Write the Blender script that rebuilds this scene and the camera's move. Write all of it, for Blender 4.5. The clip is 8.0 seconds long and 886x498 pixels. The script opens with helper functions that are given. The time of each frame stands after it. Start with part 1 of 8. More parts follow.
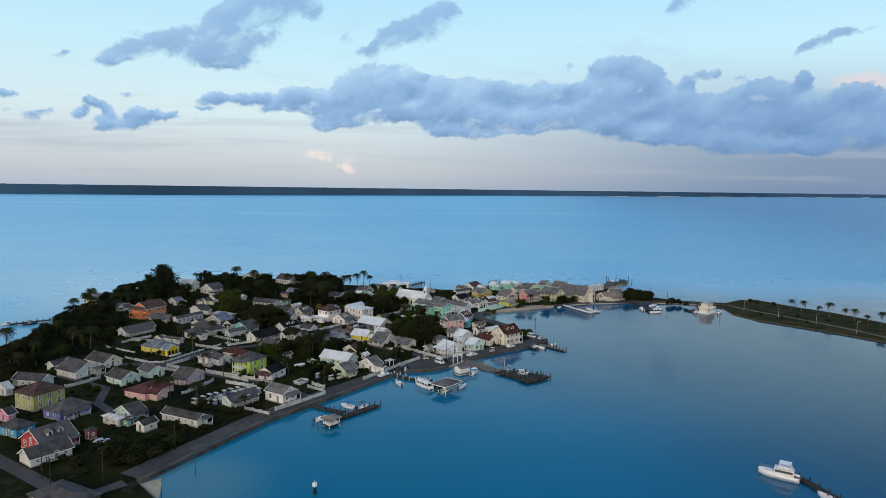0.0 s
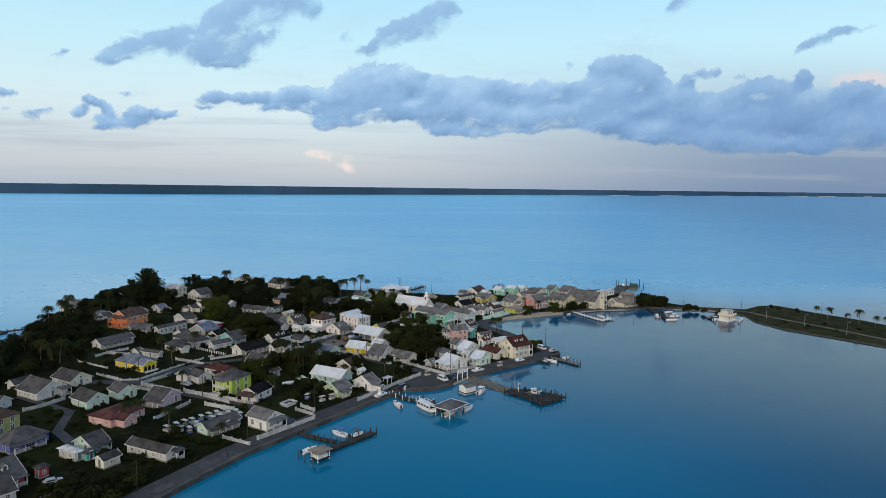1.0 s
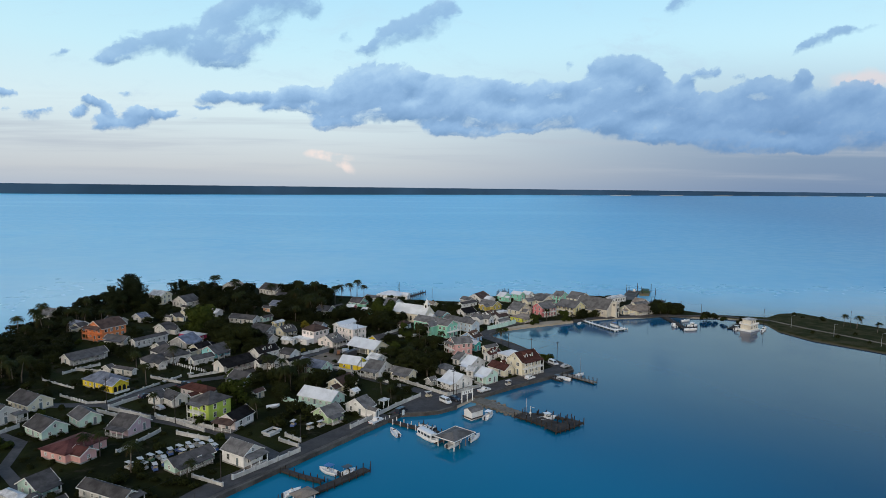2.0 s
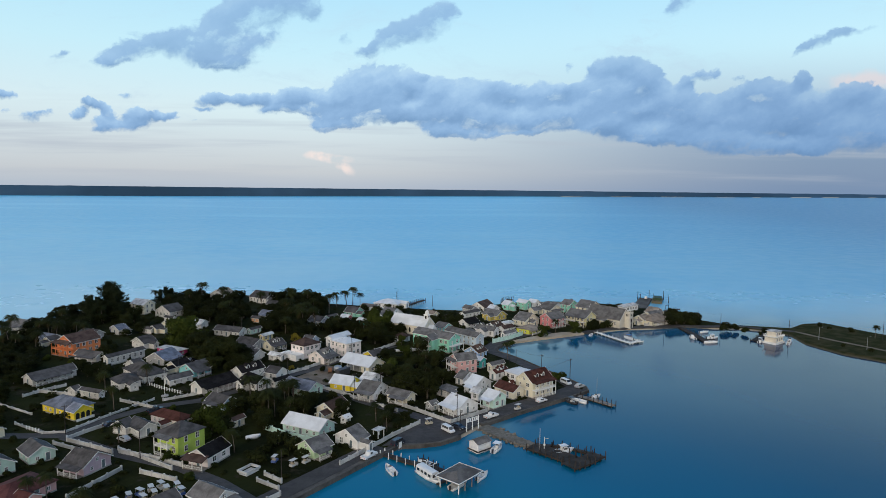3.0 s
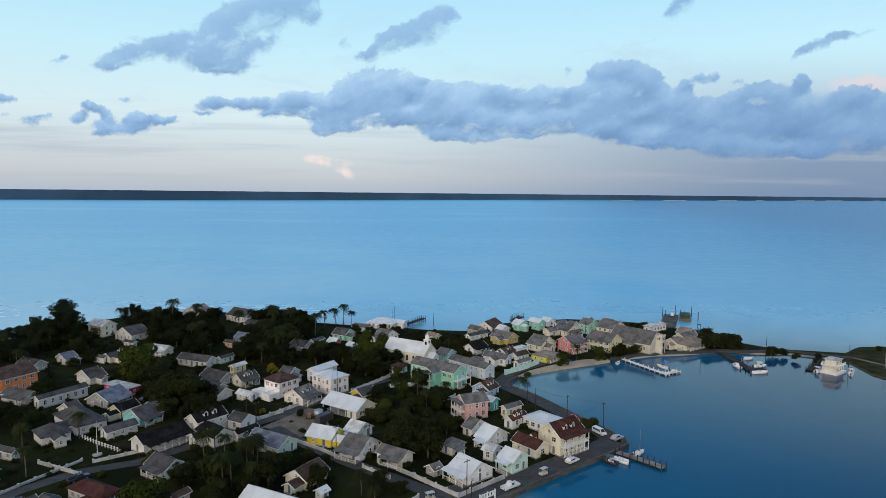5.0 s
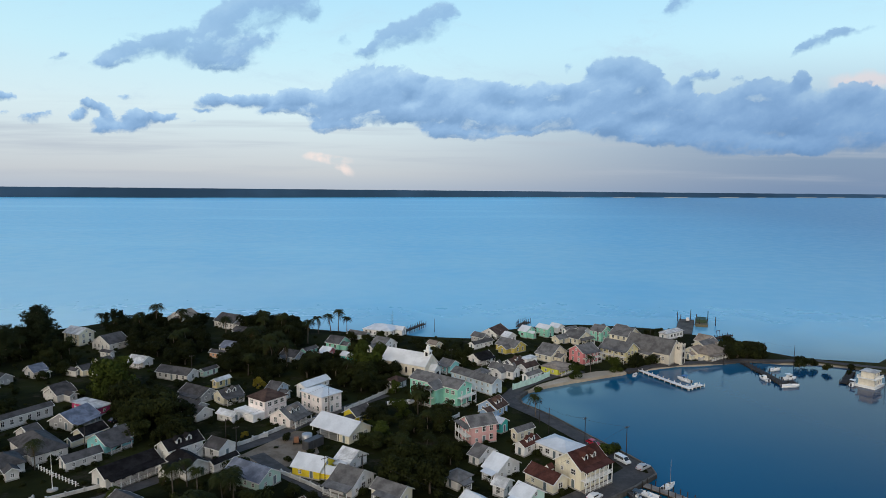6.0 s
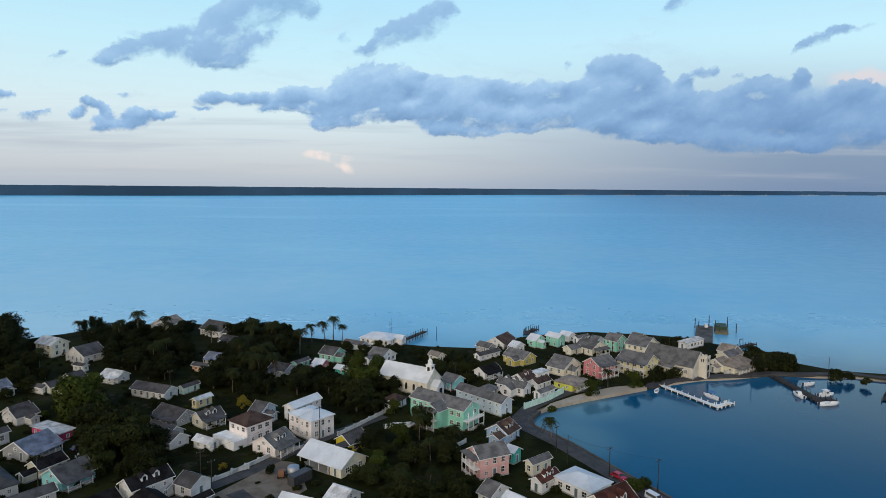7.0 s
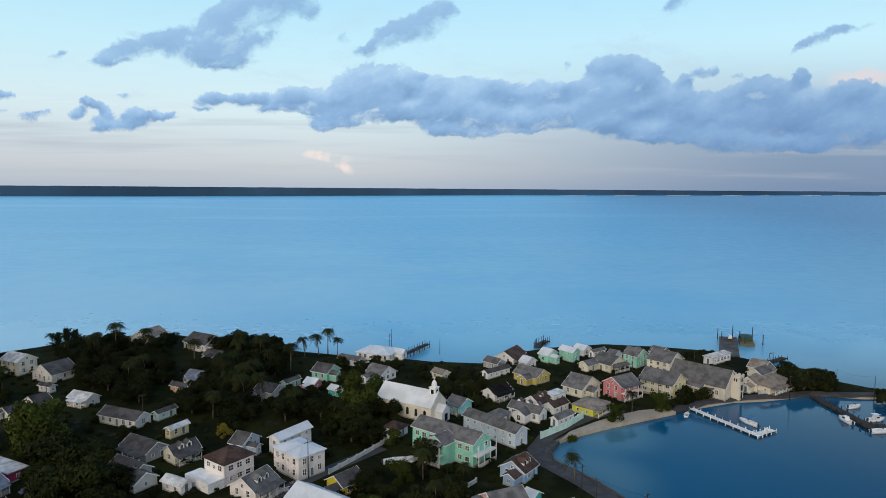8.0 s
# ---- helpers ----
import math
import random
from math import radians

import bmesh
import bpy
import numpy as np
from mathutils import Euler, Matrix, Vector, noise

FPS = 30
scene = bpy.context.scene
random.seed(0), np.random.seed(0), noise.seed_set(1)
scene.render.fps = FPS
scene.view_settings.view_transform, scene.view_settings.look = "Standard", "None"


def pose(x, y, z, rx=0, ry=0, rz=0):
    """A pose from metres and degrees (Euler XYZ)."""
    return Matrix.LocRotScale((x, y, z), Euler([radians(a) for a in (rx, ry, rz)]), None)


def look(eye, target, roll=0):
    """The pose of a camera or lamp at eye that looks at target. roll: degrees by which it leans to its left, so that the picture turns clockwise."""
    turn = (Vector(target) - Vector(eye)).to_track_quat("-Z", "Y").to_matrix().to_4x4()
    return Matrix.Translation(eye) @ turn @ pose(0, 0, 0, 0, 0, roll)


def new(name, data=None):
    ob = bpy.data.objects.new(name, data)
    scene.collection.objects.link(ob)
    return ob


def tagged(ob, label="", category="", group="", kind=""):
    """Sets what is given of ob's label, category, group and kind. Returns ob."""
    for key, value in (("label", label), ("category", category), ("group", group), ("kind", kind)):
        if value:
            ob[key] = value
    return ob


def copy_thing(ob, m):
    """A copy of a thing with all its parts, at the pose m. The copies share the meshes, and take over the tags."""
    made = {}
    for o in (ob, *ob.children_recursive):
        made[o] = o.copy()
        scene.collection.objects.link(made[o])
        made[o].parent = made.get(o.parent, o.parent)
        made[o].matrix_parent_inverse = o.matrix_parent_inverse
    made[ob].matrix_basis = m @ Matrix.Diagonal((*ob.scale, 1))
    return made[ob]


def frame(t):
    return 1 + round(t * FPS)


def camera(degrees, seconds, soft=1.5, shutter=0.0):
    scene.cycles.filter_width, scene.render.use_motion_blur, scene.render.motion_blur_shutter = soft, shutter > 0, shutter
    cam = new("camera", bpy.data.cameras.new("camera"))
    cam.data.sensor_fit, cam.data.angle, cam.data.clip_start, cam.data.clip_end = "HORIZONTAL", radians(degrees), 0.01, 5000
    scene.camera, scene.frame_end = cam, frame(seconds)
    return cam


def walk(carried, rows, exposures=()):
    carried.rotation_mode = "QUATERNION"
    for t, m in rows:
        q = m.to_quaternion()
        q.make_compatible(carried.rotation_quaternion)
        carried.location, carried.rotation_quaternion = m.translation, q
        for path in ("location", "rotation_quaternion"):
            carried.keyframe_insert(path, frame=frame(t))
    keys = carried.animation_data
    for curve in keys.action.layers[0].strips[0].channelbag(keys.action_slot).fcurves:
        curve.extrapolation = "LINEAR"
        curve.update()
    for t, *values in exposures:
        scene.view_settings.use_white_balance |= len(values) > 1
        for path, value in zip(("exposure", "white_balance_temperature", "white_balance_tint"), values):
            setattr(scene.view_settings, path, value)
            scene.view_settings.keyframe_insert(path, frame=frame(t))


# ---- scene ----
# ---- camera: seconds, place, turn ----
cam = camera(69.0, 8.0, soft=0.65)
PATH = [
    (0.0, 0.219, 0.000, 74.743, 84.464, -0.711, 1.218),
    (0.5, -0.782, 12.428, 74.741, 84.378, -0.700, 1.207),
    (1.0, -1.662, 24.948, 74.746, 84.384, -0.688, 1.196),
    (1.5, -2.440, 37.456, 74.757, 84.374, -0.674, 1.185),
    (3.0, -4.349, 74.163, 74.827, 84.516, -0.629, 1.154),
    (3.5, -4.909, 85.989, 74.862, 84.660, -0.612, 1.144),
    (4.0, -5.461, 97.595, 74.904, 84.751, -0.594, 1.134),
    (4.5, -6.027, 109.006, 74.953, 84.844, -0.576, 1.125),
    (6.0, -7.991, 142.622, 75.135, 84.577, -0.513, 1.098),
    (6.5, -8.799, 153.918, 75.208, 84.390, -0.491, 1.089),
    (7.0, -9.715, 165.459, 75.287, 84.379, -0.467, 1.081),
    (7.5, -10.759, 177.401, 75.373, 84.354, -0.443, 1.073),
    (8.0, -11.950, 189.917, 75.464, 84.408, -0.417, 1.065),
]
walk(cam, [(t, pose(x, y, z, rx, ry, rz)) for t, x, y, z, rx, ry, rz in PATH])

# ---- world and sun ----
SUN_AZ, SUN_EL = radians(-158), radians(14)      # azimuth from +y towards +x
world = bpy.data.worlds.new("sky")
scene.world = world
world.use_nodes = True


class Nodes:
    """A short hand for building node trees."""

    def __init__(self, tree):
        self.tree = tree

    def add(self, kind, props=None, **sockets):
        n = self.tree.nodes.new(kind)
        for k, v in (props or {}).items():
            if k == "operation":
                n.operation = v
            elif k == "blend_type":
                n.blend_type = v
            elif k == "data_type":
                n.data_type = v
            elif k == "interpolation_type":
                n.interpolation_type = v
            elif k == "sky_type":
                n.sky_type = v
        for k, v in sockets.items():
            key = int(k[1:]) if k[0] == "i" and k[1:].isdigit() else k.replace("_", " ")
            self.put(n.inputs[key], v)
        return n

    def put(self, socket, v):
        if isinstance(v, bpy.types.NodeSocket):
            self.tree.links.new(v, socket)
        else:
            socket.default_value = v

    def math(self, op, a, b=0.0, c=0.0):
        return self.add("ShaderNodeMath", {"operation": op}, i0=a, i1=b, i2=c).outputs[0]

    def vmath(self, op, a, b=(0, 0, 0), c=(0, 0, 0)):
        n = self.add("ShaderNodeVectorMath", {"operation": op}, i0=a)
        if op not in ("LENGTH", "NORMALIZE"):
            self.put(n.inputs[1], b)
        if op == "MULTIPLY_ADD":
            self.put(n.inputs[2], c)
        return n.outputs[1] if op in ("LENGTH", "DOT_PRODUCT") else n.outputs[0]

    def mix(self, fac, a, b, blend="MIX"):
        n = self.add("ShaderNodeMix", {"data_type": "RGBA", "blend_type": blend})
        self.put(n.inputs[0], fac)
        self.put(n.inputs[6], a)
        self.put(n.inputs[7], b)
        return n.outputs[2]

    def span(self, v, a, b, c=0.0, d=1.0, smooth=True):
        n = self.add("ShaderNodeMapRange", {"interpolation_type": "SMOOTHSTEP" if smooth else "LINEAR"})
        for k, x in enumerate((v, a, b, c, d)):
            self.put(n.inputs[k], x)
        return n.outputs[0]

    def noise(self, vec, scale, detail=3.0, rough=0.55, dist=0.0):
        n = self.add("ShaderNodeTexNoise", None, Vector=vec, Scale=scale, Detail=detail, Roughness=rough, Distortion=dist)
        return n.outputs[0], n.outputs[1]

    def ramp(self, fac, stops):
        n = self.tree.nodes.new("ShaderNodeValToRGB")
        e = n.color_ramp.elements
        while len(e) < len(stops):
            e.new(0.5)
        for k, (p, col) in enumerate(stops):
            e[k].position, e[k].color = p, (*col, 1)
        self.put(n.inputs[0], fac)
        return n.outputs[0]


def heap_at(g, where, blob):
    """A soft hump round one middle."""
    cu, cv, su, sv, lean, weight = blob
    weight = max(weight, 0.35 + 0.65 * weight)
    c, k = math.cos(radians(lean)), math.sin(radians(lean))
    p = g.math("SUBTRACT", g.vmath("DOT_PRODUCT", where, (c / su, k / su, 0.0)), (c * cu + k * cv) / su)
    q = g.math("SUBTRACT", g.vmath("DOT_PRODUCT", where, (-k / sv, c / sv, 0.0)), (c * cv - k * cu) / sv)
    far = g.math("SQRT", g.math("MULTIPLY_ADD", p, p, g.math("MULTIPLY", q, q)))
    return g.span(far, 1.55, 0.25, 0.0, weight), q


def build_sky():
    t = world.node_tree
    t.nodes.clear()
    g = Nodes(t)
    way = g.add("ShaderNodeTexCoord").outputs["Generated"]
    sep = g.add("ShaderNodeSeparateXYZ", None, Vector=way)
    x, y, z = sep.outputs
    # flat coordinates of the sky ahead: u to the right, v up
    fwd = g.math("MAXIMUM", y, 0.12)
    u, v = g.math("DIVIDE", x, fwd), g.math("DIVIDE", z, fwd)
    uv = g.add("ShaderNodeCombineXYZ", None, X=u, Y=v, Z=0.0).outputs[0]
    nish = g.add("ShaderNodeTexSky", {"sky_type": "NISHITA"})
    nish.sun_disc, nish.sun_elevation, nish.sun_rotation = False, SUN_EL, SUN_AZ
    nish.air_density, nish.dust_density, nish.ozone_density = 1.0, 1.2, 2.0
    clear = g.ramp(g.math("MULTIPLY", g.math("MAXIMUM", z, 0.0), 2.2), [
        (0.0, (0.50, 0.57, 0.67)), (0.045, (0.60, 0.645, 0.70)), (0.13, (0.66, 0.74, 0.80)), (0.24, (0.74, 0.90, 0.95)),
        (0.42, (0.62, 0.92, 1.03)), (0.62, (0.49, 0.84, 1.04)), (0.80, (0.18, 0.48, 0.82)), (1.0, (0.06, 0.26, 0.60))])
    # the right of the view is greyer low down
    dim = g.math("MULTIPLY", g.span(u, -0.25, 0.60), g.span(v, 0.24, 0.04))
    clear = g.mix(g.math("MULTIPLY", dim, 1.0), clear, (0.19, 0.29, 0.47, 1))
    # the low sun's side of the sky, behind the camera, is warm and bright
    sun_way = (math.sin(SUN_AZ) * math.cos(SUN_EL), math.cos(SUN_AZ) * math.cos(SUN_EL), math.sin(SUN_EL))
    near_sun = g.vmath("DOT_PRODUCT", way, sun_way)
    clear = g.mix(g.span(near_sun, -0.05, 0.75), clear, (0.98, 0.90, 0.79, 1))
    # thin level bands near the horizon
    band_at = g.add("ShaderNodeVectorMath", {"operation": "MULTIPLY"}, i0=uv, i1=(1.3, 26.0, 1.0)).outputs[0]
    bands, _ = g.noise(band_at, 1.6, 4.0, 0.55)
    low = g.math("MULTIPLY", g.span(v, 0.15, 0.08), g.span(v, 0.0, 0.03))
    clear = g.mix(g.math("MULTIPLY", g.math("MULTIPLY", g.span(bands, 0.45, 0.70), low), 0.6), clear, (0.45, 0.51, 0.62, 1))
    clear = g.mix(0.12, clear, g.mix(1.0, nish.outputs[0], (0.12, 0.12, 0.12, 1), "MULTIPLY"))
    # a warm break in the cloud
    gn, gc = g.noise(uv, 30.0, 3.0)
    torn = g.vmath("MULTIPLY_ADD", gc, (0.030, 0.012, 0.0), g.vmath("SUBTRACT", uv, (0.015, 0.006, 0.0)))
    glow = g.math("MAXIMUM", heap_at(g, torn, (-0.196, 0.043, 0.036, 0.0075, -4, 1.0))[0], heap_at(g, torn, (-0.176, 0.032, 0.024, 0.0085, -32, 0.8))[0])
    glow = g.math("MULTIPLY", g.span(glow, 0.12, 0.9), g.span(gn, 0.36, 0.6))
    # heaps of cloud with torn edges, in flat coordinates
    _, wc1 = g.noise(uv, 16.0, 3.0, 0.6)
    _, wc2 = g.noise(uv, 52.0, 4.0, 0.62)
    bent = g.vmath("MULTIPLY_ADD", wc1, (0.034, 0.022, 0.0), uv)
    bent = g.vmath("MULTIPLY_ADD", wc2, (0.020, 0.015, 0.0), bent)
    bent = g.vmath("SUBTRACT", bent, (0.027, 0.0185, 0.0))
    both = None
    for blob in CLOUDS:
        one, q = heap_at(g, bent, blob)
        # how far above a heap's middle: heads are paler than feet
        high = g.math("MULTIPLY", one, q)
        pair = g.add("ShaderNodeCombineXYZ", None, X=one, Y=high, Z=0.0).outputs[0]
        both = pair if both is None else g.vmath("ADD", both, pair)
    heap, lift, _ = g.add("ShaderNodeSeparateXYZ", None, Vector=both).outputs
    lift = g.math("DIVIDE", lift, g.math("ADD", heap, 0.08))
    # the rest of the sky, beside and behind, carries loose cloud too
    over = g.add("ShaderNodeCombineXYZ", None, X=g.math("DIVIDE", x, g.math("ADD", g.math("ABSOLUTE", z), 0.12)), Y=g.math("DIVIDE", y, g.math("ADD", g.math("ABSOLUTE", z), 0.12)), Z=0.0).outputs[0]
    loose, _ = g.noise(over, 0.9, 6.0, 0.6)
    ahead = g.math("MULTIPLY", g.span(y, 0.55, 0.75), g.span(v, 0.62, 0.42))
    heap = g.math("MAXIMUM", heap, g.math("MULTIPLY", g.span(loose, 0.5, 0.66), g.math("SUBTRACT", 1.0, ahead)))
    # billows run up to the right
    slant = g.add("ShaderNodeMapping", None, Vector=bent)
    slant.vector_type = "TEXTURE"
    slant.inputs["Rotation"].default_value = (0.0, 0.0, radians(24))
    slant.inputs["Scale"].default_value = (1 / 11.0, 1 / 30.0, 1.0)
    body, _ = g.noise(slant.outputs[0], 1.0, 5.0, 0.58)
    puff, _ = g.noise(uv, 70.0, 4.0, 0.6)
    mass = g.math("ADD", g.math("MULTIPLY", g.math("SUBTRACT", body, 0.5), 1.0), g.math("MULTIPLY", g.math("SUBTRACT", puff, 0.5), 0.30))
    full = g.math("MINIMUM", heap, g.span(v, 0.16, 0.23, 1.0, 0.92))
    gaps, _ = g.noise(g.vmath("MULTIPLY", bent, (15.0, 24.0, 0.0)), 1.0, 4.0, 0.6, 0.3)
    thick = g.math("ADD", g.math("ADD", full, g.math("MULTIPLY", mass, 1.5)), g.span(gaps, 0.34, 0.56, -0.32, 0.04))
    # crisp heads, ragged soft feet; the high ones thinner
    soft = g.math("ADD", g.span(lift, -0.7, 0.4, 0.95, 0.34), g.span(v, 0.17, 0.24, 0.0, 0.25))
    cover = g.span(thick, 0.20, g.math("ADD", 0.20, soft))
    cover = g.math("MULTIPLY", cover, g.span(heap, 0.02, 0.22))
    cover = g.math("MULTIPLY", cover, g.span(v, 0.15, 0.22, 1.0, 0.90))
    tone = g.ramp(g.math("ADD", g.math("MULTIPLY_ADD", mass, 0.75, 0.50), g.math("MULTIPLY", lift, -0.50)), [
        (0.0, (0.52, 0.74, 0.92)), (0.25, (0.36, 0.57, 0.83)), (0.5, (0.255, 0.445, 0.72)), (0.75, (0.180, 0.345, 0.60)), (1.0, (0.135, 0.275, 0.50))])
    tone = g.mix(g.math("MULTIPLY", g.span(u, 0.05, 0.6), 0.42), tone, (0.145, 0.285, 0.53, 1))
    tone = g.mix(g.math("MULTIPLY", g.span(v, 0.165, 0.215), 0.6), tone, (0.265, 0.46, 0.73, 1))
    sky = g.mix(g.math("MULTIPLY", glow, 0.75), clear, (0.98, 0.82, 0.76, 1))
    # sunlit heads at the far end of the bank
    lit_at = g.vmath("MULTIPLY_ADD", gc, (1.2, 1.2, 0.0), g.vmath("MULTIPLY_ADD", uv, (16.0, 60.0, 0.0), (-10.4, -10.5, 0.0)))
    sky = g.mix(g.math("MULTIPLY", g.span(g.vmath("LENGTH", lit_at), 1.2, 0.3), 0.75), sky, (0.78, 0.70, 0.72, 1))
    # a thin torn veil between the heaps
    veil, _ = g.noise(g.vmath("MULTIPLY", bent, (5.0, 16.0, 0.0)), 1.0, 6.0, 0.66, 0.5)
    veil = g.math("MULTIPLY", g.span(veil, 0.50, 0.74), g.math("MULTIPLY", g.span(v, 0.08, 0.13), g.span(v, 0.36, 0.20)))
    sky = g.mix(g.math("MULTIPLY", veil, 0.4), sky, (0.50, 0.64, 0.80, 1))
    sky = g.mix(g.math("MULTIPLY", cover, 0.92), sky, tone)
    back = g.add("ShaderNodeBackground", None, Color=sky, Strength=1.0)
    g.add("ShaderNodeOutputWorld", None, Surface=back.outputs[0])


# heaps of cloud: middle, half size, lean in degrees, weight
UPPER_LEFT = [(-0.532, 0.190, 0.026, 0.012, 15, 0.90), (-0.492, 0.209, 0.039, 0.021, 20, 0.90), (-0.444, 0.220, 0.035, 0.024, 10, 0.85), (-0.395, 0.212, 0.044, 0.030, 10, 0.80), (-0.351, 0.206, 0.051, 0.030, 10, 0.90),
    (-0.357, 0.241, 0.039, 0.025, 30, 1.00), (-0.317, 0.263, 0.053, 0.030, 20, 1.00), (-0.266, 0.277, 0.054, 0.028, 10, 1.00), (-0.226, 0.272, 0.018, 0.026, 10, 0.90), (-0.362, 0.186, 0.037, 0.012, 0, 0.70),
    (-0.608, 0.196, 0.018, 0.008, 20, 0.32), (-0.283, 0.225, 0.035, 0.018, 15, 0.30)]
UPPER_RIGHT = [(-0.137, 0.207, 0.023, 0.010, 20, 0.60), (-0.103, 0.224, 0.037, 0.019, 20, 0.80), (-0.062, 0.238, 0.040, 0.021, 15, 0.85), (-0.023, 0.248, 0.028, 0.025, 10, 0.80), (-0.033, 0.265, 0.023, 0.012, 20, 0.60),
    (-0.167, 0.222, 0.018, 0.014, 30, 0.32), (0.333, 0.281, 0.028, 0.012, 15, 0.70), (0.318, 0.265, 0.019, 0.009, 20, 0.45), (0.519, 0.210, 0.018, 0.008, 25, 0.55), (0.548, 0.225, 0.028, 0.010, 22, 0.65),
    (0.574, 0.234, 0.019, 0.007, 20, 0.55), (0.607, 0.239, 0.023, 0.005, 15, 0.30)]
LOW_LEFT = [(-0.650, 0.105, 0.028, 0.009, 6, 0.60), (-0.702, 0.136, 0.023, 0.007, -15, 0.40), (-0.700, 0.112, 0.012, 0.007, 0, 0.40), (-0.508, 0.137, 0.013, 0.008, 15, 0.55), (-0.586, 0.107, 0.014, 0.008, 35, 0.70),
    (-0.567, 0.121, 0.016, 0.008, -20, 0.75), (-0.539, 0.113, 0.021, 0.012, -32, 0.95), (-0.545, 0.091, 0.020, 0.018, 0, 1.00), (-0.496, 0.104, 0.019, 0.017, 0, 0.90), (-0.518, 0.087, 0.037, 0.010, 5, 0.80),
    (-0.452, 0.101, 0.028, 0.009, 0, 0.70), (-0.415, 0.096, 0.021, 0.005, 0, 0.40), (-0.383, 0.127, 0.022, 0.012, 10, 0.75), (-0.353, 0.131, 0.026, 0.011, 0, 0.75), (-0.318, 0.132, 0.028, 0.012, 5, 0.75)]
BANK_WEST = [(-0.297, 0.134, 0.015, 0.009, 0, 0.70), (-0.266, 0.126, 0.028, 0.015, 15, 1.00), (-0.237, 0.134, 0.029, 0.021, 0, 1.00), (-0.206, 0.128, 0.028, 0.018, 0, 1.00), (-0.248, 0.115, 0.046, 0.007, 0, 0.90),
    (-0.172, 0.146, 0.035, 0.026, 20, 1.00), (-0.133, 0.152, 0.037, 0.030, 20, 1.00), (-0.092, 0.157, 0.035, 0.026, 10, 1.00), (-0.070, 0.157, 0.018, 0.019, 0, 0.90), (-0.181, 0.103, 0.049, 0.016, 0, 1.00),
    (-0.127, 0.114, 0.053, 0.023, 0, 1.00), (-0.188, 0.092, 0.042, 0.008, 0, 0.90), (-0.090, 0.120, 0.026, 0.023, 0, 0.90), (-0.146, 0.129, 0.061, 0.025, 10, 1.00), (-0.007, 0.087, 0.026, 0.012, 0, 0.80),
    (-0.388, 0.112, 0.021, 0.004, 0, 0.35)]
BANK_MIDDLE = [(-0.037, 0.144, 0.026, 0.021, 20, 0.90), (-0.049, 0.110, 0.040, 0.018, 0, 1.00), (-0.007, 0.127, 0.044, 0.030, 0, 1.00), (0.020, 0.117, 0.044, 0.033, 0, 1.00), (0.035, 0.150, 0.035, 0.016, 0, 0.90),
    (-0.022, 0.086, 0.040, 0.012, 0, 1.00), (0.030, 0.080, 0.040, 0.009, 0, 0.95), (0.073, 0.142, 0.028, 0.021, 0, 0.80), (0.062, 0.103, 0.048, 0.019, 0, 1.00), (0.122, 0.106, 0.054, 0.023, 5, 1.00),
    (0.130, 0.142, 0.035, 0.019, 10, 0.85), (0.166, 0.146, 0.032, 0.016, 10, 0.85), (0.167, 0.181, 0.009, 0.014, -20, 0.42), (0.165, 0.107, 0.053, 0.016, 8, 1.00), (0.106, 0.084, 0.035, 0.005, 8, 0.60)]
BANK_HEADS = [(0.224, 0.183, 0.032, 0.014, 10, 0.80), (0.258, 0.183, 0.025, 0.016, 0, 0.85), (0.284, 0.175, 0.023, 0.019, 0, 1.00), (0.215, 0.161, 0.035, 0.017, 25, 0.85), (0.258, 0.153, 0.046, 0.021, 20, 1.00),
    (0.207, 0.129, 0.063, 0.023, 15, 1.00), (0.293, 0.157, 0.026, 0.016, 0, 1.00), (0.259, 0.119, 0.053, 0.021, 15, 1.00), (0.328, 0.137, 0.035, 0.021, 10, 0.90), (0.353, 0.166, 0.021, 0.012, 25, 0.75),
    (0.381, 0.172, 0.018, 0.011, 0, 0.65), (0.427, 0.169, 0.016, 0.006, 5, 0.34), (0.277, 0.089, 0.063, 0.019, 0, 1.00), (0.217, 0.095, 0.044, 0.014, 8, 0.90), (-0.051, 0.168, 0.012, 0.006, 0, 0.40)]
BANK_EAST = [(0.353, 0.120, 0.061, 0.028, 0, 1.00), (0.346, 0.081, 0.072, 0.016, 0, 1.00), (0.422, 0.138, 0.039, 0.021, 10, 1.00), (0.413, 0.100, 0.072, 0.030, 0, 1.00), (0.441, 0.070, 0.079, 0.015, -2, 1.00),
    (0.472, 0.146, 0.037, 0.019, 0, 0.90), (0.516, 0.165, 0.016, 0.017, 0, 0.90), (0.507, 0.121, 0.054, 0.033, 0, 1.00), (0.494, 0.064, 0.054, 0.011, 0, 0.85), (0.556, 0.130, 0.053, 0.026, 15, 1.00),
    (0.598, 0.149, 0.031, 0.019, 10, 1.00), (0.630, 0.131, 0.037, 0.021, 0, 0.90), (0.575, 0.092, 0.072, 0.030, 0, 1.00), (0.644, 0.097, 0.053, 0.033, 0, 0.90), (0.304, 0.072, 0.044, 0.007, 0, 0.70),
    (0.526, 0.069, 0.061, 0.012, 0, 0.70)]
CLOUDS = UPPER_LEFT + UPPER_RIGHT + LOW_LEFT + BANK_WEST + BANK_MIDDLE + BANK_HEADS + BANK_EAST

build_sky()

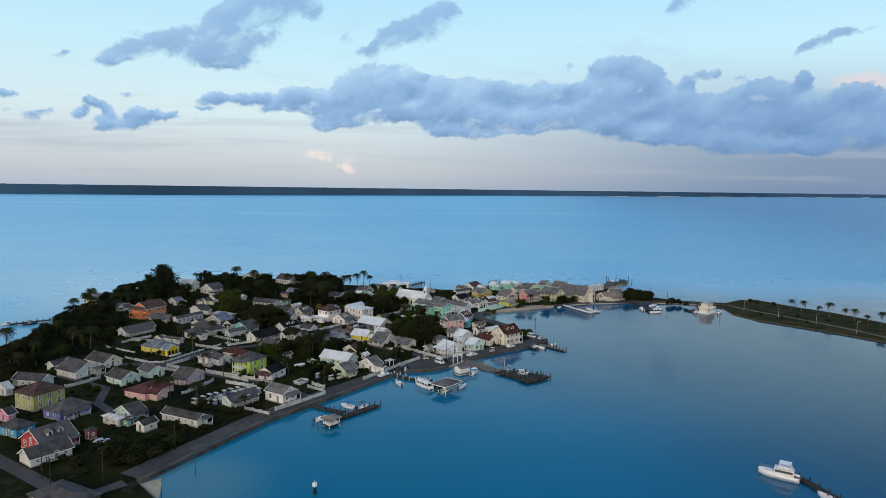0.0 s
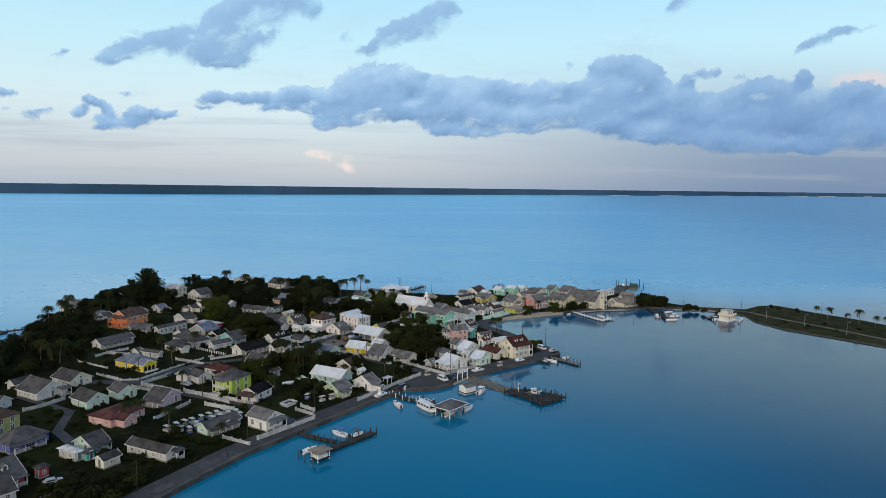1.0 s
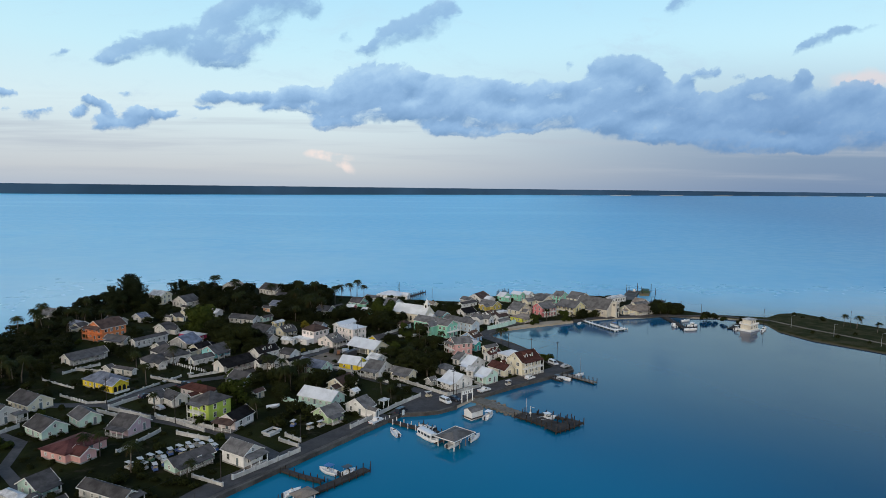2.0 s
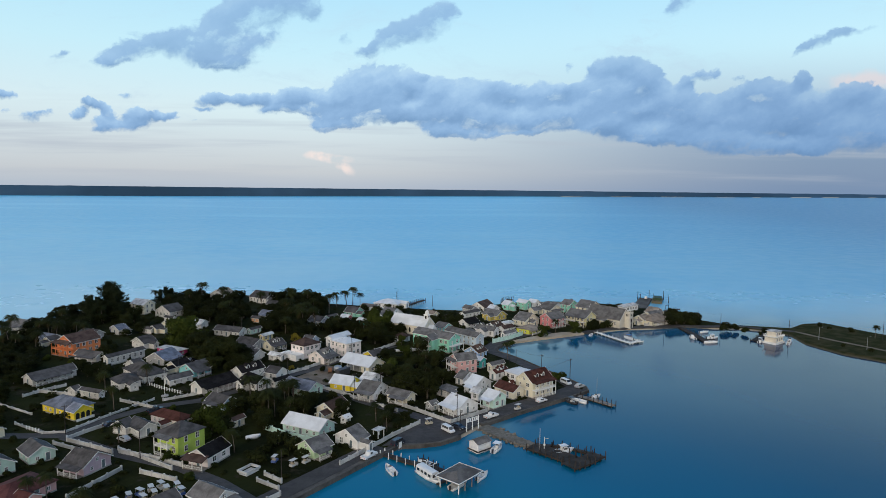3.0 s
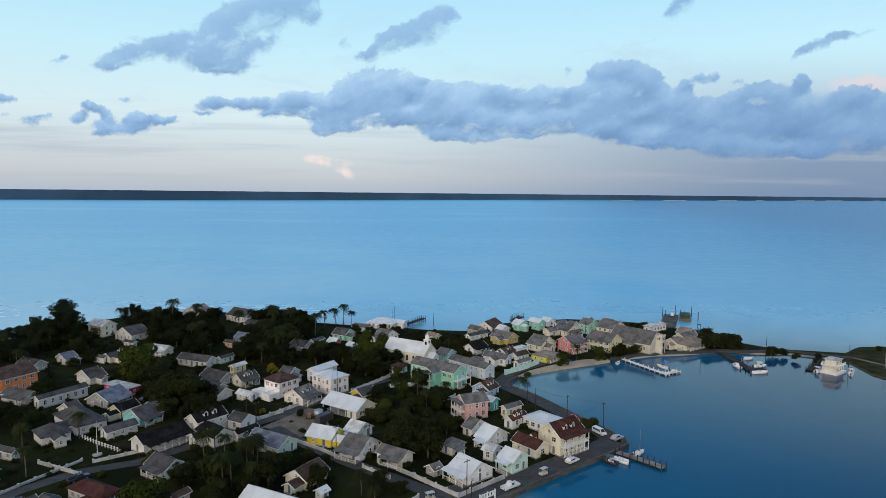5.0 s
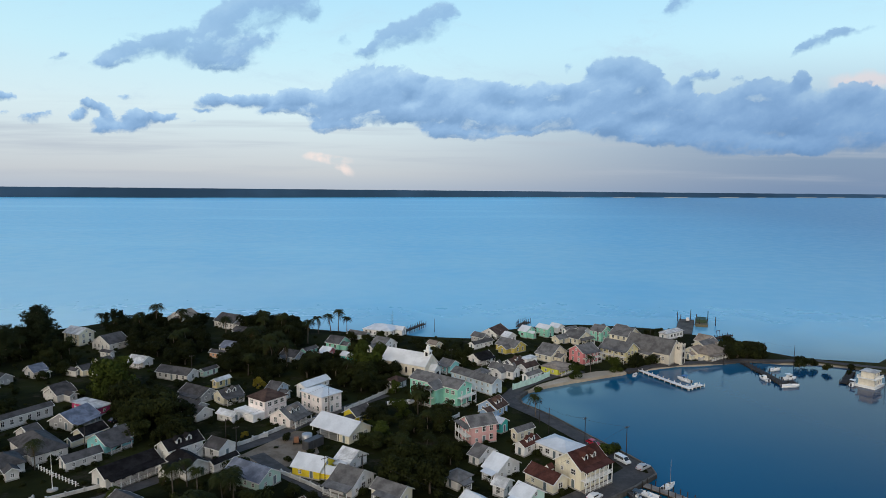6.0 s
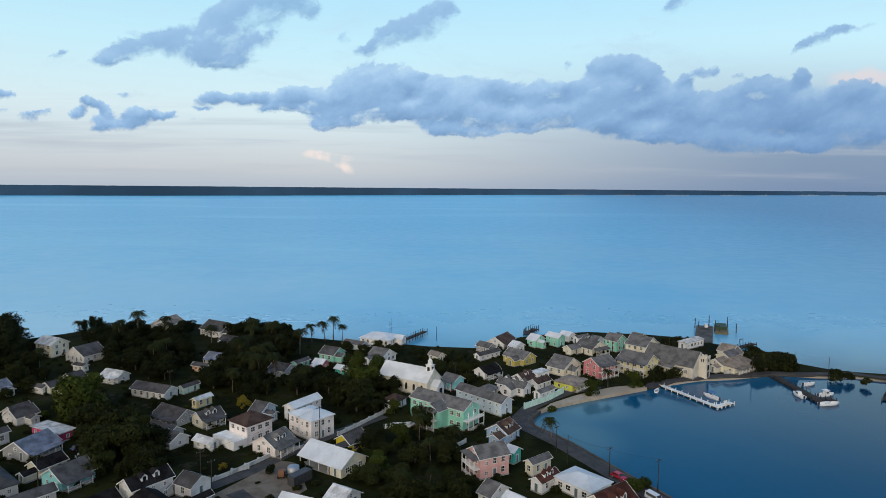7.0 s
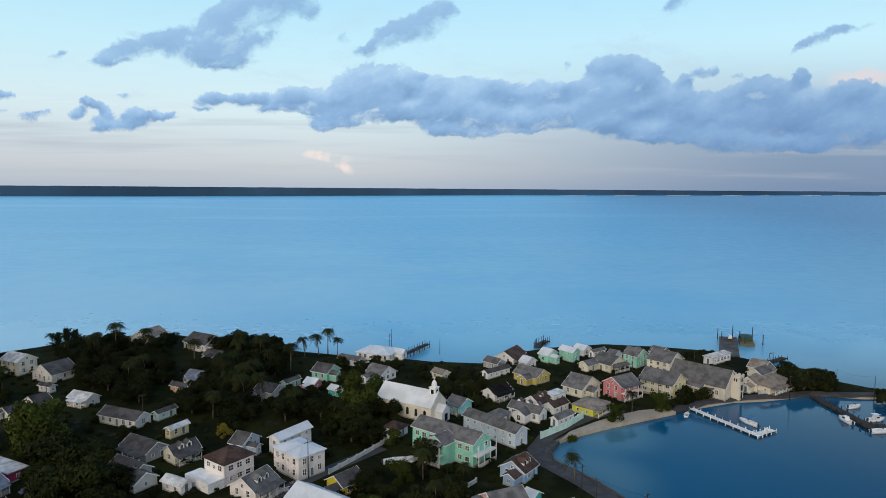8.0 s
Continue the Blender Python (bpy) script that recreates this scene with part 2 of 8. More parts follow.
sun = new("sun", bpy.data.lights.new("sun", "SUN"))
sun.data.energy, sun.data.angle, sun.data.color = 1.0, radians(30), (1.0, 0.89, 0.75)
sun.matrix_world = look((0, 0, 300), (-300 * math.sin(SUN_AZ), -300 * math.cos(SUN_AZ), 300 - 300 * math.tan(radians(20))))

# ---- materials ----
MATS = {}


def base_mat(name, rough=0.7, metal=0.0, spec=0.5):
    m = bpy.data.materials.new(name)
    m.use_nodes = True
    t = m.node_tree
    b = t.nodes["Principled BSDF"]
    b.inputs["Roughness"].default_value = rough
    b.inputs["Metallic"].default_value = metal
    b.inputs["Specular IOR Level"].default_value = spec
    return m, Nodes(t), b


def paint(name, col, grain=0.12, scale=1.6, rough=0.75, spec=0.3, lines=0.0, streak=0.25, metal=0.0, rand=0.10):
    """A weathered matt surface: broad stains, fine grain, small differences from thing to thing; lines: boards or courses a metre."""
    if name in MATS:
        return MATS[name]
    m, g, b = base_mat(name, rough, metal, spec)
    co = g.add("ShaderNodeTexCoord").outputs["Object"]
    info = g.add("ShaderNodeObjectInfo").outputs["Random"]
    sh = g.vmath("ADD", co, g.add("ShaderNodeCombineXYZ", None, X=g.math("MULTIPLY", info, 57.0), Y=g.math("MULTIPLY", info, 23.0), Z=0.0).outputs[0])
    big, _ = g.noise(sh, scale * 0.22, 4.0, 0.6)
    fine, _ = g.noise(sh, scale * 4.0, 3.0, 0.6)
    run = g.vmath("MULTIPLY", sh, (1.3, 1.3, 0.16))
    drip, _ = g.noise(run, scale * 1.4, 3.0, 0.6)
    dark = tuple(c * (1 - streak) for c in col)
    pale = tuple(min(1, c * (1 + grain) + 0.012 * grain) for c in col)
    c = g.mix(g.span(big, 0.35, 0.68), (*pale, 1), (*dark, 1))
    c = g.mix(g.math("MULTIPLY", g.span(drip, 0.5, 0.75), 0.5), c, (*[x * (1 - streak * 1.2) for x in col], 1))
    c = g.mix(g.math("MULTIPLY", fine, grain), c, (*[x * 0.55 for x in col], 1))
    bright = g.span(info, 0.0, 1.0, 1 - rand, 1 + rand, False)
    c = g.mix(1.0, c, g.add("ShaderNodeCombineXYZ", None, X=bright, Y=bright, Z=bright).outputs[0], "MULTIPLY")
    g.put(b.inputs["Base Color"], c)
    h = fine
    if lines:
        wave = g.add("ShaderNodeTexWave", None, Vector=co, Scale=lines)
        wave.bands_direction, wave.wave_profile = "Z", "SAW"
        h = g.math("MULTIPLY_ADD", wave.outputs[1], 1.4, fine)
    bump = g.add("ShaderNodeBump", None, Height=h, Strength=0.35, Distance=0.05)
    g.put(b.inputs["Normal"], bump.outputs[0])
    MATS[name] = m
    return m


# western houses take a copy of white with the vignette's darkening painted in
WALL = dict(
    offwhite=(0.66, 0.65, 0.63), white=(0.84, 0.83, 0.82), pinkwhite=(0.82, 0.75, 0.73), cream=(0.76, 0.71, 0.56), yellowcream=(0.74, 0.60, 0.30), stonewhite=(0.72, 0.67, 0.57),
    stone=(0.62, 0.58, 0.50), mint=(0.30, 0.68, 0.54), palemint=(0.55, 0.74, 0.66), palegreen=(0.50, 0.66, 0.42), aqua=(0.28, 0.66, 0.68),
    teal=(0.08, 0.52, 0.46), pink=(0.72, 0.42, 0.40), hotpink=(0.72, 0.24, 0.36), coral=(0.62, 0.22, 0.24), red=(0.52, 0.07, 0.08),
    magenta=(0.48, 0.06, 0.16), orange=(0.74, 0.24, 0.09), peach=(0.72, 0.42, 0.26), yellow=(0.80, 0.62, 0.04), lime=(0.46, 0.61, 0.11),
    limeyellow=(0.68, 0.70, 0.10), paleyellow=(0.74, 0.68, 0.38), olive=(0.40, 0.40, 0.16), mauve=(0.58, 0.44, 0.50), ochre=(0.52, 0.42, 0.10), violet=(0.16, 0.19, 0.52), blue=(0.05, 0.32, 0.58),
    lightblue=(0.34, 0.50, 0.72), paleblue=(0.56, 0.66, 0.74), gray=(0.40, 0.40, 0.40), grayblue=(0.42, 0.48, 0.54), dark=(0.12, 0.11, 0.10))
# western roofs: the grey, with vignette darkening put into the colour
ROOF = dict(
    charcoal=(0.078, 0.075, 0.077), gray=(0.125, 0.122, 0.122), dark=(0.062, 0.059, 0.060), black=(0.013, 0.012, 0.013), brown=(0.075, 0.048, 0.040), terra=(0.075, 0.028, 0.021),
    maroon=(0.085, 0.032, 0.030), light=(0.48, 0.49, 0.50), white=(0.70, 0.70, 0.70), slate=(0.15, 0.17, 0.22), brownlight=(0.24, 0.20, 0.165))
WORDS = dict(
    charcoal="dimmed grey", offwhite="dimmed white",
    pinkwhite="off-white", yellowcream="pale yellow", stonewhite="pale stone", stone="grey stone", palemint="pale mint", palegreen="pale green",
    hotpink="bright pink", limeyellow="lime yellow", paleyellow="pale yellow", lightblue="light blue", paleblue="pale blue", grayblue="grey-blue",
    gray="grey", dark="dark grey", terra="red-brown", maroon="dark red", light="light grey", wmetal="white metal", brownlight="light brown",
    slate="slate-blue", lime="lime green", mint="mint green", violet="violet blue", blue="bright blue", black="black", red="brick red")


def wall_mat(k):
    return paint("wall_" + k, WALL[k], 0.10, 1.4, 0.7, 0.3, 7.0, 0.16, rand=0.05)


def roof_mat(k):
    if k == "wmetal":
        return paint("roof_white_metal", (0.66, 0.68, 0.70), 0.06, 1.2, 0.42, 0.5, 0.0, 0.14, rand=0.05)
    return paint("roof_" + k, ROOF[k], 0.5, 1.8, 0.9, 0.04 if k == "black" else 0.15, 5.0, 0.3, rand=0.16)


TRIM = paint("white_trim", (0.78, 0.78, 0.76), 0.06, 2.0, 0.6, 0.3, 0.0, 0.10)
STONE = paint("whitewashed_wall", (0.52, 0.52, 0.51), 0.18, 1.2, 0.85, 0.2, 0.0, 0.28)
QUAY = paint("quay_concrete", (0.095, 0.09, 0.084), 0.4, 0.8, 0.9, 0.2, 0.0, 0.45)
CONC = paint("concrete", (0.36, 0.35, 0.33), 0.3, 0.8, 0.9, 0.2, 0.0, 0.3)
WOOD = paint("dark_dock_timber", (0.040, 0.034, 0.030), 0.4, 1.5, 0.85, 0.25, 0.0, 0.35)
GREYWOOD = paint("grey_timber", (0.22, 0.20, 0.18), 0.4, 1.5, 0.9, 0.2, 0.0, 0.3)
BARK = paint("bark", (0.13, 0.11, 0.09), 0.4, 3.0, 0.95, 0.1, 0.0, 0.4)
RUBBER = paint("rubber", (0.025, 0.025, 0.027), 0.2, 3.0, 0.8, 0.3)
HULL = paint("white_gelcoat", (0.74, 0.75, 0.76), 0.04, 1.0, 0.3, 0.5, 0.0, 0.08)
METAL = paint("galvanised_metal", (0.42, 0.43, 0.45), 0.2, 3.0, 0.45, 0.5, 0.0, 0.2, metal=0.6)
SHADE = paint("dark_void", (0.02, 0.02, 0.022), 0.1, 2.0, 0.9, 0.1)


def colour(name, col, rough=0.4, spec=0.5):
    return paint(name, col, 0.05, 2.0, rough, spec, 0.0, 0.08, rand=0.03)


def glass_mat():
    m, g, b = base_mat("window_glass", 0.08, 0.0, 0.6)
    co = g.add("ShaderNodeTexCoord").outputs["Object"]
    info = g.add("ShaderNodeObjectInfo").outputs["Random"]
    n, _ = g.noise(co, 2.0, 2.0)
    g.put(b.inputs["Base Color"], g.mix(g.math("MULTIPLY", g.math("MULTIPLY", info, info), 0.8), (0.012, 0.014, 0.018, 1), (0.16, 0.16, 0.15, 1)))
    g.put(b.inputs["Roughness"], g.math("MULTIPLY_ADD", n, 0.15, 0.04))
    return m


GLASS = glass_mat()


def water_mat():
    m, g, b = base_mat("sea_water", 0.1, 0.0, 0.32)
    b.inputs["IOR"].default_value = 1.33
    co = g.add("ShaderNodeTexCoord").outputs["Object"]
    sep = g.add("ShaderNodeSeparateXYZ", None, Vector=co)
    # colour of the water by depth: blue harbour, pale sand flats outside
    n1, c1 = g.noise(co, 0.006, 2.0, 0.5)
    bent = g.vmath("MULTIPLY_ADD", c1, (90.0, 60.0, 0.0), co)
    sep2 = g.add("ShaderNodeSeparateXYZ", None, Vector=bent)
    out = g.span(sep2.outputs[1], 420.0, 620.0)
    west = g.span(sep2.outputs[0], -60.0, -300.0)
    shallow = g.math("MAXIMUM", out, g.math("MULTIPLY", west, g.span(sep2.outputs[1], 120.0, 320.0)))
    band_at = g.vmath("MULTIPLY", co, (0.0011, 0.0042, 0.0))
    bn, _ = g.noise(band_at, 1.0, 2.0, 0.5, 0.4)
    # sky reflection near the quay, vignette over bay and right, painted into the colour
    far_bay = g.span(g.vmath("LENGTH", g.vmath("SUBTRACT", bent, (120.0, 360.0, 0.0))), 150.0, 50.0)
    harbour_tone = g.mix(far_bay, (0.003, 0.150, 0.285, 1), (0.003, 0.088, 0.180, 1))
    harbour_tone = g.mix(g.span(sep2.outputs[0], 60.0, 210.0), harbour_tone, (0.002, 0.030, 0.082, 1))
    harbour_tone = g.mix(g.math("MULTIPLY", g.span(sep2.outputs[1], 330.0, 230.0), g.span(sep2.outputs[0], 120.0, 30.0)), harbour_tone, (0.003, 0.150, 0.265, 1))
    c = g.mix(shallow, harbour_tone, (0.085, 0.49, 0.80, 1))
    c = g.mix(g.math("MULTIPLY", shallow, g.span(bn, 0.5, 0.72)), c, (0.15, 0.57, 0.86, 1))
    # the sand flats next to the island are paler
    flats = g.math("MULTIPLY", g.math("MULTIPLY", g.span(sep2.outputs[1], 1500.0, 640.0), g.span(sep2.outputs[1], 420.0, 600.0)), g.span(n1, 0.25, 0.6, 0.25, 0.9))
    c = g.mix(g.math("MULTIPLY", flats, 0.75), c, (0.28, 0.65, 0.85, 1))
    # pale sand close under the western and northern shore
    near_west = g.math("MULTIPLY", g.math("MULTIPLY", g.span(sep2.outputs[1], 900.0, 520.0), g.span(sep2.outputs[1], 300.0, 470.0)), g.span(sep2.outputs[0], 30.0, -120.0))
    c = g.mix(g.math("MULTIPLY", near_west, g.span(bn, 0.30, 0.62, 0.15, 0.65)), c, (0.40, 0.66, 0.80, 1))
    # cloud bank's dark reflection on the eastern sea, painted into the colour
    cloud_mirror = g.math("MULTIPLY", g.span(g.math("MULTIPLY_ADD", sep2.outputs[1], -0.12, sep2.outputs[0]), -250.0, 900.0), shallow)
    c = g.mix(g.math("MULTIPLY", cloud_mirror, 0.95), c, (0.010, 0.19, 0.43, 1))
    # sandy shallows: the edge of the bay and the quay corner
    for cx, cy, r0, r1 in ((20.0, 352.0, 26.0, 8.0), (33.0, 383.0, 22.0, 6.0), (-66.0, 150.0, 26.0, 6.0), (8.0, 268.0, 13.0, 3.0)):
        near = g.span(g.vmath("LENGTH", g.vmath("SUBTRACT", g.vmath("MULTIPLY_ADD", c1, (14.0, 14.0, 0.0), co), (cx + 7, cy + 7, 0.0))), r0, r1)
        c = g.mix(g.math("MULTIPLY", near, 0.5), c, (0.13, 0.26, 0.29, 1))
    g.put(b.inputs["Base Color"], c)
    w1, _ = g.noise(g.vmath("MULTIPLY", co, (1.0, 1.6, 1.0)), 0.55, 4.0, 0.6)
    w2, _ = g.noise(co, 0.06, 3.0, 0.5)
    g.put(b.inputs["Roughness"], g.math("MULTIPLY_ADD", shallow, 0.22, g.span(w2, 0.3, 0.7, 0.07, 0.13)))
    bump = g.add("ShaderNodeBump", None, Height=w1, Strength=g.span(sep.outputs[1], 380.0, 540.0, 0.07, 0.0), Distance=0.12)
    g.put(b.inputs["Normal"], bump.outputs[0])
    return m


def ground_mat():
    m, g, b = base_mat("grass_and_soil", 0.95, 0.0, 0.03)
    co = g.add("ShaderNodeTexCoord").outputs["Object"]
    n1, _ = g.noise(co, 0.05, 5.0, 0.6)
    n2, _ = g.noise(co, 0.9, 4.0, 0.65)
    n3, _ = g.noise(co, 0.16, 4.0, 0.6)
    c = g.mix(g.span(n1, 0.38, 0.62), (0.008, 0.010, 0.0035, 1), (0.024, 0.028, 0.008, 1))
    c = g.mix(g.span(n3, 0.56, 0.70), c, (0.040, 0.035, 0.024, 1))
    c = g.mix(g.math("MULTIPLY", n2, 0.55), c, (0.010, 0.012, 0.005, 1))
    # drier grass out on the spit
    c = g.mix(g.span(g.add("ShaderNodeSeparateXYZ", None, Vector=co).outputs[0], 145.0, 165.0), c, g.mix(g.span(n3, 0.4, 0.65), (0.022, 0.027, 0.009, 1), (0.050, 0.045, 0.022, 1)))
    # pale sand on the steep rim by the water
    zed = g.add("ShaderNodeSeparateXYZ", None, Vector=co).outputs[2]
    rim = g.mix(g.span(g.add("ShaderNodeSeparateXYZ", None, Vector=co).outputs[0], 150.0, 165.0), (0.36, 0.31, 0.24, 1), (0.07, 0.065, 0.045, 1))
    c = g.mix(g.span(zed, 1.25, 0.7), c, rim)
    g.put(b.inputs["Base Color"], c)
    bump = g.add("ShaderNodeBump", None, Height=n2, Strength=0.6, Distance=0.3)
    g.put(b.inputs["Normal"], bump.outputs[0])
    return m


def rough_ground(name, a, c2, scale=0.35):
    m, g, b = base_mat(name, 0.95, 0.0, 0.15)
    co = g.add("ShaderNodeTexCoord").outputs["Object"]
    n1, _ = g.noise(co, scale, 5.0, 0.65)
    n2, _ = g.noise(co, scale * 14, 3.0, 0.6)
    n3, _ = g.noise(co, scale * 0.25, 4.0, 0.6)
    c = g.mix(g.span(n1, 0.35, 0.68), (*a, 1), (*c2, 1))
    c = g.mix(g.math("MULTIPLY", g.span(n3, 0.45, 0.7), 0.5), c, (*[x * 0.6 for x in a], 1))
    c = g.mix(g.math("MULTIPLY", n2, 0.35), c, (*[x * 0.5 for x in a], 1))
    g.put(b.inputs["Base Color"], c)
    bump = g.add("ShaderNodeBump", None, Height=n2, Strength=0.5, Distance=0.05)
    g.put(b.inputs["Normal"], bump.outputs[0])
    return m


ASPHALT = rough_ground("worn_asphalt", (0.058, 0.057, 0.060), (0.100, 0.098, 0.099))
SAND = rough_ground("sand", (0.40, 0.33, 0.25), (0.50, 0.43, 0.34))
DIRT = rough_ground("dirt", (0.15, 0.12, 0.09), (0.24, 0.20, 0.16))
ROCK = rough_ground("rubble", (0.13, 0.12, 0.10), (0.26, 0.24, 0.21), 0.9)


def leaf_mat(name, a, c2):
    m, g, b = base_mat(name, 0.75, 0.0, 0.06)
    co = g.add("ShaderNodeTexCoord").outputs["Object"]
    isl = g.add("ShaderNodeNewGeometry").outputs["Random Per Island"]
    info = g.add("ShaderNodeObjectInfo").outputs["Random"]
    n1, _ = g.noise(co, 0.5, 3.0)
    f = g.math("ADD", g.math("MULTIPLY", isl, 0.55), g.math("MULTIPLY", n1, 0.45))
    c = g.mix(f, (*a, 1), (*c2, 1))
    c = g.mix(g.math("MULTIPLY", info, 0.7), c, (*[x * 0.62 for x in a], 1))
    g.put(b.inputs["Base Color"], c)
    return m


LEAF = leaf_mat("leaves", (0.010, 0.014, 0.005), (0.042, 0.050, 0.013))
LEAF_OLD = leaf_mat("yellowed_leaves", (0.13, 0.11, 0.016), (0.26, 0.21, 0.03))
LEAF_LIGHT = leaf_mat("bright_leaves", (0.026, 0.040, 0.007), (0.066, 0.084, 0.016))
NEEDLE = leaf_mat("casuarina_needles", (0.014, 0.021, 0.010), (0.032, 0.042, 0.018))
FROND = leaf_mat("palm_fronds", (0.014, 0.021, 0.007), (0.046, 0.054, 0.016))
DRYFROND = leaf_mat("dry_fronds", (0.03, 0.024, 0.010), (0.06, 0.045, 0.016))

# ---- helpers for meshes ----
from mathutils.geometry import delaunay_2d_cdt


def mesh_of(bm, name, mat, smooth=False):
    bmesh.ops.recalc_face_normals(bm, faces=bm.faces)
    me = bpy.data.meshes.new(name)
    bm.to_mesh(me)
    bm.free()
    for x in (mat if isinstance(mat, (list, tuple)) else [mat]):
        me.materials.append(x)
    if smooth:
        for p in me.polygons:
            p.use_smooth = True
    return me


def part(name, bm, mat, parent, label="", smooth=False):
    ob = new(name, mesh_of(bm, name, mat, smooth))
    ob.parent = parent
    return tagged(ob, label)


def share(name, me, parent, m=None):
    ob = new(name, me)
    ob.parent = parent
    if m is not None:
        ob.matrix_basis = m
    return ob


def thing(name, x, y, z, rot=0, label="", category="", group="", kind=""):
    ob = new(name)
    ob.matrix_basis = pose(x, y, z, 0, 0, rot)
    ob.empty_display_size = 0.3
    return tagged(ob, label, category, group, kind)


def box(bm, x0, x1, y0, y1, z0, z1, m=None):
    vs = [bm.verts.new((x, y, z)) for x in (x0, x1) for y in (y0, y1) for z in (z0, z1)]
    for f in ((0, 1, 3, 2), (4, 6, 7, 5), (0, 4, 5, 1), (2, 3, 7, 6), (0, 2, 6, 4), (1, 5, 7, 3)):
        bm.faces.new([vs[i] for i in f])
    if m is not None:
        bmesh.ops.transform(bm, matrix=m, verts=vs)
    return vs


def boxes(*dims):
    bm = bmesh.new()
    for d in dims:
        box(bm, *d)
    return bm


def tube(bm, pts, radii, sides=6):
    """A tapering tube along points."""
    rings = []
    for k, p in enumerate(pts):
        p = Vector(p)
        a = Vector(pts[max(k - 1, 0)])
        b = Vector(pts[min(k + 1, len(pts) - 1)])
        d = (b - a).normalized()
        s = d.orthogonal().normalized()
        q = d.cross(s)
        rings.append([bm.verts.new(p + radii[k] * (math.cos(t) * s + math.sin(t) * q)) for t in (2 * math.pi * i / sides for i in range(sides))])
    for r0, r1 in zip(rings, rings[1:]):
        for i in range(sides):
            bm.faces.new((r0[i], r0[(i + 1) % sides], r1[(i + 1) % sides], r1[i]))
    bm.faces.new(rings[0][::-1])
    bm.faces.new(rings[-1])


def rod(x0, y0, z0, x1, y1, z1, r, r2=None, sides=6):
    bm = bmesh.new()
    tube(bm, [(x0, y0, z0), (x1, y1, z1)], [r, r2 or r], sides)
    return bm


def lattice(xs, zs, solid, y0, y1):
    """A flat frame of one piece: the cells of a grid that solid(i, j) keeps, with depth."""
    bm = bmesh.new()
    made = {}

    def v(i, j, y):
        if (i, j, y) not in made:
            made[i, j, y] = bm.verts.new((xs[i], y, zs[j]))
        return made[i, j, y]
    ni, nj = len(xs) - 1, len(zs) - 1

    def on(i, j):
        return 0 <= i < ni and 0 <= j < nj and solid(i, j)
    for i in range(ni):
        for j in range(nj):
            if not on(i, j):
                continue
            bm.faces.new([v(a, b, y0) for a, b in ((i, j), (i + 1, j), (i + 1, j + 1), (i, j + 1))])
            bm.faces.new([v(a, b, y1) for a, b in ((i, j), (i, j + 1), (i + 1, j + 1), (i + 1, j))])
            for (di, dj), (a, b) in (((-1, 0), ((i, j), (i, j + 1))), ((1, 0), ((i + 1, j), (i + 1, j + 1))), ((0, -1), ((i, j), (i + 1, j))), ((0, 1), ((i, j + 1), (i + 1, j + 1)))):
                if not on(i + di, j + dj):
                    bm.faces.new((v(*a, y0), v(*b, y0), v(*b, y1), v(*a, y1)))
    return bm


def rail_bm(length, z0, z1, gap=0.22, bar=0.05):
    """A balustrade of one piece along x."""
    n = max(2, int(length / gap))
    xs = [0.0]
    for k in range(n):
        a = (k + 0.5) * length / n
        xs += [a - bar / 2, a + bar / 2]
    xs.append(length)
    return lattice(xs, [z0, z0 + 0.07, z1 - 0.07, z1], lambda i, j: j != 1 or i % 2 == 1, 0.0, 0.05)


def fill(bm, ring):
    """Closes a ring of vertices, hollows and all, with triangles."""
    n = len(ring)
    _, _, tris, orig, _, _ = delaunay_2d_cdt([v.co.xy for v in ring], [], [list(range(n))], 1, 1e-5)
    for t in tris:
        bm.faces.new([ring[orig[i][0]] for i in t])


def prism(outline, z0, z1):
    """A slab from an outline seen from above."""
    bm = bmesh.new()
    lo = [bm.verts.new((x, y, z0)) for x, y in outline]
    hi = [bm.verts.new((x, y, z1)) for x, y in outline]
    n = len(outline)
    for i in range(n):
        bm.faces.new((lo[i], lo[(i + 1) % n], hi[(i + 1) % n], hi[i]))
    fill(bm, hi)
    fill(bm, lo)
    return bm


def offset_line(pts, d):
    out = []
    for k, p in enumerate(pts):
        a, b = Vector(pts[max(k - 1, 0)]), Vector(pts[min(k + 1, len(pts) - 1)])
        t = (b - a).normalized()
        out.append((p[0] - t.y * d, p[1] + t.x * d))
    return out


STREETS, FOOT = [], []


def strip(name, pts, width, z0, z1, mat, label="", category="", kind="structure"):
    STREETS.append((pts, width / 2))
    line = offset_line(pts, width / 2) + offset_line(pts, -width / 2)[::-1]
    ob = new(name, mesh_of(prism(line, z0, z1), name, mat))
    return tagged(ob, label, category, "", kind)


# ---- the sea, the far shore and the land ----
GROUND, SEA = 1.5, 0.45


def sea():
    bm = bmesh.new()
    xs = [-6500, -4000, -2600, -1800, -1100, -600, -300, 0, 300, 600, 1000, 1500, 2000, 2600, 3300, 4200, 6500]
    ys = [-1500, -500, 0, 300, 700, 1300, 2000, 2400, 2800, 3200, 3600, 4000, 4300, 4600, 4850]

    def up(x, y):
        k = min(max((y - 1900) / 2900, 0), 1)
        s = min(max((x / max(y, 400) + 0.42) / 1.1, 0), 1)
        return 42 * k * k * s
    g = [[bm.verts.new((x, y, SEA + up(x, y))) for x in xs] for y in ys]
    for r0, r1 in zip(g, g[1:]):
        for i in range(len(xs) - 1):
            bm.faces.new((r0[i], r0[i + 1], r1[i + 1], r1[i]))
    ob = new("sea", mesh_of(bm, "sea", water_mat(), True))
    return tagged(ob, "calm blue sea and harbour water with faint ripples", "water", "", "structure")


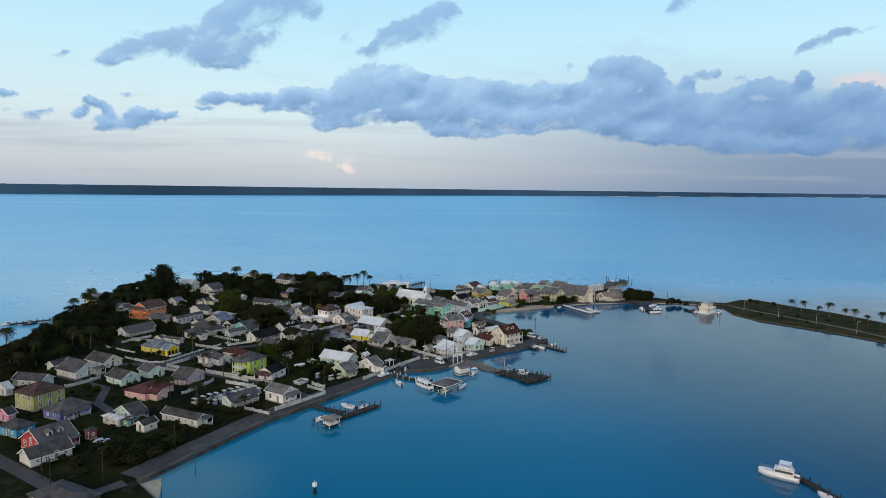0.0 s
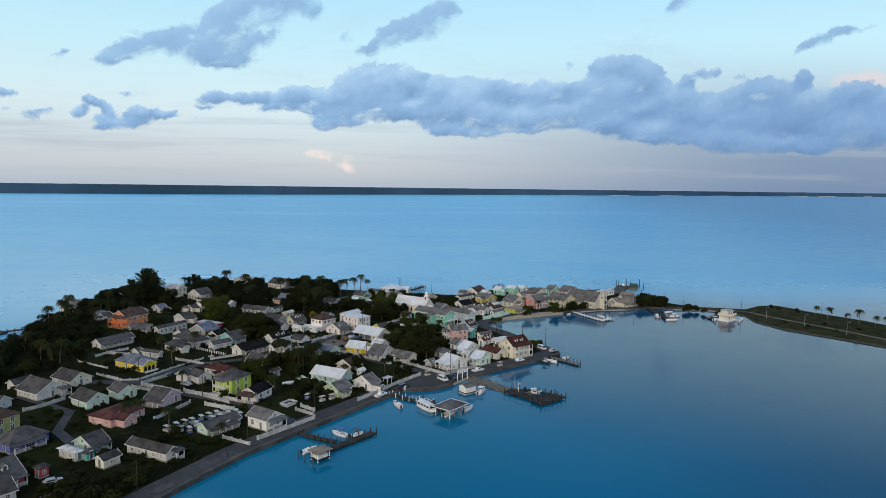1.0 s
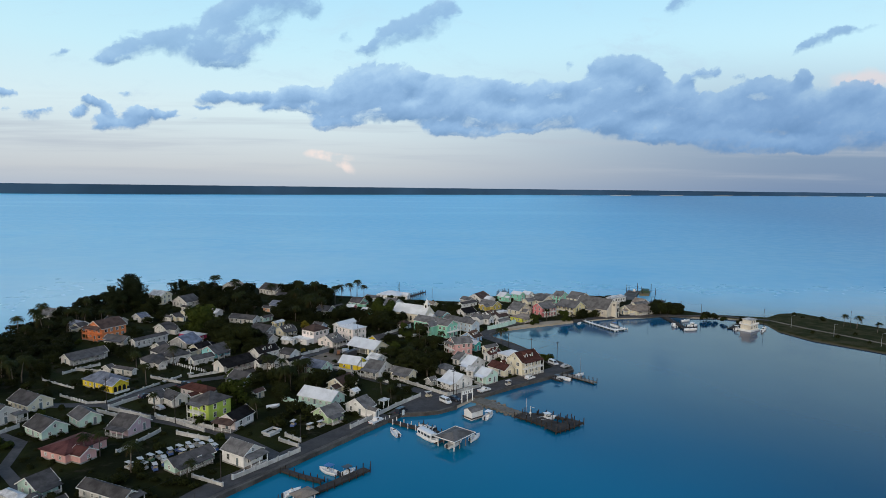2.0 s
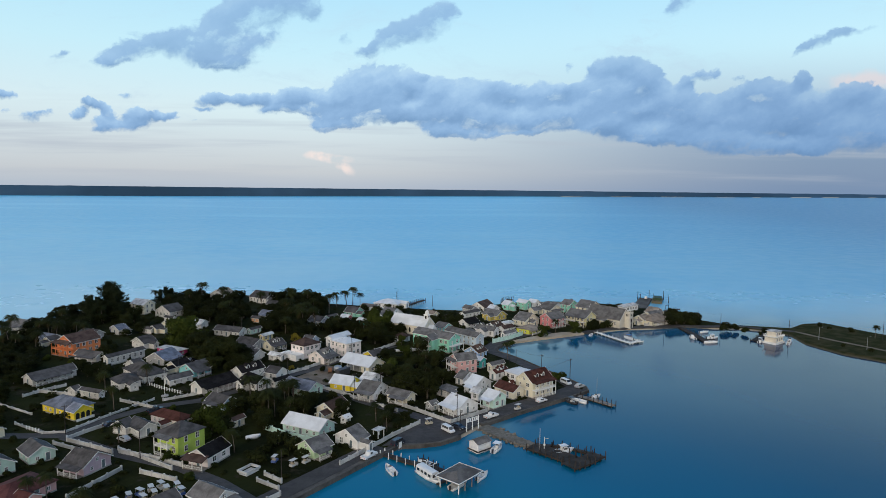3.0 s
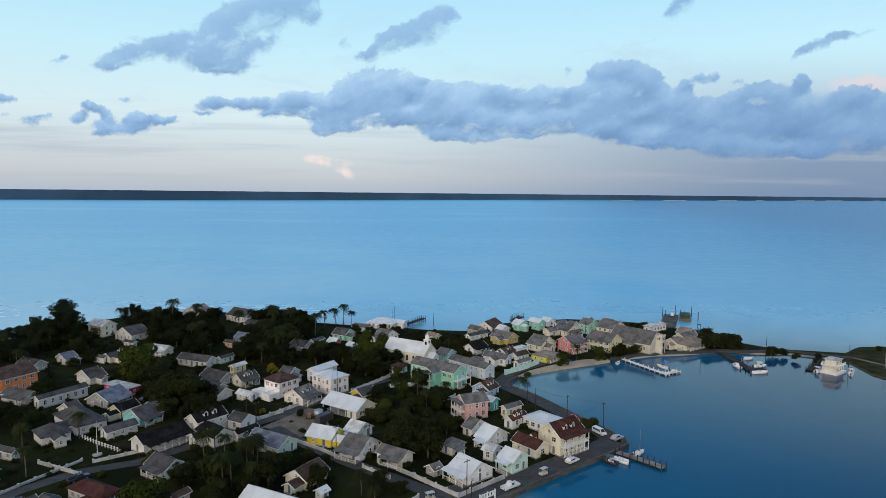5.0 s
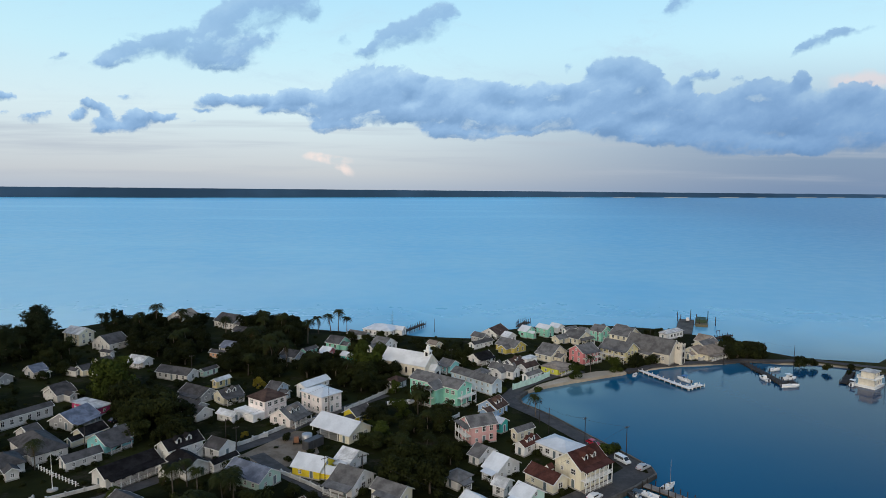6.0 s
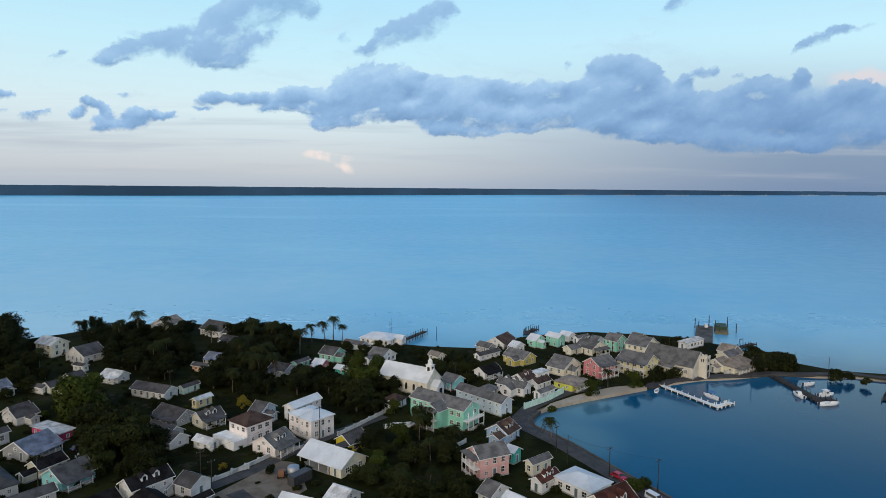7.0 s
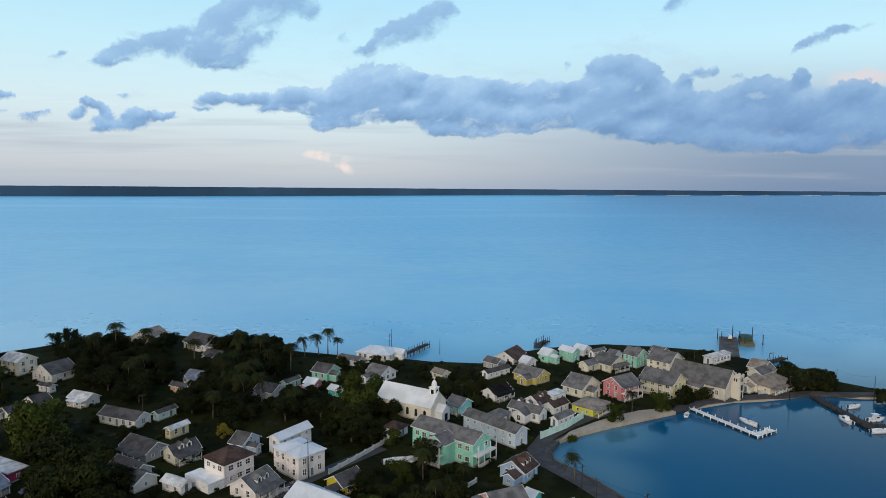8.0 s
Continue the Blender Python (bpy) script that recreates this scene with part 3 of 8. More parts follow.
def far_shore():
    """A long low wooded coast along the horizon."""
    # distance haze is mixed into the woods' blue base colour
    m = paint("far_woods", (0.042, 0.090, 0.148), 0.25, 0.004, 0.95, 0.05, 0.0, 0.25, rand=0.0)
    bm = bmesh.new()
    rnd = random.Random(5)
    rows = []
    for k in range(161):
        u = -0.98 + 1.96 * k / 160
        y = 4560 - 800 * min(max((0.1 - u) / 0.8, 0), 1) ** 1.3
        x = u * y
        foot = 75 - (15.7 - 8.7 * u) * y / 1141
        wob = 4 * noise.noise(Vector((u * 9, 3, 0)))
        top = 75 - 4.7 * y / 1141 + 1.2 * noise.noise(Vector((u * 40, 0, 0))) + 0.8 * rnd.random()
        rows.append([bm.verts.new(p) for p in ((x, y - 60 + 6 * wob, foot - 6), (x, y, foot + 3), (x, y + 40, top - 3), (x, y + 120, top), (x, y + 260, top - 12))])
    for a, b in zip(rows, rows[1:]):
        for i in range(4):
            bm.faces.new((a[i], b[i], b[i + 1], a[i + 1]))
    sand = bmesh.new()
    last = None
    for k in range(241):
        u = 0.08 + 0.55 * k / 240
        y = 4560 - 800 * min(max((0.1 - u) / 0.8, 0), 1) ** 1.3 - 68
        foot = 75 - (15.7 - 8.7 * u) * y / 1141
        here = [sand.verts.new((u * y, y, foot - 1.0)), sand.verts.new((u * y, y + 2, foot + 1.6))] if noise.noise(Vector((u * 26, 7, 0))) > 0.05 else None
        if last and here:
            sand.faces.new((last[0], here[0], here[1], last[1]))
        last = here
    tagged(new("far_beach", mesh_of(sand, "far_beach", STONE)), "thin pale beaches along the far coast", "beach", "", "structure")
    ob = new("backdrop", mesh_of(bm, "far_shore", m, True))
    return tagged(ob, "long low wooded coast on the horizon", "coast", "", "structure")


HARBOUR = [(-69, 145), (-77, 152), (-58, 194), (-34, 230), (-20, 251), (-14, 252), (-8, 254), (-2, 259), (5, 269), (19, 282), (38, 298), (46, 307),
           (41, 317), (36, 324), (34, 329), (24, 348), (16, 359), (16, 367), (17, 371)]
BEACH = [(22, 376), (25, 379), (38, 387), (51, 394), (62, 400), (75, 406), (86, 411), (98, 413), (120, 420), (135, 417), (150, 417), (160, 412)]
SPIT = [(168, 404), (166, 386), (173, 366), (189, 348), (203, 331), (213, 317), (232, 285), (262, 300), (256, 330), (244, 364), (232, 391), (216, 413), (204, 435), (189, 433),
        (176, 421), (153, 426)]
NORTH = [(145, 430), (137, 438), (129, 451), (123, 462), (107, 482), (85, 489), (59, 493), (32, 485), (8, 471), (-1, 457), (-21, 459), (-40, 465), (-59, 467),
         (-87, 475), (-120, 490), (-153, 504), (-188, 494), (-202, 474), (-214, 462), (-222, 450), (-225, 408), (-221, 366), (-211, 329), (-203, 293), (-206, 270)]
REAR = [(-225, 200), (-240, 120), (-230, 40), (-150, 20), (-95, 60), (-62, 110), (-60, 136)]
LAND = HARBOUR + BEACH + SPIT + NORTH + REAR


INNER = offset_line(LAND + LAND[:1], 4.0)[:-1]
STREETS.append(([(-12, 262), (0, 272)], 9.0))


def land():
    """One sheet of ground with a sloping rim that goes under water."""
    def ring(d, z):
        n = len(LAND)
        out = []
        for k, (x, y) in enumerate(LAND):
            a, b = Vector(LAND[k - 1]), Vector(LAND[(k + 1) % n])
            t = (b - a).normalized()
            out.append((x - t.y * d, y + t.x * d, z))
        return out
    bm = bmesh.new()
    rings = [[bm.verts.new(p) for p in ring(d, z)] for d, z in ((2.6, GROUND), (1.2, 0.95), (0.0, 0.25), (-1.6, -1.2))]
    n = len(LAND)
    for r0, r1 in zip(rings, rings[1:]):
        for i in range(n):
            bm.faces.new((r0[i], r0[(i + 1) % n], r1[(i + 1) % n], r1[i]))
    fill(bm, rings[0])
    ob = new("ground", mesh_of(bm, "ground", ground_mat()))
    return tagged(ob, "dark grass and soil of the low island", "ground", "", "structure")


sea()
far_shore()
land()

# ---- roads, quay walls, lots, sand ----
road_label = "worn grey asphalt village street"
strip("road", offset_line([(-77, 152), (-58, 194), (-34, 230), (-22, 248)], 4.6), 6.0, 1.0, GROUND + 0.06, ASPHALT, "worn grey asphalt road along the harbour wall", "road")
ob = new("road", mesh_of(prism([(-24.6, 250.2), (-19.5, 252.6), (-14, 253.2), (-8, 255.2), (-2.8, 260), (4, 270), (9, 279.5), (3, 277), (-6, 276), (-14, 273)], 1.0, GROUND + 0.064), "road", ASPHALT))
tagged(ob, "worn asphalt parking apron beside the harbour", "road", "", "structure")
strip("road", offset_line([(4.4, 269.6), (19, 282), (38, 298), (44, 304)], 4.2), 7.0, 1.0, GROUND + 0.068, ASPHALT, "worn grey asphalt quay road before the houses", "road")
strip("road", [(40.5, 307), (37.5, 316), (31.5, 326), (21, 346), (12.6, 358), (11.5, 366), (16, 376), (24, 385.5), (32, 393), (44, 400)], 5.0, 1.0, GROUND + 0.072, ASPHALT, "narrow shore road round the small bay", "road")
strip("road", [(-140, 252), (-117, 254), (-112, 268), (-104, 279), (-91, 286), (-82, 297), (-72, 312), (-62, 324), (-55, 336), (-46, 349), (-32, 366)], 4.2, 1.2, GROUND + 0.05, ASPHALT, road_label, "road")
strip("road", [(-117, 253), (-97, 242.5), (-74.5, 234), (-62, 226), (-50, 216)], 4.0, 1.2, GROUND + 0.056, ASPHALT, road_label, "road")
strip("road", [(-62, 313), (-52.5, 303), (-35, 288.5), (-23, 280), (-11.5, 271.5)], 4.4, 1.2, GROUND + 0.058, ASPHALT, road_label, "road")
strip("road", [(-135, 171), (-119, 161), (-103, 151), (-88, 141), (-80, 150)], 4.0, 1.2, GROUND + 0.056, ASPHALT, road_label, "road")
strip("road", [(62, 401), (75, 409.5), (87, 414), (104, 417.5), (118, 421), (133, 420), (150, 421.5), (162, 415), (174, 410)], 3.6, 0.6, GROUND + 0.05, ASPHALT, "pale causeway road to the spit", "road")
strip("path", [(174, 410), (184, 390), (199, 367), (213, 341), (224, 310)], 2.4, 1.2, GROUND + 0.04, DIRT, "sandy track along the grassy spit", "path")
strip("path", [(-150, 236), (-124, 222), (-118, 206), (-100, 190)], 3.0, 1.2, GROUND + 0.04, ASPHALT, "narrow lane between gardens", "path")
ob = new("yard", mesh_of(prism([(-68, 309), (-60, 305), (-50, 306), (-45, 315), (-51, 330), (-56, 331)], 1.2, GROUND + 0.045), "yard", DIRT))
tagged(ob, "bare earth yard with tyre tracks", "yard", "", "structure")
ob = new("beach", mesh_of(prism([(19.5, 373), (25, 378), (38, 386), (51, 393), (62, 399), (60.5, 402.6), (50, 399.6), (42, 395.0), (33, 388.4), (23.5, 380)], 0.2, GROUND + 0.03), "beach", SAND))
tagged(ob, "pale sandy beach along the small bay", "beach", "", "structure")
ob = new("beach", mesh_of(prism([(-78, 151), (-73.5, 155), (-71, 150), (-69, 144), (-65, 136), (-70, 140)], -0.6, 0.5), "beach", SAND))
tagged(ob, "small patch of sand at the quay corner", "beach", "", "structure")


def quay(pts, label):
    """A vertical sea wall with a raised kerb, in lengths."""
    inner, outer = offset_line(pts, 1.9), offset_line(pts, -0.25)
    t = thing("quay_wall", 0, 0, 0, 0, label, "sea wall", "", "structure")
    part("wall_face", prism(outer + inner[::-1], -1.5, GROUND), QUAY, t)
    k0, k1 = offset_line(pts, -0.2), offset_line(pts, 0.25)
    part("kerb", prism(k0 + k1[::-1], GROUND + 0.002, GROUND + 0.22), QUAY, t)


quay([(-77, 152), (-58, 194), (-34, 230), (-20, 251), (-14, 252), (-8, 254), (-2, 259)], "grey concrete harbour wall with low kerb")
quay([(5, 269), (19, 282), (38, 298), (45, 305), (45, 309), (41, 317), (34, 329), (24, 348), (16, 359), (15.5, 366), (19, 372.5)], "grey concrete quay wall round the point")

# ---- houses ----
def window_meshes():
    made = {}
    for key, w, h in (("wide", 1.3, 1.2), ("tall", 0.95, 1.45), ("small", 0.7, 0.8), ("door", 1.0, 2.1)):
        o, i = 0.11, 0.05
        f = lattice([-w / 2 - o, -w / 2, -0.03, 0.03, w / 2, w / 2 + o], [-o, 0, h / 2 - 0.03, h / 2 + 0.03, h, h + o],
                    lambda i, j: i % 2 == 0 or j % 2 == 0, -0.10, 0.03)
        p = boxes((-w / 2, w / 2, -0.03, 0.02, 0, h))
        made[key] = (mesh_of(f, "window_frame", TRIM), mesh_of(p, "pane", GLASS), w)
    d = boxes((-0.45, 0.45, -0.05, 0.03, 0, 2.05))
    fr = lattice([-0.58, -0.45, 0.45, 0.58], [0, 2.05, 2.18], lambda i, j: i != 1 or j == 1, -0.09, 0.05)
    made["leaf"] = (mesh_of(fr, "door_frame", TRIM), mesh_of(d, "door_leaf", colour("door_paint", (0.12, 0.16, 0.18))), 1.0)
    return made


WIN = window_meshes()


def add_window(parent, key, m):
    frame_me, pane_me, _ = WIN[key]
    f = share("door" if key == "leaf" else "window", frame_me, parent, m)
    share("door_leaf" if key == "leaf" else "pane", pane_me, f)
    return f


def gable_bm(w, d, h, rise):
    """A block with gable ends across x."""
    bm = bmesh.new()
    x, y = w / 2, d / 2
    ends = []
    for sx in (-x, x):
        ends.append([bm.verts.new(p) for p in ((sx, -y, 0), (sx, y, 0), (sx, y, h), (sx, 0, h + rise), (sx, -y, h))])
    a, b = ends
    bm.faces.new(a[::-1])
    bm.faces.new(b)
    for i in range(5):
        bm.faces.new((a[i], a[(i + 1) % 5], b[(i + 1) % 5], b[i]))
    return bm


def gable_roof_bm(w, d, h, rise, over=0.4, thick=0.16):
    bm = bmesh.new()
    x, y = w / 2 + over, d / 2
    k = rise / y
    yo, zo = y + over, h - k * over
    prof = [(-yo, zo), (0, h + rise), (yo, zo), (yo, zo + thick), (0, h + rise + thick), (-yo, zo + thick)]
    a = [bm.verts.new((-x, p, q + 0.01)) for p, q in prof]
    b = [bm.verts.new((x, p, q + 0.01)) for p, q in prof]
    for i in range(6):
        bm.faces.new((a[i], a[(i + 1) % 6], b[(i + 1) % 6], b[i]))
    for e in (a, b):
        bm.faces.new((e[0], e[1], e[4], e[5]))
        bm.faces.new((e[1], e[2], e[3], e[4]))
    return bm


def hip_roof_bm(w, d, h, rise, over=0.45, thick=0.16):
    bm = bmesh.new()
    x, y = w / 2 + over, d / 2 + over
    r = max(x - y, 0.0)
    s = max(y - x, 0.0)
    lo = [bm.verts.new(p) for p in ((-x, -y, h), (x, -y, h), (x, y, h), (-x, y, h))]
    up = [bm.verts.new(p) for p in ((-x, -y, h + thick), (x, -y, h + thick), (x, y, h + thick), (-x, y, h + thick))]
    bm.faces.new(lo[::-1])
    for i in range(4):
        bm.faces.new((lo[i], lo[(i + 1) % 4], up[(i + 1) % 4], up[i]))
    if r > 0.3:
        p, q = bm.verts.new((-r, 0, h + rise)), bm.verts.new((r, 0, h + rise))
        for f in ((up[0], up[1], q, p), (up[1], up[2], q), (up[2], up[3], p, q), (up[3], up[0], p)):
            bm.faces.new(f)
    elif s > 0.3:
        p, q = bm.verts.new((0, -s, h + rise)), bm.verts.new((0, s, h + rise))
        for f in ((up[0], up[1], p), (up[1], up[2], q, p), (up[2], up[3], q), (up[3], up[0], p, q)):
            bm.faces.new(f)
    else:
        p = bm.verts.new((0, 0, h + rise))
        for i in range(4):
            bm.faces.new((up[i], up[(i + 1) % 4], p))
    return bm


def barge_bm(w, d, h, rise, sx, over=0.4):
    """White boards along one gable end."""
    bm = bmesh.new()
    y = d / 2
    k = rise / y
    yo, zo = y + over + 0.03, h - k * (over + 0.03)
    x0 = sx * (w / 2 + over)
    prof = [(-yo, zo - 0.06), (0, h + rise - 0.06), (yo, zo - 0.06), (yo, zo + 0.20), (0, h + rise + 0.20), (-yo, zo + 0.20)]
    a = [bm.verts.new((x0, p, q)) for p, q in prof]
    b = [bm.verts.new((x0 + sx * 0.07, p, q)) for p, q in prof]
    for i in range(6):
        bm.faces.new((a[i], a[(i + 1) % 6], b[(i + 1) % 6], b[i]))
    for e in (a, b):
        bm.faces.new((e[0], e[1], e[4], e[5]))
        bm.faces.new((e[1], e[2], e[3], e[4]))
    return bm


def eave_bm(w, d, h, rise, sy, over=0.4):
    k = rise / (d / 2)
    y, z = sy * (d / 2 + over), h - k * over
    return boxes((-w / 2 - over, w / 2 + over, min(y, y + sy * 0.06), max(y, y + sy * 0.06), z - 0.03, z + 0.15))


def dormer(parent, x, sy, w, d, h, rise, roof):
    """A small gabled dormer on the slope facing sy."""
    up = rise / (d / 2)
    y0 = d * 0.33
    z0 = h + rise - up * y0
    m = pose(x, sy * y0, 0, 0, 0, 0 if sy < 0 else 180)
    bm = bmesh.new()
    dw, dh, dep = 0.75, 1.15, min(2.0, y0 - 0.1)
    a = [bm.verts.new(p) for p in ((-dw, 0, z0 - 0.1), (dw, 0, z0 - 0.1), (dw, 0, z0 + dh), (0, 0, z0 + dh + 0.7), (-dw, 0, z0 + dh))]
    b = [bm.verts.new((v.co.x, dep, v.co.z)) for v in a]
    bm.faces.new(a)
    bm.faces.new(b[::-1])
    for i in range(5):
        bm.faces.new((a[i], b[i], b[(i + 1) % 5], a[(i + 1) % 5]))
    ob = part("dormer", bm, TRIM, parent, "small white gabled dormer")
    ob.matrix_basis = m
    rf = bmesh.new()
    prof = [(-1.0, z0 + dh - 0.2), (0, z0 + dh + 0.75), (1.0, z0 + dh - 0.2), (1.0, z0 + dh - 0.06), (0, z0 + dh + 0.89), (-1.0, z0 + dh - 0.06)]
    e = [[rf.verts.new((p, yy, q)) for p, q in prof] for yy in (-0.2, dep)]
    for i in range(6):
        rf.faces.new((e[0][i], e[0][(i + 1) % 6], e[1][(i + 1) % 6], e[1][i]))
    for k in e:
        rf.faces.new((k[0], k[1], k[4], k[5]))
        rf.faces.new((k[1], k[2], k[3], k[4]))
    part("dormer_roof", rf, roof, ob)
    part("pane", boxes((-0.36, 0.36, -0.04, 0.02, z0 + 0.2, z0 + 1.2)), GLASS, ob)


def block(t, w, d, h, roof, wall, top, pitch=0.55, dorm=0, rnd=None, at=None, windows="", foot=True):
    """One volume of a house round the origin of t, or at a pose of its own. roof: gv ridge along x, gu ridge along y, h hipped, f flat."""
    turn = Matrix.Identity(4) if at is None else at
    seen = "lb" if roof == "gu" else "fl"
    windows = windows or seen
    if roof == "gu":
        turn = turn @ pose(0, 0, 0, 0, 0, 90)
        w, d = d, w
    wm, rm = wall_mat(wall), roof_mat(top)
    bw, bd = w - 0.8, d - 0.8
    rise = pitch * bd / 2 if roof[0] == "g" else pitch * min(bw, bd) / 2
    obs = []
    if foot:
        obs.append(part("foundation", boxes((-bw / 2 - 0.06, bw / 2 + 0.06, -bd / 2 - 0.06, bd / 2 + 0.06, -0.3, 0.35)), CONC, t))
    if roof[0] == "g":
        obs.append(part("wall", gable_bm(bw, bd, h, rise), wm, t))
        obs.append(part("roof", gable_roof_bm(bw, bd, h, rise), rm, t))
        for sx in (-1, 1):
            obs.append(part("bargeboard", barge_bm(bw, bd, h, rise, sx), TRIM, t))
        for sy in (-1, 1):
            obs.append(part("eaves_board", eave_bm(bw, bd, h, rise, sy), TRIM, t))
    elif roof == "h":
        obs.append(part("wall", boxes((-bw / 2, bw / 2, -bd / 2, bd / 2, 0, h)), wm, t))
        obs.append(part("roof", hip_roof_bm(bw, bd, h + 0.004, rise + 0.2), rm, t))
    else:
        obs.append(part("wall", boxes((-bw / 2, bw / 2, -bd / 2, bd / 2, 0, h)), wm, t))
        obs.append(part("roof", boxes((-w / 2, w / 2, -d / 2, d / 2, h + 0.004, h + 0.25)), rm, t))
    for o in obs:
        o.matrix_basis = turn
    body = obs[1] if foot else obs[0]
    rnd = rnd or random.Random(1)
    if dorm:
        rf = next(o for o in obs if o.name.startswith("roof"))
        for k in range(dorm):
            x = (k - (dorm - 1) / 2) * bw * 0.30
            dormer(rf, x, -1, bw, bd, h, rise, rm)
    # windows on the four sides, storey by storey, under the wall that they sit in
    storeys = 2 if h > 4.3 else 1
    low = 0.35 if foot else 0.0
    sides = (("f", bw, pose(0, -bd / 2, 0)), ("b", bw, pose(0, bd / 2, 0, 0, 0, 180)), ("l", bd, pose(-bw / 2, 0, 0, 0, 0, -90)), ("r", bd, pose(bw / 2, 0, 0, 0, 0, 90)))
    key = rnd.choice(["wide", "tall", "tall"])
    door_side = rnd.choice(seen)
    for side, length, sm in sides:
        if side not in windows:
            continue
        n = max(1, int((length - 0.8) / rnd.uniform(2.2, 2.9)))
        for s in range(storeys):
            base = low + s * (h - low) / storeys
            room = (h - low) / storeys
            for k in range(n):
                x = (k - (n - 1) / 2) * (length - 1.2) / max(n, 1)
                if s == 0 and side == door_side and k == n // 2:
                    add_window(body, "leaf", sm @ pose(x, 0, low))
                else:
                    kk = "small" if room < 2.3 or rnd.random() < 0.12 else key
                    add_window(body, kk, sm @ pose(x, 0, base + min(0.85, room * 0.3)))
        if roof[0] == "g" and side in "lr" and rise > 1.9:
            add_window(body, "small", sm @ pose(0, 0, h + 0.25))
    return body


def house(x, y, rot, w, d, h, roof, wall, top, dorm=0, pitch=0.55, label="", plain=True):
    FOOT.append((x, y, rot, w, d))
    kind = {"g": "gable", "h": "hipped", "f": "flat"}[roof[0]]
    size = "two-storey house" if h > 4.3 else "cottage" if w * d > 26 else "shed"
    if not label:
        label = "%s %s with %s %s roof%s" % (WORDS.get(wall, wall), size, WORDS.get(top, top), kind, " and dormers" if dorm else "")
    t = thing("shed" if size == "shed" else "house", x, y, GROUND, rot, label, "shed" if size == "shed" else "house", "village sheds" if size == "shed" else "village houses")
    rnd = random.Random(int(x * 13 + y * 7))
    block(t, w, d, h, roof, wall, top, pitch, dorm, rnd)
    if plain and size != "shed" and h < 4.3 and min(w, d) > 5.0:
        annex(t, w, d, h, roof, wall, top, random.Random(int(x * 31 + y * 17)))
    return t


def annex(t, w, d, h, roof, wall, top, rnd):
    """What most cottages have grown: a veranda under the eaves, a lean-to room or a low cross gable."""
    pick = rnd.random()
    e = 0.42
    if roof == "gu":                       # eaves towards -x, gable towards -y
        if pick < 0.40:
            porch(t, -w / 2 - 1.5, -w / 2 + e, -d / 2 + 0.6, d / 2 - rnd.uniform(0.6, 3.0), h - 0.45, top, 1, 0.42)
        elif pick < 0.68:
            n = min(w, d) * 0.55
            block(t, n, 4.4, h - 0.5, "gu", wall, top, 0.55, 0, rnd, pose(-w * 0.12, -d / 2 - 1.2, 0), "l")
        elif pick < 0.86:
            n = min(d * 0.45, 5.5)
            block(t, 5.0, n, h - 0.2, "gv", wall, top, 0.55, 0, rnd, pose(-w / 2 - 1.0, rnd.uniform(-0.15, 0.2) * d, 0), "l")
    else:
        if pick < 0.40:
            porch(t, -w / 2 + 0.6, w / 2 - rnd.uniform(0.6, 3.0), -d / 2 - 1.5, -d / 2 + e, h - 0.45, top, 1, 0.42)
        elif pick < 0.68:
            n = min(w, d) * 0.55
            block(t, 4.4, n, h - 0.5, "gv", wall, top, 0.55, 0, rnd, pose(-w / 2 - 1.2, -d * 0.12, 0), "l")
        elif pick < 0.86:
            n = min(w * 0.45, 5.5)
            block(t, n, 5.0, h - 0.2, "gu", wall, top, 0.55, 0, rnd, pose(rnd.uniform(-0.2, 0.15) * w, -d / 2 - 1.0, 0), "l")


def porch(t, x0, x1, y0, y1, h, top="gray", floors=1, slope=0.5, rail=True, roofed=True, posts=None, mat=TRIM):
    """A veranda on posts over a rectangle of the house's own plan."""
    p = new("porch")
    p.parent = t
    n = posts or max(2, int(max(x1 - x0, y1 - y0) / 2.2) + 1)
    along_x = (x1 - x0) >= (y1 - y0)
    outer = y0 if along_x else x0
    room = h / floors
    post_me = mesh_of(boxes((-0.09, 0.09, -0.09, 0.09, 0, h)), "post", mat)
    for k in range(n):
        f = k / (n - 1)
        if along_x:
            share("post", post_me, p, pose(x0 + 0.1 + f * (x1 - x0 - 0.2), outer + 0.1, 0))
        else:
            share("post", post_me, p, pose(outer + 0.1, y0 + 0.1 + f * (y1 - y0 - 0.2), 0))
    for s in range(floors):
        z = s * room
        part("deck", boxes((x0, x1, y0, y1, z + 0.12, z + 0.34)), GREYWOOD if s == 0 else mat, p)
        if rail:
            length = (x1 - x0) if along_x else (y1 - y0)
            r = part("railing", rail_bm(length, z + 0.45, z + 1.2), mat, p, "balustrade")
            r.matrix_basis = pose(x0, outer + 0.02, 0) if along_x else pose(outer + 0.07, y0, 0, 0, 0, 90)
    if roofed:
        r = bmesh.new()
        e = 0.3
        if along_x:
            lo, hi = y0 - e, y1
            pts = ((x0 - e, lo, h), (x1 + e, lo, h), (x1 + e, hi, h + slope), (x0 - e, hi, h + slope))
        else:
            lo, hi = x0 - e, x1
            pts = ((lo, y0 - e, h), (hi, y0 - e, h + slope), (hi, y1 + e, h + slope), (lo, y1 + e, h))
        a = [r.verts.new(v) for v in pts]
        b = [r.verts.new((v[0], v[1], v[2] + 0.13)) for v in pts]
        r.faces.new(a[::-1])
        r.faces.new(b)
        for i in range(4):
            r.faces.new((a[i], a[(i + 1) % 4], b[(i + 1) % 4], b[i]))
        part("porch_roof", r, roof_mat(top), p)
    return p


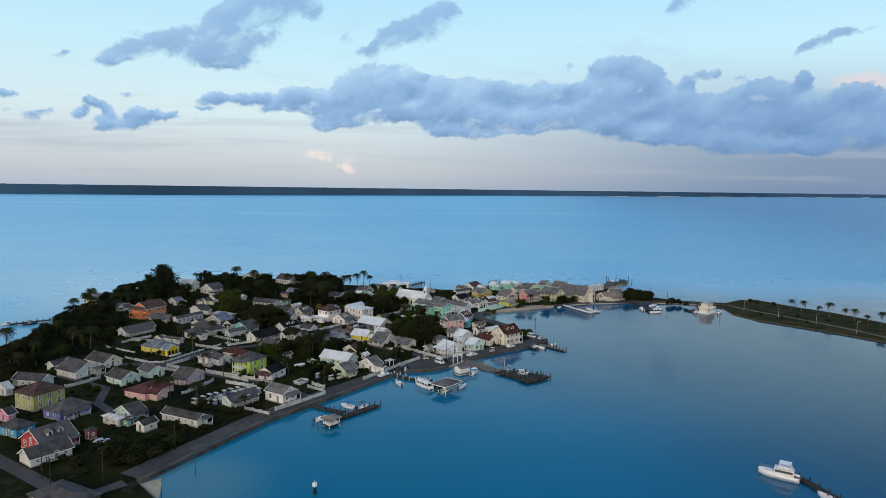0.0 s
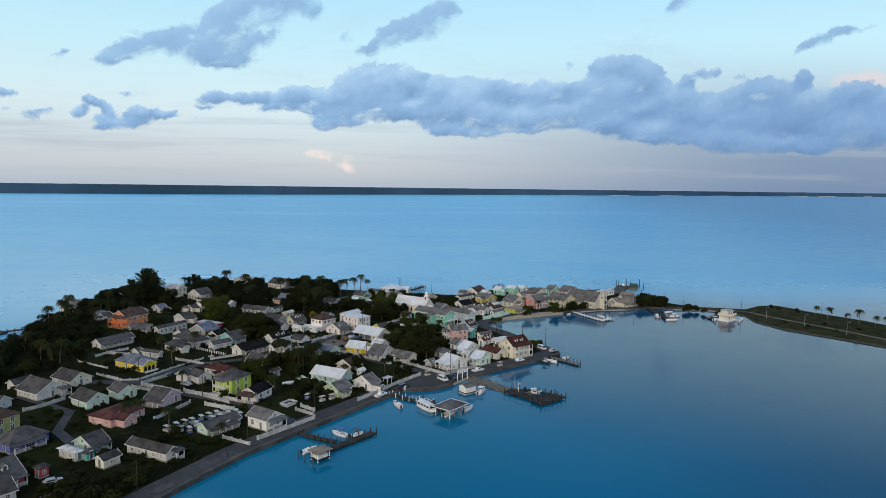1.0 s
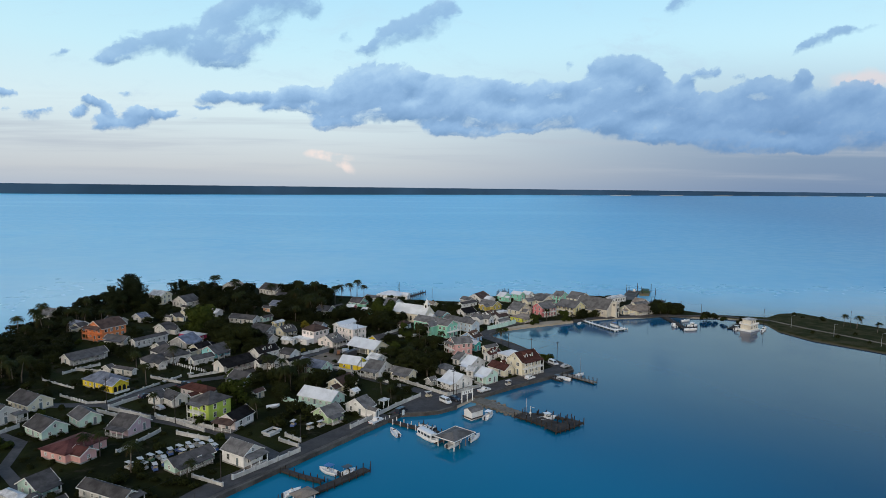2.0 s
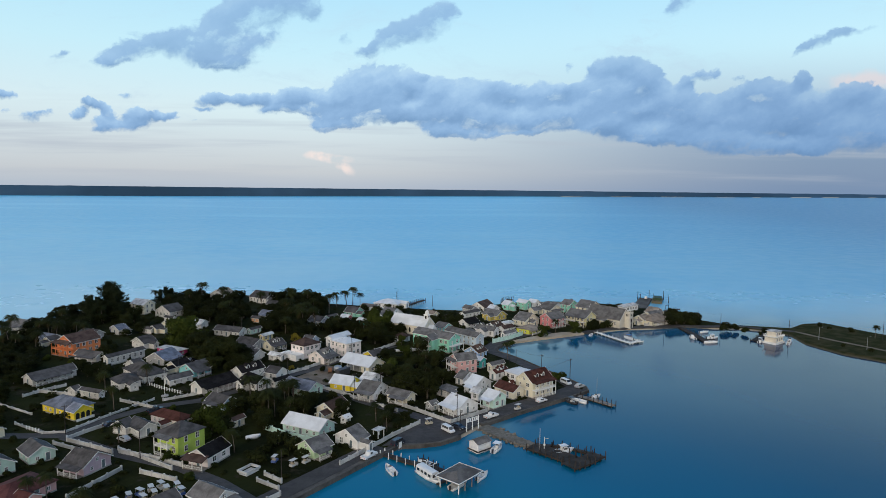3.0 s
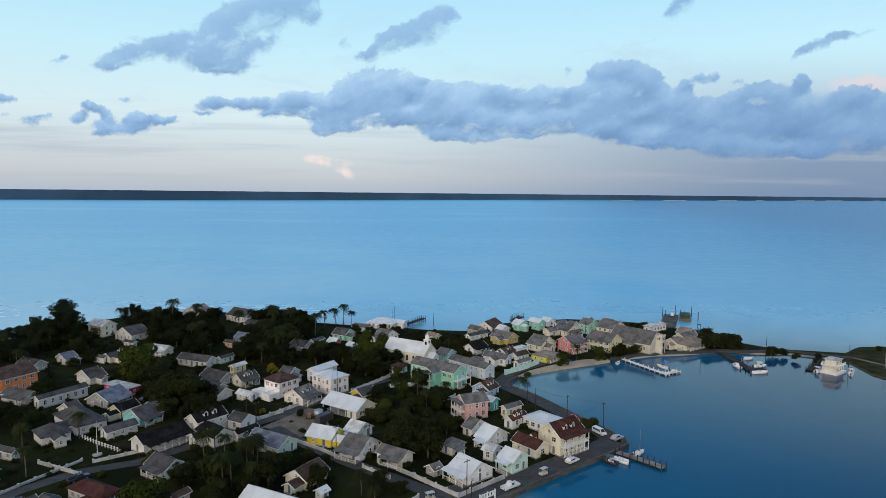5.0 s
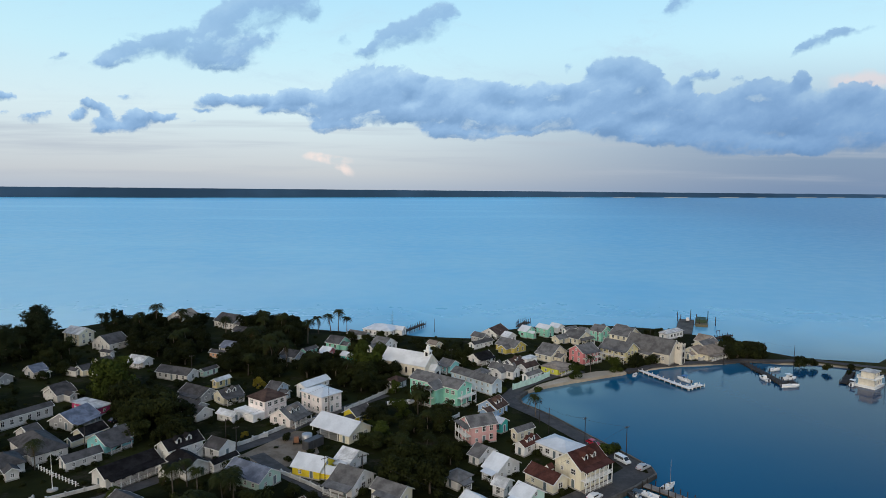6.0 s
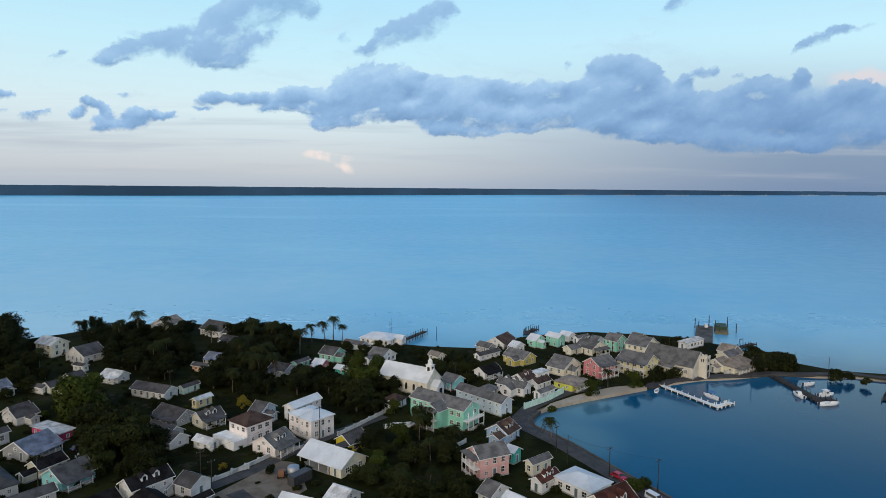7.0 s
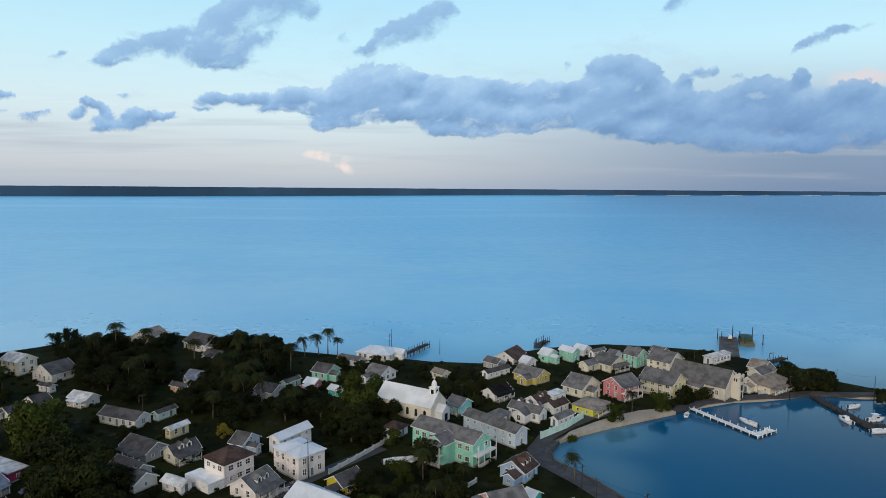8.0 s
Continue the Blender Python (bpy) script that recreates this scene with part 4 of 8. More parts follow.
house(-155.0, 306.5, 62.6, 17.0, 6.7, 2.6, "gv", "offwhite", "charcoal", pitch=0.60)
H_A2 = house(-143.3, 238.3, 63.0, 11.2, 12.6, 2.6, "gu", "offwhite", "charcoal", pitch=0.60, plain=False)
house(-140.7, 251.1, 62.0, 8.7, 12.1, 2.6, "gu", "cream", "dark", pitch=0.60)
house(-121.7, 229.5, 58.8, 8.1, 10.4, 2.6, "gu", "palemint", "dark", pitch=0.60)
house(-115.3, 238.2, 51.3, 7.0, 8.6, 2.6, "gu", "palemint", "charcoal", pitch=0.60)
house(-105.8, 216.6, 67.6, 13.0, 10.4, 2.5, "h", "pink", "maroon", pitch=0.32)
house(-98.6, 232.6, 69.3, 8.9, 8.1, 2.6, "gu", "mauve", "dark", pitch=0.60)
house(-135.7, 203.4, 65.6, 11.2, 10.5, 5.2, "h", "olive", "brown", pitch=0.60)
house(-121.9, 195.7, 65.0, 11.4, 9.1, 2.6, "h", "violet", "charcoal", pitch=0.60)
house(-126.9, 179.5, 67.6, 6.3, 8.3, 2.6, "h", "blue", "dark", pitch=0.60)
house(-112.5, 171.6, 62.0, 10.5, 10.7, 2.8, "gv", "red", "charcoal", dorm=2, pitch=0.62)
house(-107.9, 163.1, 55.5, 11.0, 7.4, 2.3, "gv", "offwhite", "dark", pitch=0.60)
house(-103.8, 176.9, 66.3, 3.0, 3.0, 2.6, "h", "red", "dark", pitch=0.60)
house(-103.1, 188.1, 63.6, 3.0, 7.9, 2.3, "h", "offwhite", "light", pitch=0.60)
house(-101.0, 194.0, 65.9, 6.1, 7.6, 2.6, "gv", "palemint", "dark", pitch=0.60)
house(-98.3, 187.7, 64.8, 3.0, 3.3, 2.0, "h", "teal", "dark", pitch=0.60)
house(-91.1, 184.2, 64.3, 5.4, 4.2, 2.4, "gv", "cream", "dark", pitch=0.60)
H_A18 = house(-82.6, 191.1, 66.3, 5.0, 15.4, 2.5, "gu", "offwhite", "dark", pitch=0.60, plain=False)
house(-71.8, 210.7, 56.7, 12.4, 5.6, 2.1, "gv", "palemint", "charcoal", pitch=0.60)
H_A20 = house(-58.8, 213.4, 58.7, 7.2, 9.1, 3.5, "gu", "white", "gray", pitch=0.60, plain=False)
H_A21 = house(-69.2, 238.9, 71.6, 9.6, 6.9, 3.0, "gv", "pinkwhite", "black", pitch=0.60, plain=False)
H_A22 = house(-79.8, 246.0, 62.2, 9.6, 9.2, 5.5, "h", "lime", "charcoal", pitch=0.60, plain=False)
house(-91.0, 265.1, 63.6, 5.8, 13.4, 2.5, "h", "pinkwhite", "terra", pitch=0.60)
house(-96.1, 256.7, 52.3, 6.1, 8.4, 2.6, "gu", "offwhite", "charcoal", pitch=0.60)
house(-101.6, 256.8, 67.1, 3.9, 6.2, 2.6, "gv", "offwhite", "charcoal", pitch=0.60)
H_A26 = house(-167.9, 346.9, 66.7, 13.7, 11.2, 5.6, "gv", "orange", "brown", pitch=0.60, plain=False)
house(-155.5, 333.9, 70.2, 5.9, 12.8, 2.6, "gu", "offwhite", "charcoal", pitch=0.60)
house(-141.0, 333.5, 63.2, 17.7, 3.8, 3.5, "gv", "offwhite", "charcoal", pitch=0.60)
house(-129.9, 320.2, 65.8, 4.4, 7.7, 2.6, "gv", "offwhite", "dark", pitch=0.60)
house(-123.4, 300.3, 47.1, 8.1, 9.4, 2.6, "h", "offwhite", "charcoal", pitch=0.60)
house(-122.1, 312.2, 51.5, 9.4, 18.0, 2.6, "h", "offwhite", "charcoal", pitch=0.60)
house(-106.2, 305.1, 54.6, 9.9, 4.7, 2.5, "gv", "offwhite", "charcoal", pitch=0.60)
house(-104.7, 317.1, 64.7, 9.4, 8.7, 2.6, "gv", "aqua", "charcoal", pitch=0.60)
house(-113.4, 322.3, 65.0, 7.8, 6.0, 2.6, "gv", "cream", "black", pitch=0.60)
H_A34 = house(-90.5, 298.4, 57.2, 15.1, 7.1, 3.0, "gv", "offwhite", "black", pitch=0.60, plain=False)
house(-81.0, 280.2, 58.7, 6.7, 8.9, 2.6, "gu", "paleblue", "charcoal", pitch=0.60)
house(-71.8, 312.4, 62.2, 6.6, 6.3, 3.1, "gu", "white", "charcoal", pitch=0.60)
house(-47.7, 261.0, 63.7, 8.2, 14.4, 2.5, "gu", "palemint", "wmetal", pitch=0.60)
house(-42.2, 244.7, 53.2, 7.2, 7.7, 2.6, "gv", "palegreen", "gray", pitch=0.60)
house(-33.1, 251.4, 58.7, 5.7, 9.0, 2.8, "gv", "white", "gray", pitch=0.60)
house(-43.3, 276.5, 62.0, 9.0, 7.6, 2.5, "gv", "cream", "brown", pitch=0.60)
house(-37.7, 267.8, 55.6, 3.0, 3.0, 2.1, "gv", "white", "wmetal", pitch=0.60)
house(-43.9, 302.6, 68.8, 8.0, 8.9, 2.6, "gu", "yellow", "wmetal", pitch=0.60)
house(-34.9, 307.2, 57.7, 7.7, 5.7, 2.6, "gu", "white", "light", pitch=0.60)
H_A46 = house(-32.7, 294.2, 61.7, 9.7, 7.8, 2.8, "gu", "white", "gray", pitch=0.60, plain=False)
house(-22.3, 289.4, 57.6, 5.8, 9.2, 2.6, "gu", "cream", "gray", pitch=0.60)
OPEN_SHED = (-41.4, 329.0, 56.6)
FOOT.append((*OPEN_SHED, 10.5, 15.8))
house(-38.0, 340.1, 50.9, 7.4, 6.8, 3.0, "gv", "yellow", "dark", pitch=0.60)
house(-51.8, 350.6, 49.6, 9.0, 11.5, 6.0, "h", "pinkwhite", "wmetal", pitch=0.32)
H_A51 = house(-68.6, 346.4, 54.8, 9.5, 9.1, 5.6, "h", "pinkwhite", "brown", pitch=0.60, plain=False)
H_A52 = house(-59.5, 337.9, 63.3, 8.7, 9.0, 2.8, "gv", "pinkwhite", "gray", dorm=2, pitch=0.62, plain=False)
house(-85.2, 356.9, 52.3, 8.1, 6.7, 2.8, "gv", "cream", "charcoal", dorm=2, pitch=0.62)
house(-93.4, 372.8, 61.8, 7.2, 3.0, 3.0, "gv", "yellowcream", "light", pitch=0.60)
house(-113.7, 382.0, 69.2, 6.8, 15.9, 2.8, "gu", "offwhite", "charcoal", pitch=0.60)
house(-103.6, 387.2, 63.1, 7.7, 3.1, 2.5, "gv", "palemint", "dark", pitch=0.60)
house(-88.6, 340.4, 57.7, 6.8, 5.8, 2.3, "gu", "offwhite", "charcoal", pitch=0.60)
house(-70.2, 363.3, 67.1, 7.9, 5.3, 3.0, "gu", "paleblue", "charcoal", pitch=0.60)
house(-57.8, 365.4, 58.2, 12.9, 4.9, 4.5, "gv", "white", "wmetal", pitch=0.60)
house(-109.0, 412.5, 65.3, 3.8, 8.4, 2.5, "gu", "peach", "charcoal", pitch=0.60)
house(-108.0, 425.1, 67.0, 6.5, 7.5, 2.6, "gu", "offwhite", "slate", pitch=0.60)
house(-124.5, 474.0, 60.0, 12.0, 15.4, 3.5, "gu", "offwhite", "charcoal", pitch=0.60)
house(-156.3, 487.8, 75.0, 13.3, 10.8, 2.8, "gv", "offwhite", "brownlight", pitch=0.60)
house(-182.1, 433.8, 65.2, 8.4, 11.4, 5.6, "gu", "cream", "light", pitch=0.60)
house(-163.6, 426.9, 67.3, 11.0, 11.8, 3.2, "gv", "offwhite", "charcoal", pitch=0.60)
house(-156.5, 410.9, 68.6, 3.0, 6.6, 2.5, "gu", "offwhite", "dark", pitch=0.60)
house(-150.0, 395.7, 64.9, 6.2, 6.1, 2.5, "gv", "cream", "dark", pitch=0.60)
house(-136.4, 399.0, 68.6, 6.0, 9.2, 2.6, "gu", "offwhite", "light", pitch=0.60)
house(-155.0, 383.8, 66.4, 3.2, 7.0, 2.5, "gu", "offwhite", "charcoal", pitch=0.60)
house(-146.0, 359.2, 68.9, 6.7, 7.3, 2.6, "gv", "offwhite", "dark", pitch=0.60)
house(-126.2, 345.3, 64.8, 5.4, 13.8, 2.6, "f", "magenta", "light", pitch=0.32)
house(-124.6, 333.2, 75.7, 10.7, 9.5, 2.5, "gv", "gray", "slate", pitch=0.60)
house(-76.4, 409.9, 62.1, 7.6, 9.0, 2.6, "gu", "grayblue", "charcoal", pitch=0.60)
house(-71.6, 420.0, 60.5, 8.2, 3.3, 2.6, "gv", "mint", "charcoal", pitch=0.60)
house(-63.2, 418.7, 63.4, 5.1, 5.4, 2.6, "gu", "coral", "wmetal", pitch=0.60)
house(-61.1, 432.0, 62.5, 8.8, 8.1, 3.2, "gu", "mint", "charcoal", pitch=0.60)
house(-52.4, 410.8, 57.2, 4.5, 7.1, 2.5, "gu", "teal", "wmetal", pitch=0.60)
house(-39.9, 430.7, 56.4, 10.4, 8.3, 2.8, "gu", "white", "gray", pitch=0.60)
house(-54.3, 450.8, 61.3, 5.1, 11.1, 2.6, "gu", "paleblue", "gray", pitch=0.60)
house(-44.0, 462.1, 69.3, 13.2, 16.1, 3.1, "h", "white", "wmetal", pitch=0.32)
house(-16.8, 431.9, 46.4, 5.0, 6.4, 2.8, "gu", "cream", "brownlight", pitch=0.60)
house(-29.1, 376.1, 60.2, 5.7, 6.2, 2.5, "h", "white", "brown", pitch=0.60)
house(0.4, 375.3, 44.9, 6.1, 21.3, 4.6, "gu", "paleblue", "gray", pitch=0.60)
house(2.6, 387.6, 52.6, 6.8, 5.7, 2.6, "h", "white", "gray", pitch=0.60)
house(5.1, 349.6, 54.7, 7.5, 8.0, 2.8, "gv", "lightblue", "brown", dorm=2, pitch=0.62)
H_A90 = house(-0.5, 326.3, 26.5, 9.2, 7.6, 5.6, "gv", "pink", "gray", pitch=0.60, plain=False)
house(6.6, 332.8, 48.4, 4.1, 3.4, 3.5, "gu", "teal", "wmetal", pitch=0.60)
house(12.5, 326.9, 40.2, 7.7, 3.4, 3.5, "gv", "cream", "gray", pitch=0.60)
house(13.1, 317.9, 46.3, 8.1, 4.1, 3.0, "gv", "white", "terra", dorm=2, pitch=0.62)
house(22.0, 316.5, 42.0, 9.0, 11.5, 3.0, "h", "white", "wmetal", pitch=0.34, plain=False)
house(15.4, 297.6, 41.4, 6.3, 9.8, 2.8, "gu", "cream", "terra", dorm=1, pitch=0.62)
house(9.5, 286.2, 44.7, 7.2, 5.6, 3.5, "gu", "palemint", "wmetal", pitch=0.60)
H_A98 = house(-2.1, 280.7, 42.1, 9.9, 8.1, 2.5, "gu", "white", "wmetal", pitch=0.60, plain=False)
house(-6.7, 296.9, 46.7, 6.0, 5.7, 2.5, "h", "white", "gray", pitch=0.60)
house(4.7, 303.7, 44.6, 9.5, 5.6, 2.6, "gu", "white", "wmetal", pitch=0.60)
house(0.1, 311.2, 45.7, 7.6, 4.5, 2.6, "gu", "white", "gray", pitch=0.60)
house(4.2, 292.6, 55.6, 5.0, 3.9, 3.0, "gu", "white", "light", pitch=0.60)
house(-11.4, 282.2, 42.9, 3.5, 4.1, 1.9, "gv", "gray", "gray", pitch=0.60)
house(34.4, 417.9, 45.6, 12.5, 8.9, 3.1, "gu", "cream", "gray", pitch=0.60)
H_B2 = house(47.8, 414.7, 36.1, 10.4, 8.7, 5.2, "gv", "coral", "gray", pitch=0.60, plain=False)
H_B3 = house(64.1, 419.6, 45.0, 10.5, 13.5, 5.2, "gu", "paleyellow", "gray", pitch=0.60, plain=False)
house(33.8, 398.9, 47.9, 11.4, 8.6, 2.5, "h", "limeyellow", "brownlight", pitch=0.32)
house(76.2, 422.0, 37.0, 9.9, 12.4, 3.2, "gu", "cream", "gray", pitch=0.60)
house(73.8, 447.4, 44.2, 11.9, 10.6, 5.0, "gu", "cream", "gray", pitch=0.60)
house(63.9, 454.7, 42.3, 8.7, 7.1, 5.0, "gu", "mint", "gray", dorm=1, pitch=0.62)
house(77.1, 465.3, 43.2, 7.3, 6.2, 3.5, "gu", "gray", "gray", pitch=0.60)
H_B10 = house(51.8, 449.2, 37.3, 10.6, 10.2, 3.1, "gu", "cream", "gray", pitch=0.60, plain=False)
house(42.9, 446.9, 39.1, 7.3, 5.5, 2.8, "gv", "cream", "gray", pitch=0.60)
house(37.7, 461.6, 42.3, 5.6, 7.9, 4.5, "gu", "mint", "wmetal", pitch=0.60)
house(28.4, 459.8, 43.8, 7.6, 5.7, 3.5, "gu", "mint", "wmetal", pitch=0.60)
house(18.7, 450.6, 43.7, 6.7, 4.8, 2.6, "gu", "white", "wmetal", pitch=0.60)
house(12.4, 460.3, 61.7, 14.0, 9.2, 2.6, "gv", "white", "brown", pitch=0.60)
house(18.1, 432.0, 44.5, 8.9, 11.7, 2.8, "gu", "ochre", "gray", pitch=0.60)
house(3.5, 410.9, 46.2, 10.0, 6.3, 2.8, "gv", "white", "black", pitch=0.60)
house(4.8, 437.0, 44.2, 13.7, 3.8, 2.6, "gv", "white", "dark", pitch=0.60)
house(12.0, 391.3, 53.9, 5.8, 11.9, 3.2, "gu", "white", "gray", dorm=3, pitch=0.62)
house(16.8, 402.8, 46.7, 8.1, 5.7, 2.8, "gv", "white", "brown", dorm=1, pitch=0.62)
house(23.3, 406.6, 43.6, 7.5, 4.4, 3.5, "f", "white", "white", pitch=0.60)
house(22.2, 398.0, 45.3, 8.9, 4.9, 2.6, "gv", "white", "brown", pitch=0.60)
house(22.4, 386.9, 46.3, 9.7, 3.4, 2.6, "gv", "white", "gray", pitch=0.60)
house(-9.7, 396.6, 47.2, 5.8, 6.7, 3.5, "gu", "aqua", "gray", pitch=0.60)
house(100.6, 461.4, 37.7, 14.8, 4.9, 3.2, "h", "white", "light", pitch=0.60)
house(105.4, 425.7, 35.7, 16.0, 9.9, 2.6, "h", "cream", "brownlight", pitch=0.60)
house(109.5, 440.2, 41.2, 13.7, 6.5, 2.6, "gv", "cream", "gray", pitch=0.60)
house(57.3, 462.9, 42.1, 6.9, 4.5, 2.6, "gu", "white", "gray", pitch=0.60)
house(51.0, 468.1, 39.0, 9.1, 3.3, 2.8, "gv", "white", "gray", pitch=0.60)
house(-136.9, 189.3, 68.9, 3.1, 5.7, 2.6, "gv", "hotpink", "dark", pitch=0.60)
house(-154.7, 213.1, 66.5, 3.0, 6.8, 2.6, "gv", "offwhite", "light", pitch=0.60)
house(-152.2, 224.6, 79.7, 6.6, 12.8, 2.5, "gu", "offwhite", "dark", pitch=0.60)
house(-88.5, 139.5, 64.2, 8.5, 15.0, 2.1, "h", "dark", "dark", pitch=0.30, plain=False)
house(-155.2, 244.2, 65.5, 6.9, 5.2, 2.5, "gv", "offwhite", "dark", pitch=0.60)
house(-187.6, 358.9, 67.7, 5.6, 5.5, 2.6, "gv", "cream", "charcoal", pitch=0.60)
house(-168.6, 382.1, 66.3, 6.1, 6.5, 2.6, "gv", "offwhite", "slate", pitch=0.60)
house(-143.5, 356.8, 63.7, 7.3, 7.6, 2.6, "gv", "offwhite", "dark", pitch=0.60)
house(-151.5, 385.1, 64.8, 5.4, 5.6, 2.6, "gv", "cream", "dark", pitch=0.60)
house(-170.4, 384.4, 67.2, 5.8, 5.6, 2.6, "gv", "violet", "slate", pitch=0.60)
H_Y1 = house(-128.4, 273.7, 62.9, 9.2, 14.5, 2.6, "h", "yellow", "slate", pitch=0.60, plain=False)
house(-135.8, 289.4, 69.3, 3.0, 4.5, 2.3, "gv", "offwhite", "charcoal", pitch=0.60)
house(-128.4, 287.6, 69.0, 3.0, 9.8, 2.5, "gu", "offwhite", "charcoal", pitch=0.60)
house(-70.4, 263.7, 61.3, 5.1, 3.0, 2.5, "gv", "cream", "brown", pitch=0.60)
house(-77.3, 311.9, 62.4, 3.9, 3.2, 2.3, "gu", "gray", "slate", pitch=0.60)
house(-132.2, 275.2, 68.8, 3.3, 3.6, 2.6, "h", "yellow", "slate", pitch=0.60)
house(-81.3, 309.0, 54.2, 10.6, 6.7, 4.8, "gv", "offwhite", "black", dorm=2, pitch=0.62)
house(-76.4, 301.8, 50.5, 7.0, 10.8, 3.0, "gu", "offwhite", "black", pitch=0.60)
house(-68.0, 304.4, 57.8, 8.2, 3.0, 2.6, "gv", "white", "black", pitch=0.60)
house(-58.0, 297.0, 60.0, 8.0, 13.0, 2.6, "gu", "palemint", "slate", pitch=0.60)
house(-96.7, 359.5, 60.0, 7.5, 12.0, 2.5, "gu", "gray", "dark", pitch=0.60)
house(-94.0, 346.4, 60.0, 6.0, 11.0, 2.5, "gu", "gray", "dark", pitch=0.60)
house(-78.7, 338.7, 62.0, 4.0, 7.5, 2.4, "gu", "white", "light", pitch=0.60)
house(-112.5, 455.0, 66.0, 6.5, 9.0, 2.6, "gu", "offwhite", "dark", pitch=0.60)
house(98.5, 424.7, 40.0, 7.0, 8.0, 2.8, "gv", "cream", "brownlight", pitch=0.60)
house(111.6, 446.0, 40.0, 9.0, 7.0, 2.8, "gu", "stonewhite", "brownlight", pitch=0.60)
house(78.2, 421.7, 44.6, 8.5, 12.0, 3.0, "gu", "stonewhite", "gray", pitch=0.60)
house(-217.9, 382.0, 66.0, 9.0, 13.0, 4.2, "gu", "offwhite", "gray", pitch=0.60)
house(-177.2, 372.7, 66.0, 6.5, 11.0, 2.6, "gu", "gray", "dark", pitch=0.60)
house(-190.6, 362.8, 66.0, 6.0, 9.0, 2.6, "gu", "offwhite", "slate", pitch=0.60)
house(4.8, 449.0, 45.0, 6.0, 8.0, 2.6, "gu", "gray", "gray", pitch=0.60)
house(45.0, 471.0, 44.0, 6.0, 6.0, 3.0, "gu", "white", "wmetal", pitch=0.60)

# ---- verandas and special buildings ----
# churches
def chapel():
    """The white-roofed church with a small bell cupola and entrance porch."""
    x, y, rot = CHAPEL
    FOOT.append((x, y, rot, 9.6, 21.6))
    t = thing("church", x, y, GROUND, rot, "pale stone church with long white metal roof and bell cupola", "church")
    w, d, h, rise = 9.0, 21.0, 5.0, 4.0
    turn = pose(0, 0, 0, 0, 0, 90)
    for nm, bm, m in (("foundation", boxes((-d / 2 - 0.1, d / 2 + 0.1, -w / 2 - 0.1, w / 2 + 0.1, -0.3, 0.4)), CONC), ("wall", gable_bm(d, w, h, rise), wall_mat("stonewhite")),
                      ("roof", gable_roof_bm(d, w, h, rise, 0.3), roof_mat("wmetal"))):
        ob = part(nm, bm, m, t)
        ob.matrix_basis = turn
        if nm == "wall":
            wall = ob
    arch = bmesh.new()
    pts = [(-0.5, 0), (0.5, 0), (0.5, 1.7)] + [(0.5 * math.cos(a), 1.7 + 0.7 * math.sin(a)) for a in (0.5, 1.05, 1.57, 2.1, 2.64)] + [(-0.5, 1.7)]
    a = [arch.verts.new((p, -0.06, q)) for p, q in pts]
    b = [arch.verts.new((p, 0.05, q)) for p, q in pts]
    arch.faces.new(a)
    arch.faces.new(b[::-1])
    for i in range(len(pts)):
        arch.faces.new((a[i], b[i], b[(i + 1) % len(pts)], a[(i + 1) % len(pts)]))
    me = mesh_of(arch, "arched_window", GLASS)
    for k in range(6):
        for s in (-1, 1):
            share("arched_window", me, wall, pose((k - 2.5) * 3.3, s * -w / 2, 1.4, 0, 0, 0 if s > 0 else 180))
    # entrance porch and cupola at the front end
    pr = part("porch", gable_bm(3.0, 4.4, 3.4, 1.8), TRIM, t, "white gabled entrance porch")
    pr.matrix_basis = pose(0, -d / 2 - 1.4, 0, 0, 0, 90)
    part("porch_roof", gable_roof_bm(3.0, 4.4, 3.4, 1.8, 0.25), roof_mat("wmetal"), pr)
    part("door_leaf", boxes((-0.8, 0.8, -0.06, 0.02, 0.2, 2.6)), SHADE, pr).matrix_basis = pose(-1.5, 0, 0, 0, 0, -90)
    cu = part("cupola", boxes((-1.1, 1.1, -1.1, 1.1, h + rise - 2.4, h + rise + 1.2)), TRIM, t, "small white bell cupola")
    cu.matrix_basis = pose(0, -d / 2 + 1.6, 0)
    z = h + rise + 1.2
    part("cornice", boxes((-1.3, 1.3, -1.3, 1.3, z, z + 0.2)), TRIM, cu)
    bm = bmesh.new()
    tube(bm, [(0, 0, z + 0.2), (0, 0, z + 1.5), (0, 0, z + 2.0), (0, 0, z + 2.4)], [0.9, 0.85, 0.55, 0.1], 8)
    part("lantern", bm, TRIM, cu, "eight-sided lantern with domed cap")
    part("spire", rod(0, 0, z + 2.4, 0, 0, z + 4.0, 0.07, 0.03), TRIM, cu)
    for s in range(4):
        part("louvre", boxes((-0.5, 0.5, -1.16, -1.1, z - 1.9, z - 0.5)), SHADE, cu).matrix_basis = pose(0, 0, 0, 0, 0, 90 * s)


